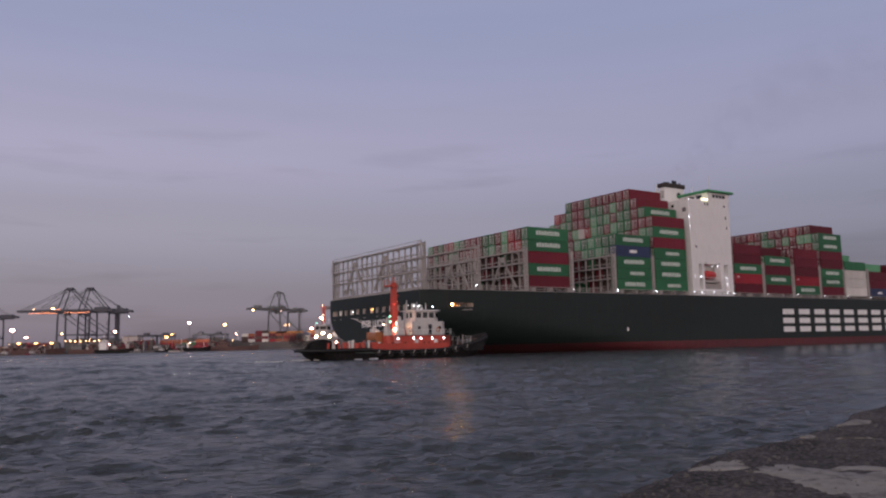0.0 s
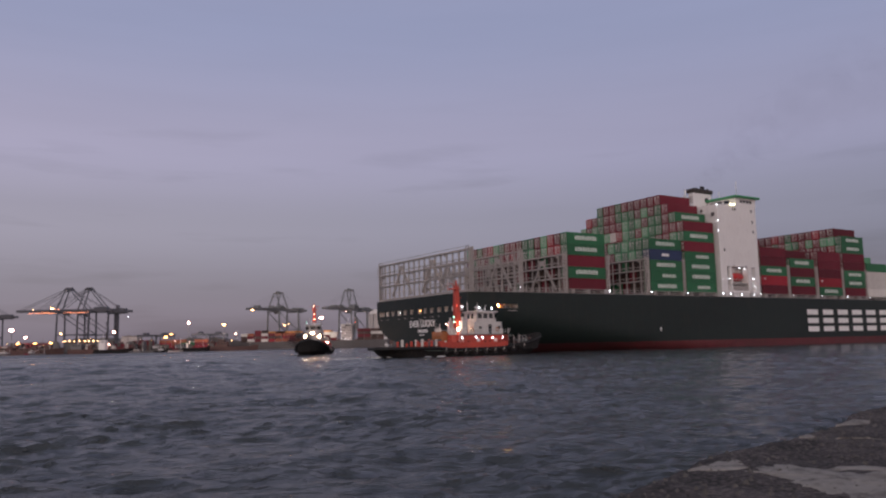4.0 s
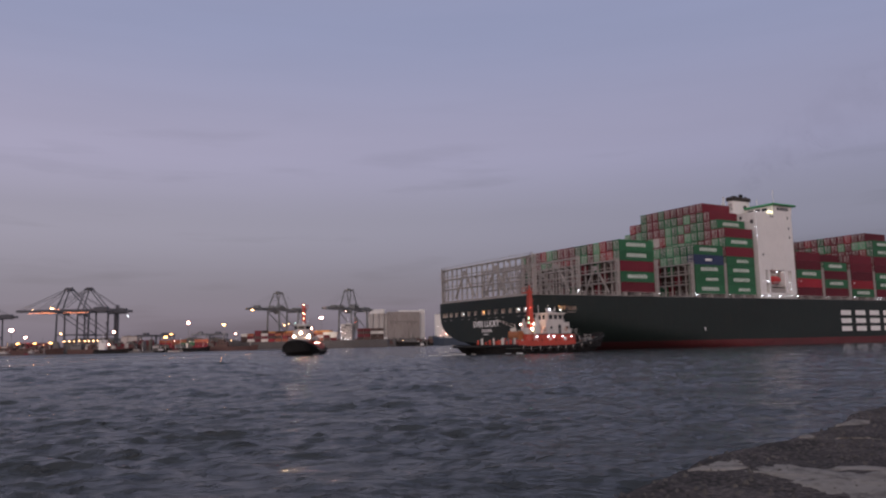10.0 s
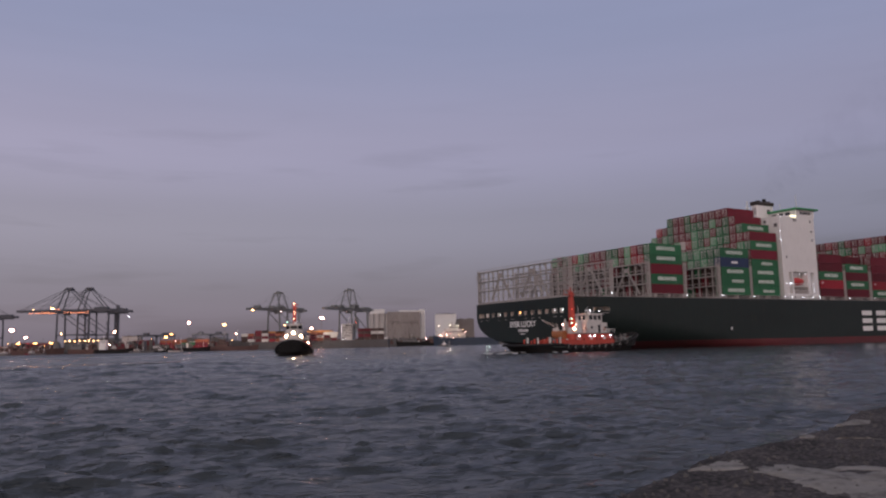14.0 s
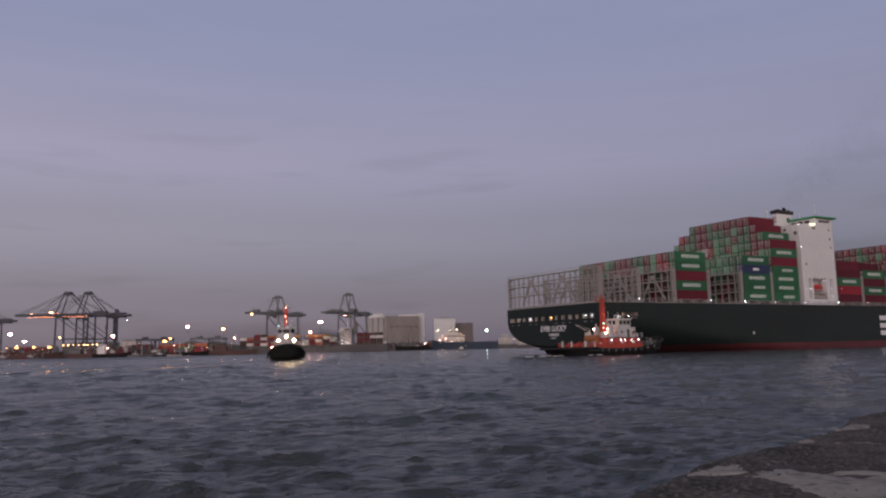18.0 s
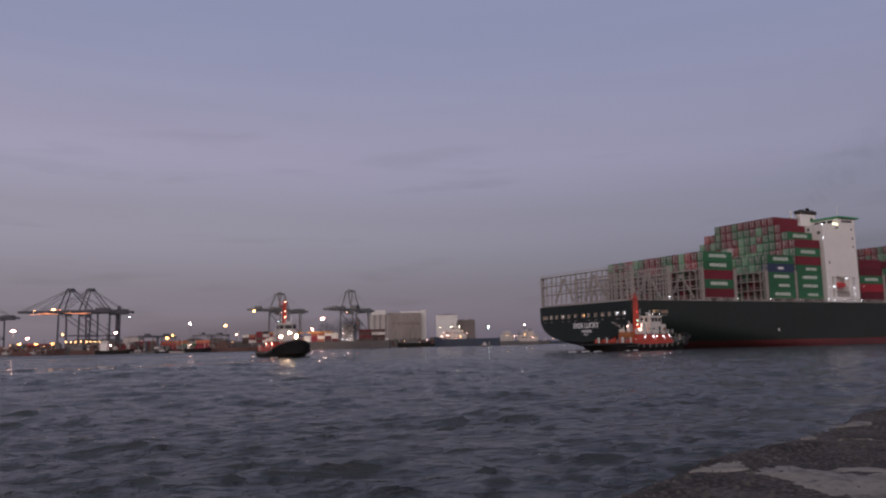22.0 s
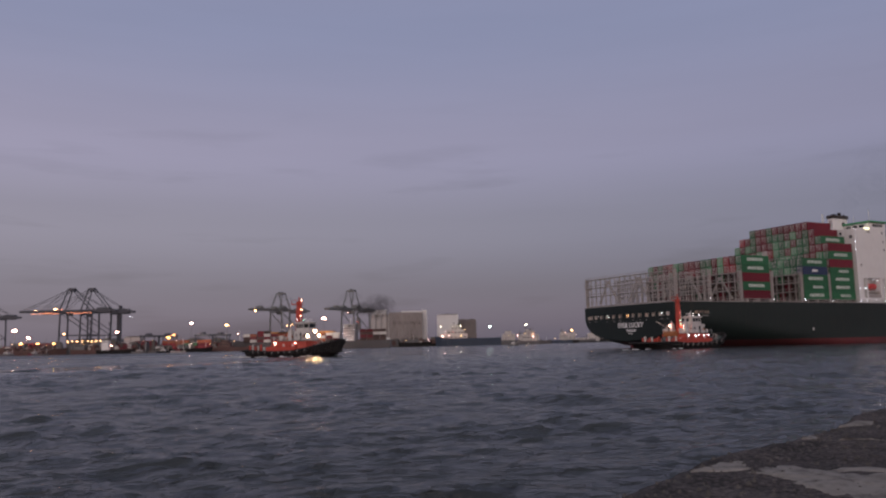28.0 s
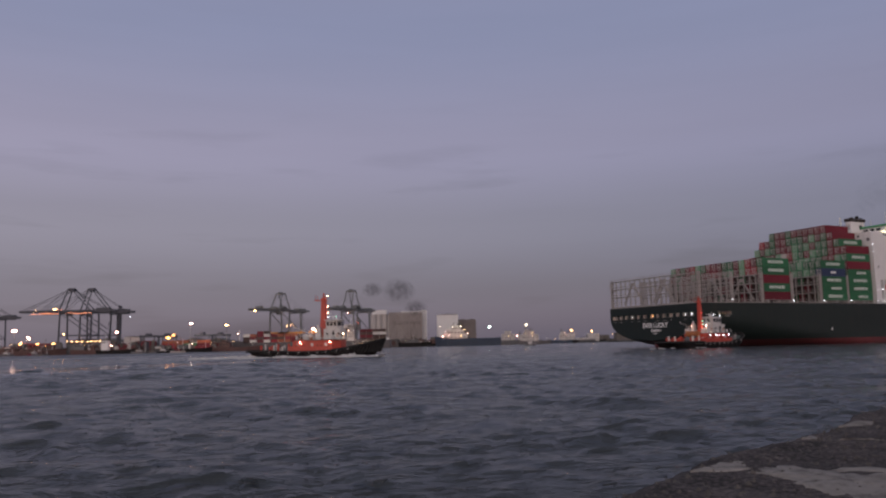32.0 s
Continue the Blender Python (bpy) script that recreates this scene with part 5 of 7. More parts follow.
    part("towing_winch", bm, "steel_dark", tug, "dark steel towing winch")
    bm = bmesh.new()
    beam(bm, (-6.0, -1.7, 3.9), (-6.0, 1.7, 3.9), 0.95, sides=14)
    box(bm, -6.8, -5.6, -2.0, -1.7, 1.0, 4.9, bevel=0.08)
    box(bm, -6.8, -5.6, 1.7, 2.0, 1.0, 4.9, bevel=0.08)
    part("rope_drum", bm, "tug_orange", tug, "orange rope drum on its stand")
    for y in (-3.0, 3.0):
        boxpart("gear_locker", (-8.6, -7.2, y - 0.5, y + 0.5, 1.0, 3.0), "tug_red", tug, bevel=0.08)
    bm = bmesh.new()
    beam(bm, (-5.0, 1.8, 4.2), (-5.0, 1.8, 5.6), 0.28, sides=8)
    beam(bm, (-5.0, 1.8, 5.6), (-9.8, 1.9, 7.5), 0.07)
    beam(bm, (-5.0, 1.8, 6.4), (-9.8, 1.9, 7.5), 0.035)
    beam(bm, (-5.0, 1.8, 5.6), (-5.0, 1.8, 6.5), 0.1)
    part("deck_crane", bm, "tug_white", tug)
    for x, y in ((-5.0, -2.6), (-5.0, 2.6)):
        bm = bmesh.new()
        beam(bm, (x, y, 4.2), (x, y, 5.6), 0.6, 0.6, sides=10)
        part("raft_canister", bm, "tug_white", tug)
    for k, c in enumerate(("box_white", "tug_red", "box_white", "tug_red", "box_white", "tug_red", "tug_red", "box_white", "tug_red")):
        for y in (-3.9, 3.9):
            if fore > 0 and k > 5:
                continue
            bm = bmesh.new()
            x, top = -8.2 - 1.05 * k, 2.55 + 0.35 * (k * 5 % 3)
            beam(bm, (x, y, 1.0), (x, y, top), 0.22 + 0.06 * (k % 2), sides=9)
            ball(bm, (x, y, top), 0.28 + 0.06 * (k % 2), 0.6)
            part("bollard", bm, c, tug)
    bm = bmesh.new()
    for s in (1, -1):
        for x, y in ((8.6, 2.9), (9.8, 2.5), (11.0, 2.0)):
            beam(bm, (x, s * y, 2.2), (x, s * y, 3.9), 0.04)
        for z in (3.2, 3.9):
            beam(bm, (8.6, s * 2.9, z), (11.0, s * 2.0, z), 0.035)
    part("bow_rail", bm, "tug_white", tug)
    rng = random.Random(14)
    for k in range(16):
        x, y, h = rng.uniform(8.2, 13.4), rng.uniform(-2.2, 2.2), rng.uniform(0.3, 1.2)
        if x > 12.0:
            y *= 0.5
        if k % 3 == 2:
            bm = bmesh.new()
            beam(bm, (x, y, 1.4), (x + rng.uniform(-0.2, 0.4), y, 3.2 + h), 0.07, sides=6)
            part("bitt", bm, "rack", tug)
        else:
            boxpart("bow_gear", (x, x + rng.uniform(0.4, 1.0), y, y + rng.uniform(0.4, 0.9), 1.4, 2.3 + h), "black" if k % 3 else "rust_hull", tug, bevel=0.12)
    bm = bmesh.new()
    beam(bm, (10.6, -1.2, 2.6), (10.6, 1.2, 2.6), 0.6, sides=12)
    box(bm, 10.0, 11.3, -1.5, 1.5, 1.4, 2.2)
    part("bow_winch", bm, "steel_dark", tug)
    for ob in tug.children:
        if ob.name.split(".")[0] in ("deckhouse", "boat_deck", "rail", "upper_house", "wheelhouse", "mast", "funnel", "raft_canister", "deck_crane", "towing_winch", "rope_drum", "gear_locker"):
            ob.location.x += fore
        kind = ob.name.split(".")[0]
        if fore < 0 and kind in ("upper_house", "wheelhouse"):
            ob.location.x += 1.1
        if fore > 0 and kind in ("mast", "funnel", "raft_canister", "deck_crane"):
            ob.location.x -= 2.1
        if fore < 0 and kind == "mast":
            ob.scale.z, ob.location.z = 1.1, -0.42
        if fore > 0 and kind == "mast":
            ob.scale.z, ob.scale.x, ob.location.z = 1.13, 1.3, -0.54
            ob.location.x += 1.3
        # the turning tug has a shorter house
        if fore > 0 and kind in ("upper_house", "wheelhouse"):
            ob.location.x, ob.scale.x = 1.8, 0.62
        if fore > 0 and kind in ("deckhouse", "boat_deck", "rail"):
            ob.location.x, ob.scale.x = -1.5, 0.8
    return tug


tug_escort = make_tug("orange-red and white harbour tug with a black hull, beside the ship", False, -3.0, 7.4)
tug_turning = make_tug("orange-red and white harbour tug with a lit red mast", True, 4.2, 1.5)


# ---- the far shore ----
def make_land():
    boxes = [("quay", (-900, -195, 700, 1500, -2, 2.6), "quay", "dark concrete container quay"),
             ("quay", (-900, -235, 640, 699.6, -2, 2.0), "quay", "low dark quay wall"),
             ("quay", (-194.6, -70, 790, 1500, -2, 2.6), "quay", "dark concrete quay under the ship cranes"),
             ("quay", (-69.6, 70, 960, 1500, -2, 2.6), "quay", "dark concrete quay before the silo"),
             ("shore", (70.4, 1000, 1300, 2200, -2, 2.5), "land", "low dark distant shore"),
             ("shore", (500, 2600, 2400, 3600, -2, 9), "land", "low dark distant shore")]
    for name, d, m, label in boxes:
        ob = boxpart(name, d, m, None, label, bevel=0.4)
        tagged(ob, label, "quay" if name == "quay" else "shore", kind="structure")
    bm = bmesh.new()
    rng = random.Random(3)
    for k in range(90):
        x = 330 + 26 * k + rng.uniform(-8, 8)
        h, w = rng.uniform(5, 19), rng.uniform(12, 30)
        y = 2150 + rng.uniform(0, 60) if x < 950 else 2420 + rng.uniform(0, 80)
        box(bm, x, x + w, y, y + 20, 2.0, 2 + h)
    tagged(part("far_town", bm, "roofing"), "dark low roofs of a distant town", "buildings", kind="stuff")


make_land()


def quay_crane(m, label, material, boom=62, back=34, apex=59.0, stay=0.28, foot=-28):
    """A ship-to-shore gantry crane: boom over +x, legs 0 to -31 behind the edge."""
    cr = thing("gantry_crane", label, "crane", "quay cranes", m)
    H, A = 38.0, apex
    for y in (-9, 9):
        for x in (0, -31):
            bm = bmesh.new()
            beam(bm, (x, y, 0), (x, y * 0.85, H), 1.05, 0.85)
            part("leg", bm, material, cr)
        bm = bmesh.new()
        beam(bm, (0, y, 15.5), (-31, y, 15.5), 0.6)
        part("sill_beam", bm, material, cr)
        bm = bmesh.new()
        beam(bm, (-31, y, 15.5), (0, y * 0.85, H - 1), 0.45)
        part("brace", bm, material, cr)
    bm = bmesh.new()
    for x in (0, -31):
        beam(bm, (x, -9, 3), (x, 9, 3), 0.9)
        beam(bm, (x, -8, H - 1), (x, 8, H - 1), 0.9)
        beam(bm, (x, -9, 15.5), (x, 9, 15.5), 0.6)
    part("portal_beam", bm, material, cr)
    for y in (-3, 3):
        bm = bmesh.new()
        box(bm, -31 - back, boom, y - 0.7, y + 0.7, H, H + 2.2)
        part("girder", bm, material, cr)
    bm = bmesh.new()
    for k in range(20):
        x = -31 - back + 1 + k * (boom + back + 29) / 19
        box(bm, x - 0.3, x + 0.3, -2.3, 2.3, H + 0.4, H + 1.4)
    part("cross_tie", bm, material, cr)
    for y in (-4, 4):
        bm = bmesh.new()
        beam(bm, (1.5, y * 1.5, H + 2), (-5.5, y * 1.05, A), 0.75, 0.6)
        beam(bm, (foot, y * 1.3, H + 2), (-9.5, y * 1.05, A), 0.65, 0.5)
        part("apex_leg", bm, material, cr)
        bm = bmesh.new()
        beam(bm, (-5.5, y * 1.05, A), (boom * 0.5, y * 0.75, H + 2.2), stay)
        beam(bm, (-5.5, y * 1.05, A), (boom * 0.93, y * 0.75, H + 2.2), stay)
        beam(bm, (-9.5, y * 1.05, A), (-31 - back * 0.6, y * 0.75, H + 2.2), stay)
        part("forestay", bm, material, cr)
    bm = bmesh.new()
    box(bm, -10.5, -4.5, -4.6, 4.6, A - 0.6, A + 1.0)
    box(bm, -11.0, -4.0, -0.6, 0.6, A + 1.0, A + 2.2)
    part("apex_platform", bm, material, cr)
    bm = bmesh.new()
    box(bm, -31 - back * 0.75, -33, -3.4, 3.4, H - 1.2, H + 4.0, bevel=0.3)
    part("machinery_house", bm, material, cr)
    bm = bmesh.new()
    box(bm, -8, -3, -2.4, 2.4, H - 3.4, H - 0.6, bevel=0.3)
    part("cab", bm, material, cr)
    bm = bmesh.new()
    for k in range(6):
        z0, z1 = 3 + 5.9 * k, 3 + 5.9 * (k + 1)
        x0, x1 = (-32.5, -29.5) if k % 2 else (-29.5, -32.5)
        beam(bm, (x0, 9.8, z0), (x1, 9.8, z1), 0.25)
        box(bm, min(x0, x1) - 0.6, max(x0, x1) + 0.6, 9.3, 10.5, z1 - 0.1, z1 + 0.1)
    part("stair", bm, material, cr)
    return cr


def tower_lattice(cr, material):
    """Walkways, stays and braces that crowd the girders and the tower of a crane."""
    rng = random.Random(int(cr.location.x))
    for y in (-4.4, 4.4):
        for k in range(11):
            bm = bmesh.new()
            x = -26 + 5.2 * k
            beam(bm, (x, y, 37.4), (x + 5.2, y, 42.6 if k % 2 else 40.2), 0.22)
            beam(bm, (x, y, 41.0), (x + 5.2, y, 41.0), 0.14)
            part("lattice_bar", bm, material, cr)
    for k in range(7):
        bm = bmesh.new()
        x = rng.uniform(-30, 26)
        box(bm, x, x + rng.uniform(1.5, 4), -3.5, 3.5, 40.2, 41.5 + rng.uniform(0.5, 3.0), bevel=0.1)
        part("girder_hut", bm, material, cr)
    for z in (44, 48, 52):
        for y in (-4.6, 4.6):
            bm = bmesh.new()
            beam(bm, (-1.5 - (z - 40) * 0.25, y, z), (-16 + (z - 40) * 0.4, y, z + 2.5), 0.22)
            part("lattice_bar", bm, material, cr)


cranes = []
for x, y, a, mt, lb in ((-374, 756, 180, "crane_steel", "dark blue-grey quay crane with its boom lowered and lit"),
                        (-370, 790, 180, "crane_steel", "dark blue-grey quay crane with its boom lowered"),
                        (-531, 870, 180, "crane_steel", "dark quay crane seen by its rear girders"),
                        (-181, 822, 241, "crane_grey", "grey quay crane over a moored feeder ship"),
                        (-107.5, 842, 243, "crane_grey", "grey quay crane beside the silo")):
    cranes.append(quay_crane(pose(x, y, 2.6, 0, 0, a), lb, mt, boom=42 if a == 180 else 38, back=20, apex=62.0 if y == 790 else 56.5 if y == 822 else 59.5, stay=0.28 if a == 180 else 0.09, foot=-28 if a == 180 else -17))
for k in range(9):
    piece("boom_lamp", LAMP["boom", 0.55], cranes[0], (-25 + 7.1 * k, -3.9, 37.6 - 0.25 * (k % 3)), scale=(12.5 if k % 4 else 8.0, 0.5, 0.75 if k % 3 else 1.2))
for x, z in ((11, 41.6), (30, 40.2)):
    piece("boom_lamp", LAMP["warm", 0.9], cranes[0], (x, -3.9, z), scale=(2.4, 1, 0.9))
piece("boom_lamp", LAMP["boom", 0.9], cranes[0], (6, -3.9, 40.6), scale=(3.4, 1, 0.9))
lamp(cranes[0], "warm", 0.9, (4, -9.6, 17.0))
for cr in cranes[3:]:
    tower_lattice(cr, "crane_grey")
# on this crane the column stands for the doubled rear legs
boxpart("stair_tower", (-38.2, -35.6, -1.4, 1.4, 0, 45.5), "crane_steel", cranes[1], bevel=0.1)
piece("boom_lamp", LAMP["warm", 0.9], cranes[3], (36, 3.9, 37.4), scale=(2, 1, 1))
lamp(cranes[3], "flood", 0.55, (-6, 3.6, 37))
lamp(cranes[4], "flood", 0.55, (4, 3.6, 36))
lamp(cranes[1], "flood", 0.55, (-4, -4.5, 36.5))
lamp(cranes[1], "cool", 0.55, (-46, -4.5, 34))


def lamp_mast(x, y, z, kind, r, wide=1.0, name="light_mast"):
    """A tall lamp post on the quay with a head of floodlights."""
    base = 9.0 if y > 2390 else 2.5 if y > 1300 else 2.6 if y > 700 else 2.0
    th = thing(name, "tall slim steel light mast with glowing floodlights", "lamp post", "quay light masts", pose(x, y, base))
    bm = bmesh.new()
    beam(bm, (0, 0, 0), (0, 0, z - base), 0.3, 0.14, sides=8)
    part("pole", bm, "steel_dark", th)
    boxpart("head_frame", (-1.6 * wide, 1.6 * wide, -0.3, 0.3, z - base - 0.25, z - base + 0.25), "steel_dark", th)
    ob = lamp(th, kind, r, (0, -0.6, z - base))
    ob.scale = (0.6 * wide, 0.6, 0.56)
    return th


for x, y, z, kind, r, wide in ((-390.8, 701, 22.2, "flood", 2.2, 1.8), (-377.7, 701, 15.4, "flood", 1.5, 1.7), (-231.3, 702, 25.5, "flood", 2.2, 1.0),
                               (-199.1, 702, 23.3, "warm", 1.5, 2.0), (-214.2, 796, 16.7, "flood", 0.9, 1.2), (-204.9, 796, 12.5, "signal_green", 0.9, 1.4),
                               (-126.9, 800, 31.1, "flood", 2.2, 1.9), (-252, 703, 13.2, "amber", 1.5, 2.2), (-247, 703, 15.6, "amber", 0.9, 2.4), (-163.8, 796, 24.3, "warm", 0.9, 1.5),
                               (-159.7, 796, 24.9, "warm", 0.9, 1.0), (-314.4, 740, 19.7, "flood", 1.5, 1.6), (-311.0, 702, 7.6, "flood", 0.9, 1.2), (-241, 702, 6.2, "warm", 0.9, 1.0),
                               (-137.4, 800, 20.7, "flood", 1.5, 1.7)):
    lamp_mast(x, y, z, kind, r, wide)


# unseen spots added in front of the light masts to brighten the quay
for x, y, z, power in ((-390.8, 690, 22.2, 9000), (-300, 690, 19, 8000), (-231.3, 690, 25.5, 12000), (-199.1, 690, 23.3, 10000), (-126.9, 745, 31.1, 24000)):
    flood = new("quay_fill_spot", bpy.data.lights.new("quay_fill_spot", "SPOT"))
    flood.data.energy, flood.data.color, flood.data.shadow_soft_size = power, (1.0, 0.80, 0.66), 1.0
    flood.data.spot_size, flood.data.spot_blend = math.radians(140), 0.4
    flood.location = (x, y, z)
    flood.rotation_euler = (math.radians(22), 0, 0)


def small_hull(name, L, B, H, material, bow=0.25, sheer=1.6):
    bm = bmesh.new()
    rows = []
    for i in range(13):
        x = L * i / 12
        f = max(0.03, 1 - max(0, (x / L - (1 - bow)) / bow) ** 2)
        z = H + sheer * max(0, (x / L - (1 - bow)) / bow) ** 1.5 + 0.3 * max(0, 0.15 - x / L) / 0.15
        rows.append([bm.verts.new(p) for p in ((x * 0.985, -B / 2 * f * 0.9, -1), (x, -B / 2 * f, z), (x, B / 2 * f, z), (x * 0.985, B / 2 * f * 0.9, -1))])
    for a, b in zip(rows[:-1], rows[1:]):
        for k in range(3):
            bm.faces.new((a[k], b[k], b[k + 1], a[k + 1]))
    bm.faces.new(rows[0][::-1])
    bm.faces.new(rows[-1])
    return bm


def feeder_ship():
    th = thing("feeder_ship", "small moored container ship with dark grey hull and lit white house", "ship", m=pose(-55.5, 770, 0, 0, 0, 180))
    part("hull", small_hull("hull", 157, 22, 7.5, "grey_hull", 0.2, 3.0), "grey_hull", th)
    rng = random.Random(5)
    cols = ["orange", "white", "red", "orange", "brown", "red", "white", "orange", "bright", "red", "brown", "white"]
    for b, (x, n) in enumerate(((50, 3), (63.5, 3), (77, 2), (90.5, 3), (104, 3), (117.5, 4), (131, 3), (4, 4), (17, 4))):
        for k in range(n):
            for r in (0, 1, 2, 3):
                if r and k < n - 1:
                    continue
                for half in (0, 6.5):
                    piece("container", BOXES[rng.choice(cols) if x > 20 else ("brown", "red", "brown", "red")[k] if x > 10 else ("brown", "brown", "white", "brown")[k]], th, (x + half, 9.6 - 2.44 - 2.5 * r, 7.6 + 2.75 * k), scale=(0.51, 1, 1))
    for x in (56, 86, 100):
        boxpart("hatch_cover", (x, x + 24, -8, 8, 15.9, 17.5), "box_yellow", th, "yellow hatch cover lying on the boxes")
    house = boxpart("deckhouse", (35, 46, -9, 9, 7.5, 23.5), "concrete", th, "lit white deckhouse", bevel=0.2)
    boxpart("bridge_wing", (42, 45.5, -10.8, 10.8, 20.6, 23.2), "tug_white", house)
    for k in range(6):
        boxpart("window", (35.5 + 1.7 * k, 36.6 + 1.7 * k, 8.98, 9.05, 21.4, 22.5), "dark_glass", house)
    for k, z in enumerate((10.6, 13.2, 15.8, 18.4, 20.5)):
        boxpart("deck_edge", (34.6, 46.5, 8.9, 9.7, z, z + 0.22), "tug_white", house)
        boxpart("handrail", (34.6, 46.5, 9.62, 9.68, z + 0.9, z + 1.0), "steel_dark", house)
        for j in range(5):
            if (j + k) % 4:
                boxpart("window", (35.6 + 2.1 * j, 36.7 + 2.1 * j, 8.98, 9.05, z + 0.8, z + 1.8), "dark_glass", house)
    boxpart("dark_vent", (42.6, 45.4, 8.98, 9.06, 8.2, 10.2), "steel_dark", house)
    for x, z in ((36, 9), (38.5, 8.6), (41, 9.2), (43.5, 8.4), (45.2, 10), (37, 12.5), (40, 13.4), (44, 15), (46.2, 15.5), (46.2, 20), (35, 18), (43, 12)):
        lamp(house, "cool" if x % 2 else "flood", 0.25, (x, 10.9, z))
    bm = bmesh.new()
    box(bm, 30.0, 34.0, -3, 3, 18, 27)
    box(bm, 30.6, 33.4, -2, 2, 27, 30)
    part("funnel", bm, "steel_dark", th)
    lamp(th, "signal_red", 0.55, (32, 3.6, 25))
    for px, z0, z1 in ((150, 10, 20), (40, 23, 30)):
        bm = bmesh.new()
        beam(bm, (px, 0, z0), (px, 0, z1), 0.25)
        part("mast", bm, "white", th)
    return th


feeder_ship()


def silo_building():
    th = thing("grain_silo", "pale concrete grain silo with round bins and a long house", "silo", m=pose(-98, 1000, 2.5))
    for k in range(4):
        bm = bmesh.new()
        beam(bm, (3.5 + 7.2 * k, -1 + 1.5 * k, 0), (3.5 + 7.2 * k, -1 + 1.5 * k, 39.5), 3.6, sides=18)
        part("bin", bm, "concrete", th, "round concrete bin")
    boxpart("head_house", (2, 21, -3, 9, 39.5, 45.0), "sheet", th, "white sheet-clad head house", bevel=0.2)
    bm = bmesh.new()
    ol = [(24, -2), (26, -6), (66, 14), (66, 36), (24, 36)]
    prism(bm, ol, 0, 41.6)
    # the wall's shade is put into its darker concrete colour
    body = part("long_house", bm, "grimy", th, "tall shaded brown-grey concrete house with a row of slits")
    bm = bmesh.new()
    vs = [bm.verts.new((x, y, z)) for x, y, z in ((24, -2, 41.6), (26, -6, 41.6), (66, 14, 41.6), (66, 36, 41.6), (24, 36, 41.6), (26, 14, 42.4), (62, 28, 42.4))]
    for f in ((0, 1, 5), (1, 2, 6, 5), (2, 3, 6), (3, 4, 5, 6), (4, 0, 5)):
        bm.faces.new([vs[i] for i in f])
    part("roof", bm, "grimy", body)
    boxpart("roof_house", (38, 64, 22, 34, 41.6, 44.0), "sheet", th, "white sheet-clad roof house", bevel=0.2)
    for k in range(13):
        x, y = 27 + 3.0 * k, -5.7 + 1.5 * k
        bm = bmesh.new()
        beam(bm, (x, y, 0), (x, y, 41.4), 0.35)
        part("rib", bm, "grimy", body)
    for k in range(12):
        x = 29.2 + 3.0 * k
        y = -6 + (x - 26) * 0.5
        boxpart("slit_window", (x, x + 0.45, y - 0.42, y - 0.1, 26.0, 30.0), "dark_glass", body)
    boxpart("stair_tower", (64.5, 72, 24, 37, 0, 45.4), "sheet", th, "white stair tower", bevel=0.2)
    for k in range(3):
        b = boxpart("shed", (4 + 12 * k, 14 + 12 * k, -22, -14, 0, 12 - 2.5 * k), "sheet" if k == 1 else "roofing", th, bevel=0.2)
    return th


silo_building()


def warehouse(x, y, w, d, h, wall, label, roofs=2, name="warehouse", pitch=0.16):
    th = thing(name, label, "warehouse", m=pose(x, y, 2.5))
    boxpart("wall", (0, w, 0, d, 0, h), wall, th, bevel=0.2)
    bm = bmesh.new()
    for k in range(roofs):
        x0, x1 = w * k / roofs, w * (k + 1) / roofs
        vs = [bm.verts.new(p) for p in ((x0, -0.5, h), (x1, -0.5, h), ((x0 + x1) / 2, -0.5, h + w / roofs * pitch), (x0, d, h), (x1, d, h), ((x0 + x1) / 2, d, h + w / roofs * pitch))]
        for f in ((0, 1, 2), (3, 5, 4), (0, 2, 5, 3), (1, 4, 5, 2)):
            bm.faces.new([vs[i] for i in f])
    part("roof", bm, "roofing", th)
    for k in range(max(2, int(w / 9))):
        boxpart("door", (3 + 9 * k, 7 + 9 * k, -0.1, 0.06, 0, min(5, h * 0.6)), "steel_dark", th)
    return th


warehouse(-15, 1200, 33, 40, 45, "sheet", "tall white sheet-clad dockside hall", 1, pitch=0.03)
warehouse(18.5, 1232, 28, 60, 37.5, "brown_wall", "long dark brown dockside hall", 2, pitch=0.08)
warehouse(-316, 760, 16, 12, 13, "concrete", "pale block-like dockside building", 1, pitch=0.05)
warehouse(-205, 905, 30, 20, 12, "sheet", "low white shed behind the cranes", 2)
warehouse(-330, 960, 60, 40, 9, "concrete", "low pale warehouse behind the quay", 2)
warehouse(-440, 900, 60, 40, 10, "concrete", "low pale warehouse behind the quay", 2)
warehouse(-262, 1000, 44, 40, 12, "sheet", "low white warehouse behind the quay", 2)


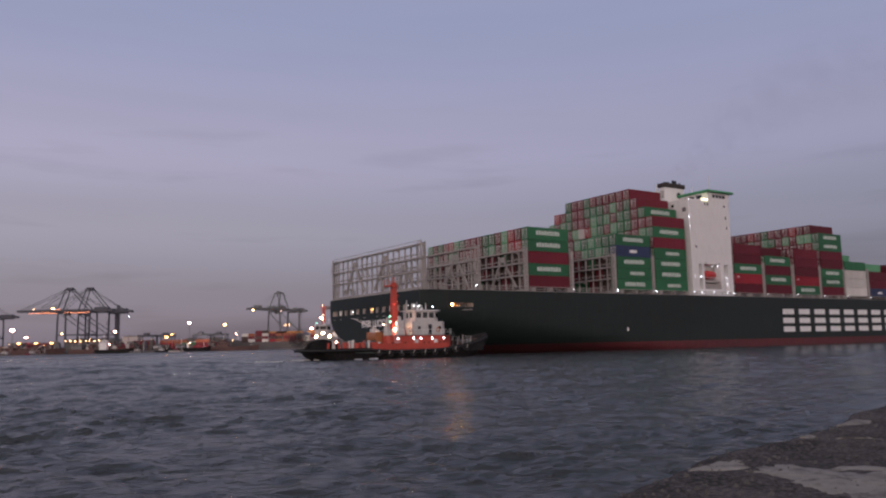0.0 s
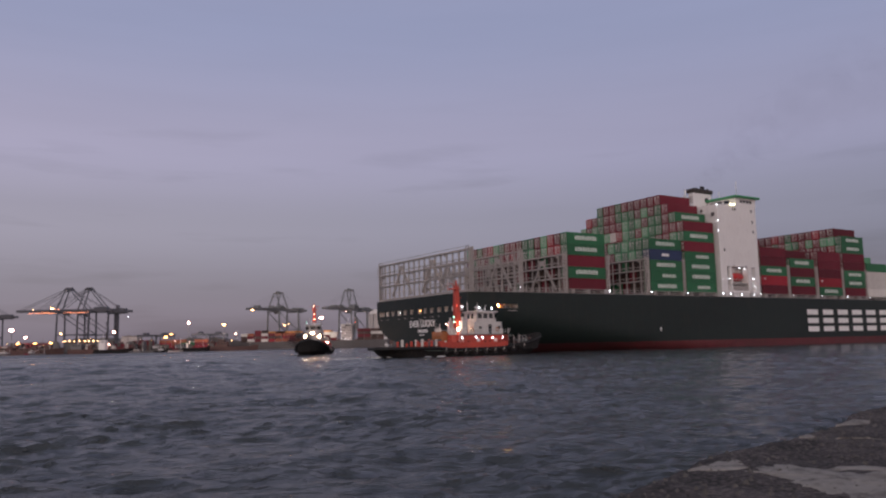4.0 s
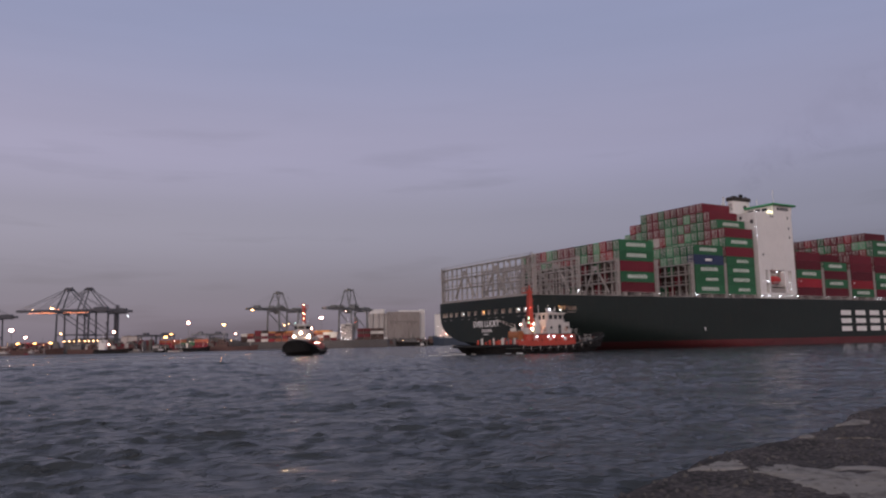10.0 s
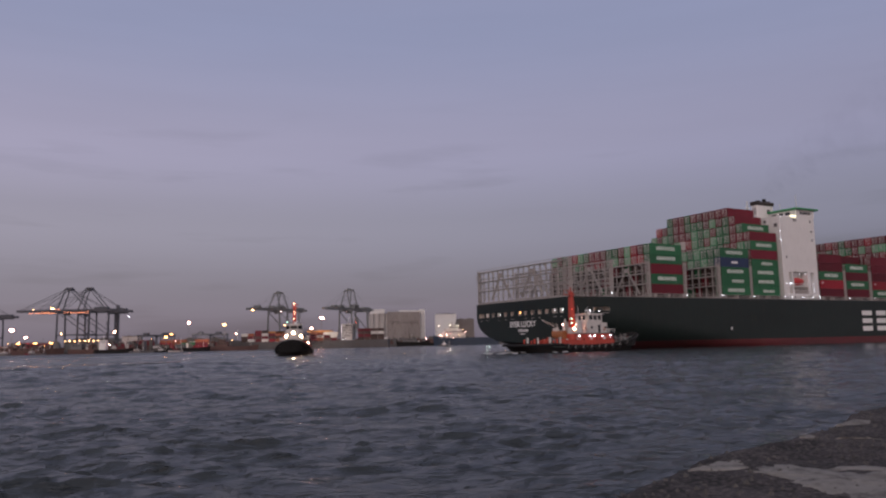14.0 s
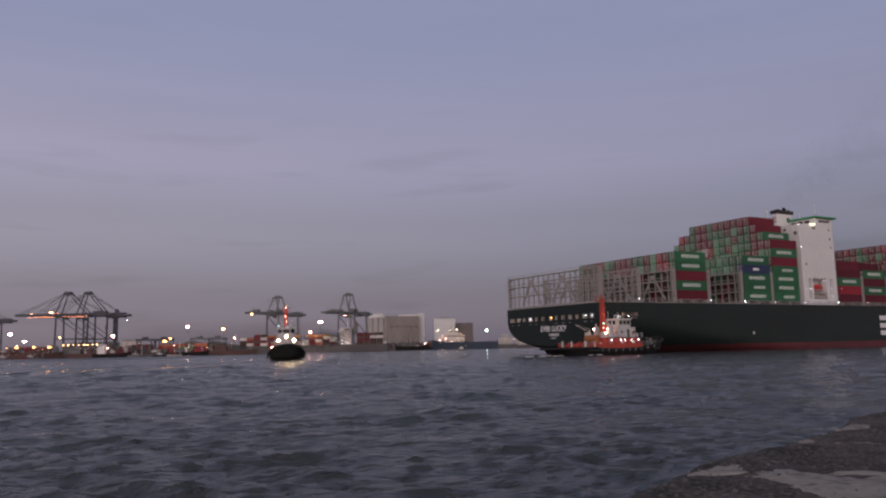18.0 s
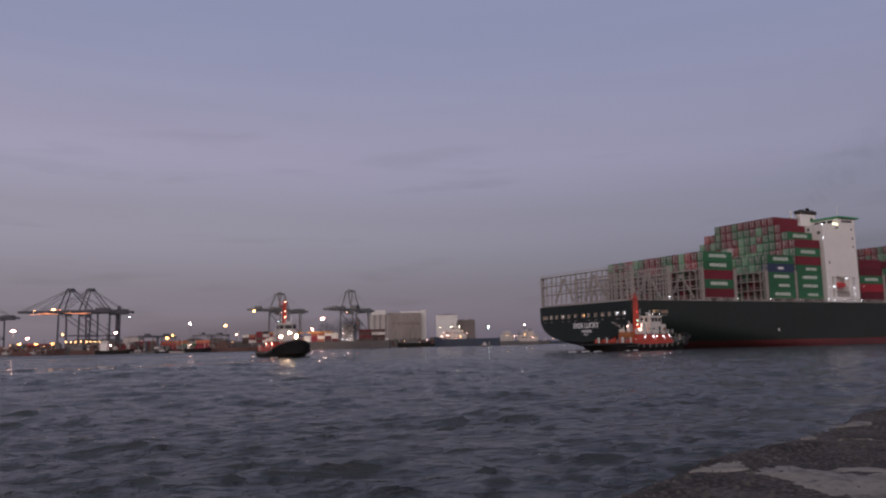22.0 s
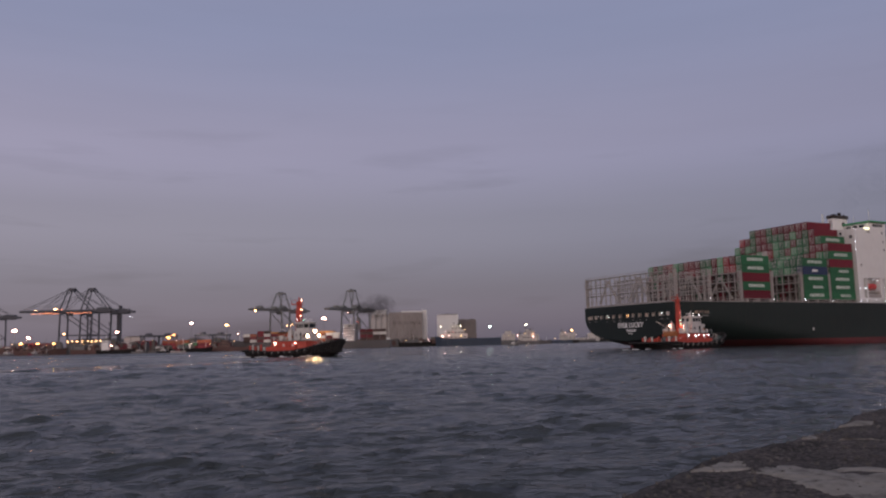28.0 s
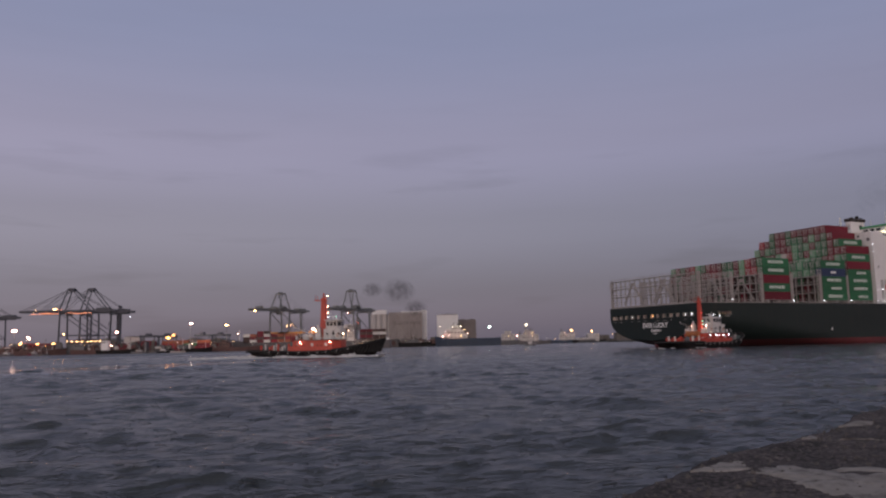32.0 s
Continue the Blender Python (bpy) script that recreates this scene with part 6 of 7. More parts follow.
def yard_gantry(x, y, w=13.0, h=11.5, d=9.0):
    th = thing("yard_gantry", "dark rubber-tyred yard gantry over container stacks", "gantry", "yard gantries", pose(x, y, 2.6))
    for px in (0, w):
        for py in (0, d):
            bm = bmesh.new()
            beam(bm, (px, py, 0.8), (px, py, h), 0.55)
            part("leg", bm, "crane_steel", th)
            bm = bmesh.new()
            beam(bm, (px - 0.3, py, 0.8), (px + 0.3, py, 0.8), 0.8, sides=12)
            part("wheel", bm, "black", th)
        bm = bmesh.new()
        beam(bm, (px, 0, 2.6), (px, d, 2.6), 0.5)
        part("sill_beam", bm, "crane_steel", th)
    for py in (0, d):
        bm = bmesh.new()
        box(bm, -1, w + 1, py - 0.6, py + 0.6, h, h + 1.9)
        part("girder", bm, "crane_steel", th)
    boxpart("trolley", (w * 0.3, w * 0.6, 1, d - 1, h + 1.9, h + 3.6), "crane_steel", th, bevel=0.2)
    return th


for x, y in ((-281, 712), (-268, 724), (-231, 712), (-218, 724)):
    yard_gantry(x, y)

# container stacks on the quay
rng = random.Random(21)
for x, y, n, k in ((-455, 705, 5, 2), (-400, 706, 4, 3), (-345, 704, 3, 2), (-302, 706, 3, 3), (-290, 722, 4, 3), (-240, 708, 2, 3), (-228, 730, 2, 3), (-168, 800, 2, 2), (-420, 730, 5, 3)):
    for i in range(n):
        for z in range(rng.randint(1, k)):
            c = piece("container", BOXES[rng.choices(("red", "orange", "white", "bright", "green"), (5, 3, 1, 2, 1))[0]], None, (x + 12.6 * i, y, 2.6 + 2.76 * z))
            tagged(c, "stacked shipping container on the quay", "container", "quay containers")


def moored_boat(x, y, L, H, hull, house, label, a=0, houses=((0.12, 0.3, 5),), lamps=(), name="moored_boat", side=-1):
    th = thing(name, label, "boat", "moored boats", pose(x, y, 0, 0, 0, a))
    B = max(4.5, L * 0.19)
    part("hull", small_hull("hull", L, B, H, hull, 0.25, H * 0.35), hull, th)
    for step, (f0, f1, h) in enumerate(houses):
        wide = B * (0.38 - 0.05 * step)
        hs = boxpart("deckhouse", (L * f0, L * f1, -wide, wide, H * 0.9, H + h), house, th, bevel=0.15)
        for k in range(3):
            x0 = L * f0 + (L * (f1 - f0)) * (0.15 + 0.28 * k)
            boxpart("window", (x0, x0 + L * (f1 - f0) * 0.14, -wide - 0.04, -wide + 0.02, H + h - 1.7, H + h - 0.8), "dark_glass", hs)
    mx = L * (houses[0][0] + houses[0][1]) / 2
    for px, top, r in ((mx, H + houses[0][2] + L * 0.1 + 1, 0.15), (L * 0.85, H + 3 + L * 0.05, 0.12)):
        bm = bmesh.new()
        beam(bm, (px, 0, H), (px, 0, top), r)
        part("mast", bm, "white", th)
    if name == "moored_ship":
        f0, f1, h = houses[-1]
        mid, crown = L * (f0 + f1) / 2, H + h
        for f, h0, k in ((0.25, 6.5, 1.0), (0.7, 4.0, 0.7)):
            bm = bmesh.new()
            x0 = L * (f0 + (f1 - f0) * f)
            beam(bm, (x0, 0, crown), (x0, 0, crown + h0), 0.22, 0.12)
            beam(bm, (x0 - 1.8 * k, 0, crown + h0 * 0.6), (x0 + 1.8 * k, 0, crown + h0 * 0.6), 0.14)
            beam(bm, (x0 - 1.0 * k, 0, crown + h0 * 0.85), (x0 + 1.0 * k, 0, crown + h0 * 0.85), 0.1)
            part("signal_mast", bm, "steel_dark", th)
        bm = bmesh.new()
        box(bm, mid - L * 0.075, mid - L * 0.02, -1.2, 1.2, H + h * 0.5, crown + 2.6, bevel=0.2)
        part("funnel", bm, "steel_dark", th, "dark funnel")
        for step, (g0, g1, hh) in enumerate(houses):
            wide = B * (0.38 - 0.05 * step)
            for z in np.arange(H + 2.6, H + hh - 0.5, 2.6):
                boxpart("deck_edge", (L * g0 - 0.4, L * g1 + 0.4, side * wide - 0.45, side * wide + 0.45, z, z + 0.2), "white", th)
                for k in range(5):
                    x0 = L * g0 + L * (g1 - g0) * (0.06 + 0.19 * k)
                    boxpart("window", (x0, x0 + L * (g1 - g0) * 0.09, side * (wide + 0.02) - 0.04, side * (wide + 0.02) + 0.04, z - 1.6, z - 0.6), "dark_glass", th)
        for f in (0.86, 0.94) if houses[0][0] > 0.1 else (0.8, 0.9):
            bm = bmesh.new()
            beam(bm, (L * f, 0, H), (L * f, 0, H + 5.5), 0.2, 0.12)
            beam(bm, (L * f, 0, H + 1.5), (L * (f - 0.09), 0, H + 5.0), 0.12)
            part("derrick", bm, "rack", th)
    for f, z, kind, r in lamps:
        lamp(th, kind, r, (L * f, side * B * 0.45, z))
    return th


moored_boat(-452, 632, 62, 2.6, "grey_hull", "tug_white", "long low grey barge moored at the quay", houses=((0.55, 0.66, 3.4), (0.2, 0.3, 2.2)), lamps=((0.62, 8.2, "amber", 0.9), (0.3, 8.0, "amber", 0.9)))
moored_boat(-385, 628, 78, 3.9, "rust_hull", "rust_hull", "rust-red moored barge with deck cargo", houses=((0.1, 0.5, 2.2), (0.55, 0.75, 1.6)), lamps=())
moored_boat(-275, 612, 30, 3.0, "black_steel", "white", "small dark moored tug with a white house", houses=((0.12, 0.3, 7.5),), lamps=((0.4, 7, "flood", 0.55),))
moored_boat(-302, 628, 52, 3.6, "rust_hull", "steel_dark", "rust-brown coaster moored at the quay", houses=((0.04, 0.2, 4.5),))
moored_boat(-234, 650, 38, 3.2, "black_steel", "steel_dark", "dark low moored workboat", houses=((0.25, 0.45, 3.2),))
moored_boat(-203, 664, 44, 3.6, "rust_hull", "rust_hull", "dark red moored workboat", houses=((0.2, 0.42, 3.6), (0.24, 0.36, 6.0)), lamps=((0.5, 8.5, "warm", 0.4),))
for x in (-313.7, -309.6, -305.6, -301.3, -296.7, -293.5, -289.7, -286.2):
    lamp_mast(x, 642, 10.6, "warm", 0.9, 0.85, "quay_lamp")
for x in (-351.6, -337.5, -324.4):
    lamp_mast(x, 641, 9.4, "amber", 0.9, 3.2, "quay_lamp")
moored_boat(62, 900, 76, 8.6, "blue_hull", "tug_white", "blue-hulled moored ship with a lit white superstructure", a=180, houses=((0.508, 0.872, 5.5), (0.557, 0.823, 10), (0.605, 0.75, 15)),
            lamps=((0.908, 22, "halide", 0.55), (0.737, 22.5, "halide", 0.55), (0.611, 22.5, "halide", 0.55), (0.881, 11.5, "flood", 0.55), (0.789, 12.5, "flood", 0.55), (0.605, 11.5, "warm", 0.55), (0.684, 8.5, "flood", 0.55), (0.5, 15, "flood", 0.4), (0.553, 18, "warm", 0.4), (0.843, 16, "flood", 0.4), (0.726, 15, "signal_red", 0.4)), name="moored_ship", side=1)
moored_boat(64, 985, 44, 5.4, "steel_dark", "tug_white", "grey moored ship with a white house", houses=((0.12, 0.5, 8), (0.2, 0.4, 12), (0.6, 0.8, 7)), lamps=((0.3, 11, "warm", 0.55), (0.55, 11, "flood", 0.55), (-0.227, 23, "mercury", 1.5)), name="moored_ship")
moored_boat(97, 1080, 48, 4.4, "grey_hull", "tug_white", "white and dark grey moored ship", houses=((0.3, 0.62, 9), (0.36, 0.5, 14)), lamps=((0.26, 27, "halide", 0.9), (0.44, 14, "warm", 0.55), (0.5, 8, "flood", 0.4)), name="moored_ship")
for x, y, L, key, house, label in ((-345, 600, 11, "grey_hull", "tug_white", "small grey harbour launch with white cabin"), (-326, 606, 9, "box_red", "tug_white", "small red and white launch"), (-318, 598, 12, "grey_hull", "rust_hull", "small grey boat with a rusty cabin"),
                                (-243, 600, 12, "steel_dark", "rack", "small dark motor launch moored"), (-225, 604, 10, "black_steel", "tug_white", "small dark launch with white cabin"), (-212, 598, 11, "rack", "box_red", "small grey boat with a red cabin")):
    moored_boat(x, y, L, 1.3, key, house, label, houses=((0.3, 0.65, 1.6),))
launch = moored_boat(0, 600, 9, 1.1, "steel_dark", "white", "small white launch crossing the harbour", houses=((0.3, 0.6, 1.6),), name="launch")
moored_boat(205, 1400, 62, 5, "grey_hull", "tug_white", "small dark coaster with a white house", houses=((0.2, 0.4, 13),), lamps=((0.3, 22, "warm", 1.5),), name="moored_ship")
moored_boat(285, 1700, 62, 5, "black_steel", "box_white", "small dark coaster with a cream house", houses=((0.35, 0.75, 14),), lamps=((0.5, 24, "warm", 1.5),), name="moored_ship")
moored_boat(-58, 935, 40, 5, "black_steel", "steel_dark", "dark fishing boat moored before the silo", houses=((0.3, 0.6, 4),), lamps=((0.2, 8, "warm", 0.4), (0.9, 8, "flood", 0.4)))


moored_boat(-24, 905, 30, 3.4, "black_steel", "steel_dark", "low dark workboat moored before the halls", houses=((0.55, 0.8, 2.4),))
moored_boat(88, 960, 30, 4.2, "grey_hull", "tug_white", "dark-hulled ship with a stepped white house", houses=((0.1, 0.7, 6), (0.2, 0.5, 11), (0.28, 0.42, 14)), lamps=((0.3, 13, "warm", 0.55), (0.6, 9, "flood", 0.55)), name="moored_ship")
moored_boat(150, 1180, 40, 4.5, "blue_hull", "box_white", "blue coaster with a cream house", houses=((0.5, 0.85, 9), (0.55, 0.75, 13)), lamps=((0.3, 7, "warm", 0.55), (0.7, 16, "flood", 0.55)), name="moored_ship")
moored_boat(178, 1260, 34, 4.0, "black_steel", "box_orange", "dark coaster with an orange house", houses=((0.2, 0.5, 8),), lamps=((0.4, 12, "amber", 0.9),), name="moored_ship")
moored_boat(255, 1560, 50, 4.5, "box_white", "tug_white", "low white ship moored far off", houses=((0.1, 0.8, 5),), name="moored_ship")


def quay_clutter():
    """Sheds, lorries, bins and crates that crowd the quays, too small to tell apart."""
    rng = random.Random(31)
    for key, n, hmax in (("steel_dark", 150, 8), ("rust_hull", 110, 7), ("roofing", 90, 10), ("box_white", 34, 5)):
        bm = bmesh.new()
        for _ in range(n):
            x, front = rng.uniform(-480, 40), rng.random() < 0.5
            y = rng.uniform(644, 690) if front and x < -245 else rng.uniform(704, 860)
            if x > -205:
                y = rng.uniform(795, 880)
            if x > -80:
                y = rng.uniform(965, 990)
            z = 2.0 if y < 700 else 2.6
            w, h = rng.uniform(1.5, 9), rng.uniform(1.2, hmax) ** 1.0
            box(bm, x, x + w, y, y + rng.uniform(2, 6), z, z + h)
            if rng.random() < 0.35:
                beam(bm, (x, y, z), (x, y, z + h + rng.uniform(2, 9)), 0.18)
        tagged(part("quay_clutter", bm, key), "crowded sheds, crates and gear along the quay", "clutter", kind="stuff")
    # gear and crates on the decks of the moored barges
    for key, n in (("rust_hull", 60), ("rack", 40), ("box_red", 40), ("steel_dark", 50), ("box_white", 22)):
        bm = bmesh.new()
        for _ in range(n):
            x, y = rng.choice((rng.uniform(-448, -400), rng.uniform(-380, -315), rng.uniform(-298, -255))), rng.uniform(627, 634)
            h = 0.6 + 3.2 * rng.random() ** 2
            low = 2.4 if x < -392 else 3.4
            box(bm, x, x + rng.uniform(0.8, 5), y, y + rng.uniform(1, 2.5), low, low + 0.7 + h)
            if rng.random() < 0.3:
                beam(bm, (x, y, low), (x, y, low + 2 + h + rng.uniform(0, 4)), 0.14)
        tagged(part("deck_cargo", bm, key), "mixed gear and crates on the moored barges", "clutter", kind="stuff")
    for _ in range(18):
        x, y = rng.uniform(-440, -200), rng.uniform(703, 720)
        lamp_mast(x, y, rng.uniform(6, 12), rng.choice(("warm", "flood", "amber")), rng.choice((0.4, 0.55)), 1.0, "quay_lamp")


quay_clutter()
rng = random.Random(77)
for k in range(30):
    x = 300 + 22 * k + rng.uniform(-9, 9)
    lamp_mast(x, 2140 if x < 940 else 2415, rng.uniform(9, 24), rng.choice(("warm", "flood", "amber", "warm")), rng.choice((0.9, 1.5)), 1.0, "street_lamp")
for x, y, w, d, h, key, label in ((392, 2160, 34, 30, 17, "roofing", "low dark shed in the distance"), (470, 2160, 60, 30, 22, "roofing", "dark hall in the distance"), (610, 2165, 40, 30, 26, "concrete", "pale low block in the distance"), (735, 2160, 70, 30, 18, "sheet", "pale long shed in the distance")):
    warehouse(x, y, w, d, h, key, label, 2, pitch=0.05)


# ---- wakes and smoke ----
def foam_strip(bm, x, y, z, length, wide, a, rng, rise=0.12):
    """A thin ragged raft of foam on the water."""
    n = 7
    ca, sa = math.cos(a), math.sin(a)
    top, low = [], []
    for k in range(n):
        f = k / (n - 1)
        w = wide * math.sin(math.pi * min(0.94, max(0.06, f))) * rng.uniform(0.5, 1.2)
        u, off = (f - 0.5) * length, rng.uniform(-0.2, 0.2) * wide
        for side, keep in ((1, top), (-1, low)):
            v = off + side * w / 2
            keep.append(bm.verts.new((x + u * ca - v * sa, y + u * sa + v * ca, z + (rise * rng.uniform(0.5, 1.2) if side > 0 else -0.1))))
    for k in range(n - 1):
        bm.faces.new((low[k], low[k + 1], top[k + 1], top[k]))


def make_wakes():
    """Foam at the tugs' waterlines; the turning tug's bow wave lifts as it gathers way."""
    rng = random.Random(17)
    bm = bmesh.new()
    for _ in range(9):
        foam_strip(bm, -19.8 - 12 * rng.random() ** 1.6, rng.gauss(0, 1.6), 0.08, rng.uniform(1.2, 3.2), rng.uniform(0.12, 0.3), rng.uniform(-0.15, 0.15), rng, rng.uniform(0.12, 0.25))
    for _ in range(4):
        foam_strip(bm, rng.uniform(-17, 9), -4.7 - rng.uniform(0.0, 0.5), 0.08, rng.uniform(0.6, 1.6), rng.uniform(0.1, 0.2), 0, rng, 0.14)
    tagged(part("wash", bm, "foam", tug_escort, "thin white wash astern"), kind="stuff")
    stern = -17.1
    bm = bmesh.new()
    for _ in range(10):
        x = rng.uniform(stern - 2, 12)
        y = 4.75 if x < 5 else 4.75 * math.sqrt(max(0, 1 - ((x - 5) / 10.8) ** 2.3)) * 0.95
        for s in (1, -1):
            foam_strip(bm, x, s * (y + rng.uniform(0.1, 0.7)), 0.1, rng.uniform(0.8, 2.2), -s * rng.uniform(0.15, 0.4), rng.uniform(-0.1, 0.1), rng, rng.uniform(0.1, 0.25))
    tagged(part("wash", bm, "foam", tug_turning, "thin white wash along the waterline"), kind="stuff")
    bm = bmesh.new()
    for k in range(130):
        x = 14.5 - 33 * rng.random()
        y = 4.75 if x < 5 else 4.75 * math.sqrt(max(0, 1 - ((x - 5) / 10.8) ** 2.3)) * 0.95
        lump = 0.5 + 0.5 * math.sin(x * 0.75 + 1.0)
        for s in (1, -1):
            foam_strip(bm, x, s * (y * 0.97 + rng.uniform(0.0, 0.9)), 0.05, rng.uniform(0.7, 2.0), -s * rng.uniform(0.2, 0.6), rng.uniform(-0.1, 0.1), rng, rng.uniform(0.15, 0.3) + 0.6 * lump * rng.random())
    for _ in range(46):
        back = 15 * rng.random() ** 1.4
        foam_strip(bm, stern - back, rng.gauss(0, 1.6 + 0.07 * back), 0.08, rng.uniform(1.0, 3.5), rng.uniform(0.15, 0.5), rng.uniform(-0.2, 0.2), rng, rng.uniform(0.2, 0.6))
    surge = part("bow_wave", bm, "foam", tug_turning, "white foam thrown up along the hull")
    return tagged(surge, kind="stuff")


surge = make_wakes()


def make_slick():
    """Calm water left by an old wake: a long smooth tongue with ragged edges, low enough for the chop to break through."""
    bm = bmesh.new()
    cols = []
    for i in range(120):
        f = i / 119
        way = -0.66 + 0.46 * f
        mid = 104 + 95 * (way + 0.558) + 300 * max(0, way + 0.42) ** 2
        half = (15 - 6 * f) * (1 + 0.4 * noise.noise(Vector((f * 9, 1, 0)))) * min(1, 5 * f + 0.2, 5 * (1 - f) + 0.2)
        col = []
        for k in range(25):
            g = k / 12 - 1
            y = mid + half * g + 2.0 * noise.noise(Vector((f * 31, g * 2, 4)))
            x = way * y
            z = 0.135 + 0.016 * noise.noise(Vector((x * 0.35, y * 0.45, 0))) - (0.30 if k in (0, 24) or i in (0, 119) else 0)
            col.append(bm.verts.new((x, y, z)))
        cols.append(col)
    for a, b in zip(cols[:-1], cols[1:]):
        for k in range(24):
            bm.faces.new((a[k], b[k], b[k + 1], a[k + 1])).smooth = True
    return tagged(part("wake_slick", bm, "slick"), "smooth calm slick of an old wake on the water", "wake", kind="stuff")


slick = make_slick()


def smoke_material(name, dense):
    """Thin smoke: patchy, and thinner away from the middle of its puff."""
    m = bpy.data.materials.new(name)
    m.use_nodes = True
    t, n = m.node_tree, m.node_tree.nodes
    b = n["Principled BSDF"]
    b.inputs["Base Color"].default_value, b.inputs["Roughness"].default_value = (0.045, 0.042, 0.046, 1), 1.0
    b.inputs["Specular IOR Level"].default_value = 0.0
    co, tx, rg = n.new("ShaderNodeTexCoord"), n.new("ShaderNodeTexNoise"), n.new("ShaderNodeMapRange")
    flat, ln, fall, mu = n.new("ShaderNodeVectorMath"), n.new("ShaderNodeVectorMath"), n.new("ShaderNodeMapRange"), n.new("ShaderNodeMath")
    tx.inputs["Scale"].default_value, tx.inputs["Detail"].default_value = 0.55, 5
    link(t, co.outputs["Object"], tx.inputs["Vector"])
    rg.inputs["From Min"].default_value, rg.inputs["From Max"].default_value = 0.30, 0.70
    rg.inputs["To Min"].default_value, rg.inputs["To Max"].default_value = 0.05 * dense, dense
    link(t, tx.outputs[0], rg.inputs["Value"])
    flat.operation, flat.inputs[1].default_value = "MULTIPLY", (0.82, 0.0, 1.15)
    link(t, co.outputs["Object"], flat.inputs[0])
    ln.operation = "LENGTH"
    link(t, flat.outputs[0], ln.inputs[0])
    fall.interpolation_type = "SMOOTHSTEP"
    fall.inputs["From Min"].default_value, fall.inputs["From Max"].default_value = 4.6, 0.6
    link(t, ln.outputs["Value"], fall.inputs["Value"])
    mu.operation = "MULTIPLY"
    link(t, rg.outputs[0], mu.inputs[0])
    link(t, fall.outputs[0], mu.inputs[1])
    link(t, mu.outputs[0], b.inputs["Alpha"])
    return m


M["smoke"] = smoke_material("thin_dark_exhaust_smoke", 0.55)
M["haze"] = smoke_material("faint_grey_exhaust_haze", 0.048)


def smoke_cloud(seed, size, kind="smoke", label="thin dark puff of drifting exhaust smoke"):
    """A lumpy cloud, wider than high."""
    bm = bmesh.new()
    bmesh.ops.create_icosphere(bm, subdivisions=4, radius=1)
    for v in bm.verts:
        d = v.co.normalized()
        r = 5.2 * (1 + 0.30 * noise.noise(d * 1.3 + Vector((seed * 7, 0, 0))) + 0.15 * noise.noise(d * 3.1 + Vector((0, seed * 5, 0))))
        v.co = Vector((d.x * r, d.y * r * 0.8, d.z * r * 0.8))
    for f in bm.faces:
        f.smooth = True
    ob = part("exhaust_smoke", bm, kind)
    ob.scale = (size, size, size)
    return tagged(ob, label, "smoke", "smoke puffs")


plume = [smoke_cloud(s, z, "haze", "faint grey haze of ship exhaust") for s, z in ((5, 0.9), (6, 1.7), (7, 2.9), (8, 4.2))]
smoke = [smoke_cloud(s, z) for s, z in ((1, 1.05), (2, 0.66), (3, 0.75))]


# ---- what moves ----
SHIP_ROWS = [(0, 19.3, 174.58, 33.26), (2.5, 26.01, 180.57, 32.71), (6, 35.27, 190.02, 31.93), (9, 43.46, 197.87, 31.27), (12, 51.38, 205.43, 30.61),
             (14, 56.57, 210.27, 30.16), (20, 71.72, 224.41, 28.83), (25, 85.38, 236.16, 27.73), (32, 104.03, 252.88, 26.18)]
# the escort's place beside the ship: seconds, metres forward, metres inboard, degrees off her heading
ESCORT_ROWS = [(0, -35.1, -8.5, 0), (3.2, -33.2, -8.5, 0), (6, -32.4, -8.5, 0), (9, -31.9, -8.5, 0), (12, -30.7, -8.5, 2), (16, -30.5, -8.2, 5), (20, -30.3, -7.9, 8), (25, -30.5, -7.6, 11), (32, -32.1, -7.3, 14)]
# the other tug swings round and steams off to the right
TURN_ROWS = [(0, -37.73, 241.71, 276), (2.5, -40.09, 240.66, 277), (5.5, -39.88, 237.51, 271), (9, -41.15, 233.31, 271), (12, -43.12, 229.55, 274), (14, -43.86, 227.05, 278), (16.5, -44.31, 223.42, 280), (18, -44.94, 221.02, 283), (20, -44.84, 216.43, 289), (21.5, -44.07, 211.73, 293), (23, -43.36, 206.99, 300), (25.5, -42.11, 206.81, 313), (27.5, -39.9, 205.37, 322), (29, -38.17, 199.91, 334), (30.5, -34.53, 194.11, 344), (32, -30.55, 188.22, 353)]

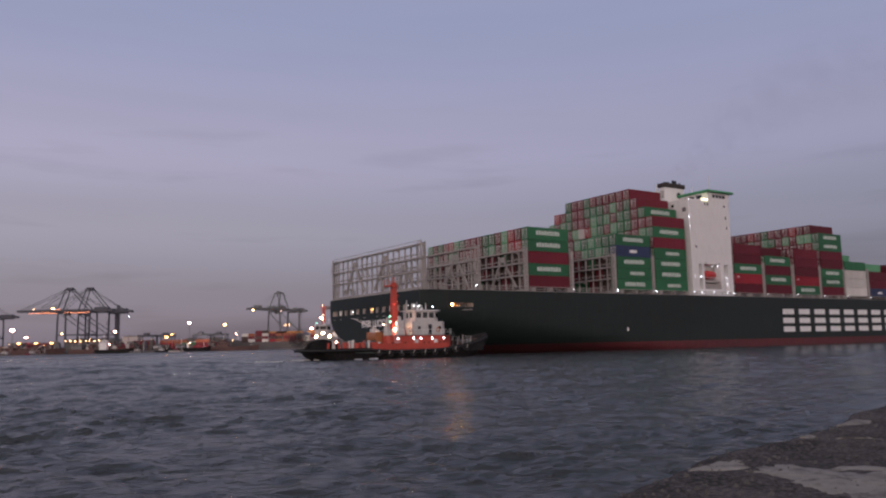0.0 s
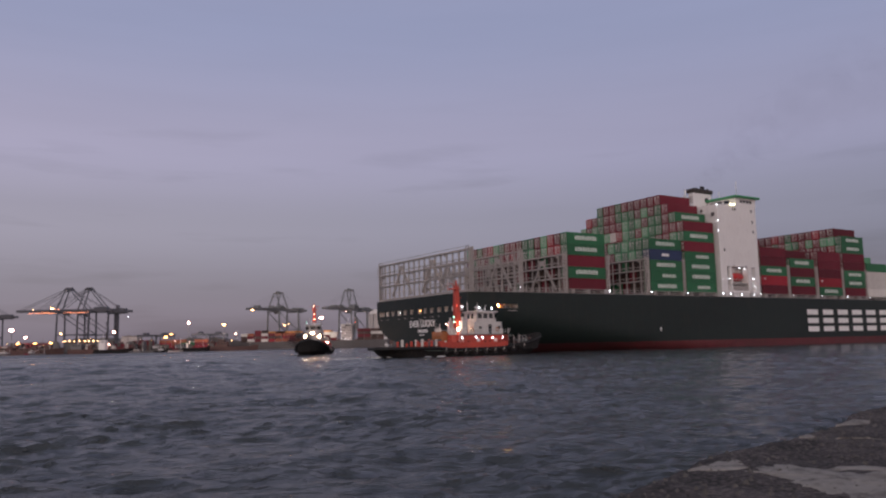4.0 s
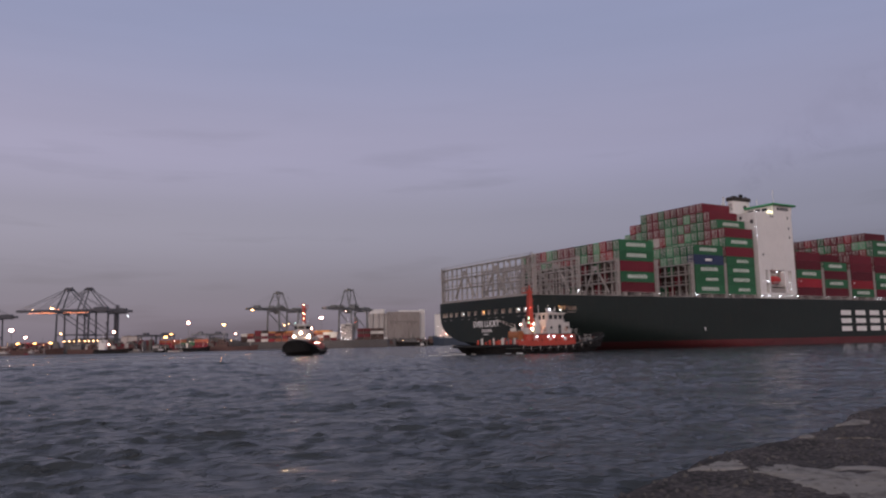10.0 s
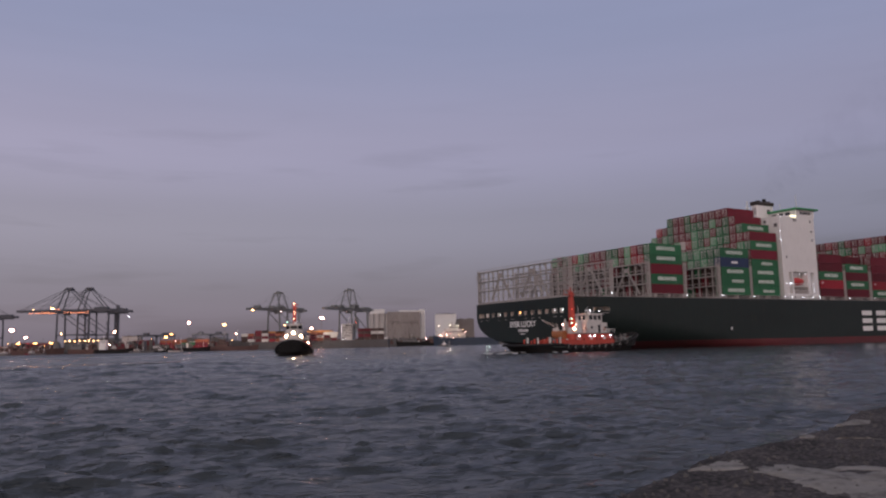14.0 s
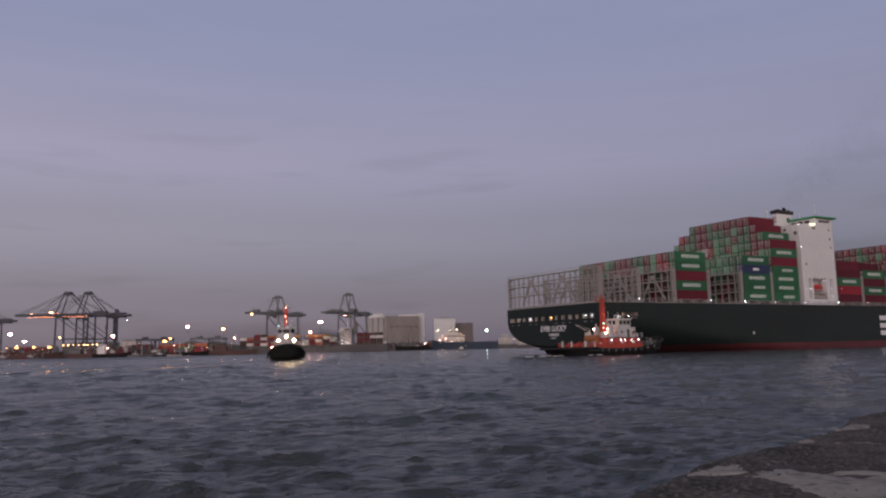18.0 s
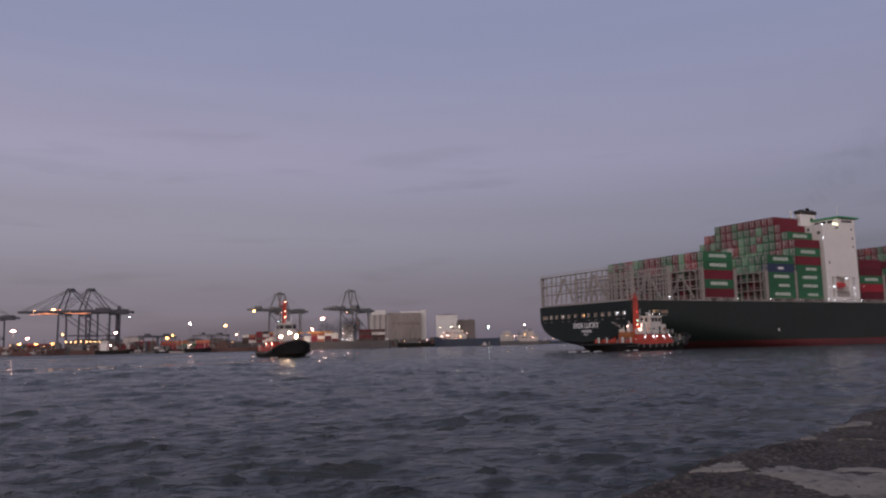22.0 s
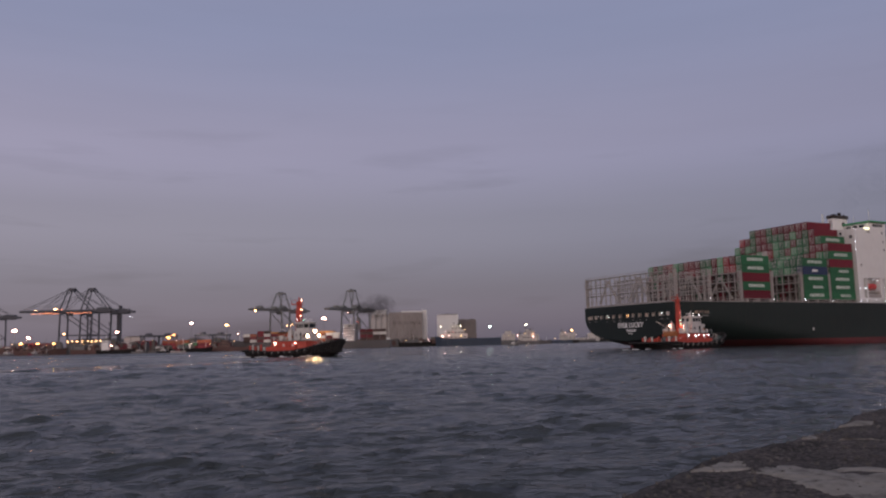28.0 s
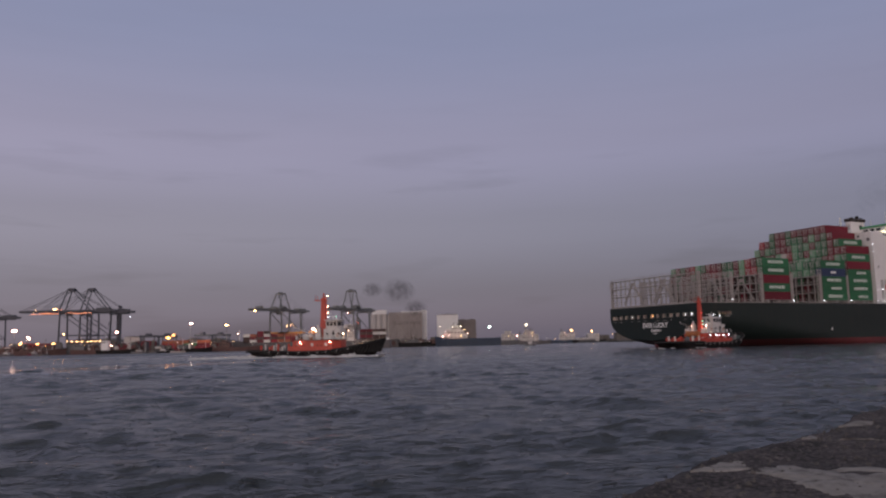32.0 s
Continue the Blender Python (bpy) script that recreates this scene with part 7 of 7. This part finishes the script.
SMOKE_ROWS = [[(0, -43.4, 232, 4.8), (14, -41.3, 230, 4.7), (20, -31.8, 228, 6.5), (25.5, -24.5, 230, 11.0), (28, -20.0, 232, 14.4), (30, -16.7, 234, 17.0), (32, -14.4, 236, 19.0)],
              [(0, -43.0, 230, 4.4), (16, -42.1, 230, 4.4), (24, -31.3, 230, 9.5), (28, -24.7, 232, 13.6), (30, -24.0, 233, 16.6), (32, -22.2, 234, 19.3)],
              [(0, -43.0, 230, 4.4), (12, -40.5, 230, 4.7), (20, -29.9, 232, 7.0), (26, -25.2, 236, 12.1), (32, -9.5, 240, 13.7)]]

LAUNCH_ROWS = [(0, -66), (6, -40), (14, -4.8), (19, 13), (21, 21.5), (31, 56.6), (32, 60)]


def ship_pose(t):
    for a, b in zip(SHIP_ROWS[:-1], SHIP_ROWS[1:]):
        if t <= b[0]:
            f = (t - a[0]) / (b[0] - a[0])
            return pose(*(p + (q - p) * f for p, q in zip(a[1:3], b[1:3])), 0, 0, 0, a[3] + (b[3] - a[3]) * f)


def motions():
    walk(ship, [(t, ship_pose(t)) for t, *_ in SHIP_ROWS])
    walk(tug_escort, [(t, ship_pose(t) @ pose(u, v, 0, 0, 0, a)) for t, u, v, a in ESCORT_ROWS])
    walk(surge, [(t, pose(0, 0, z)) for t, z in ((0, -1.3), (22, -1.3), (26, -0.75), (29, -0.2), (30.5, 0), (32, 0.02))])
    walk(tug_turning, [(t, pose(x, y, 0, 0, 0, a)) for t, x, y, a in TURN_ROWS])
    # exhaust of the turning tug drifts up and away to the right
    for puff, (x, y, z) in zip(plume, ((4, 1, 50.5), (12, 3, 57), (26, 6, 67), (50, 10, 80))):
        walk(puff, [(t, pose(*(ship_pose(t) @ Vector((62, 10.6, 0))).xy, 0) @ pose(x, y, z)) for t, *_ in SHIP_ROWS])
    for puff, rows in zip(smoke, SMOKE_ROWS):
        walk(puff, [(t, pose(x, y, z)) for t, x, y, z in rows])
    walk(launch, [(t, pose(x, 600, 0)) for t, x in LAUNCH_ROWS])
    walk(slick, [(0, pose(-126, 6, 0)), (6, pose(-80, 4, 0)), (9, pose(-50, 3, 0)), (12, pose(-30, 2, 0)), (17, pose(-9, 0, 0)), (22, pose(0, 0, 0)), (32, pose(3, 0, 0))])
    walk(water, [(0, pose(-6, 9, 0)), (32, pose(6, -9, 0))])


motions()
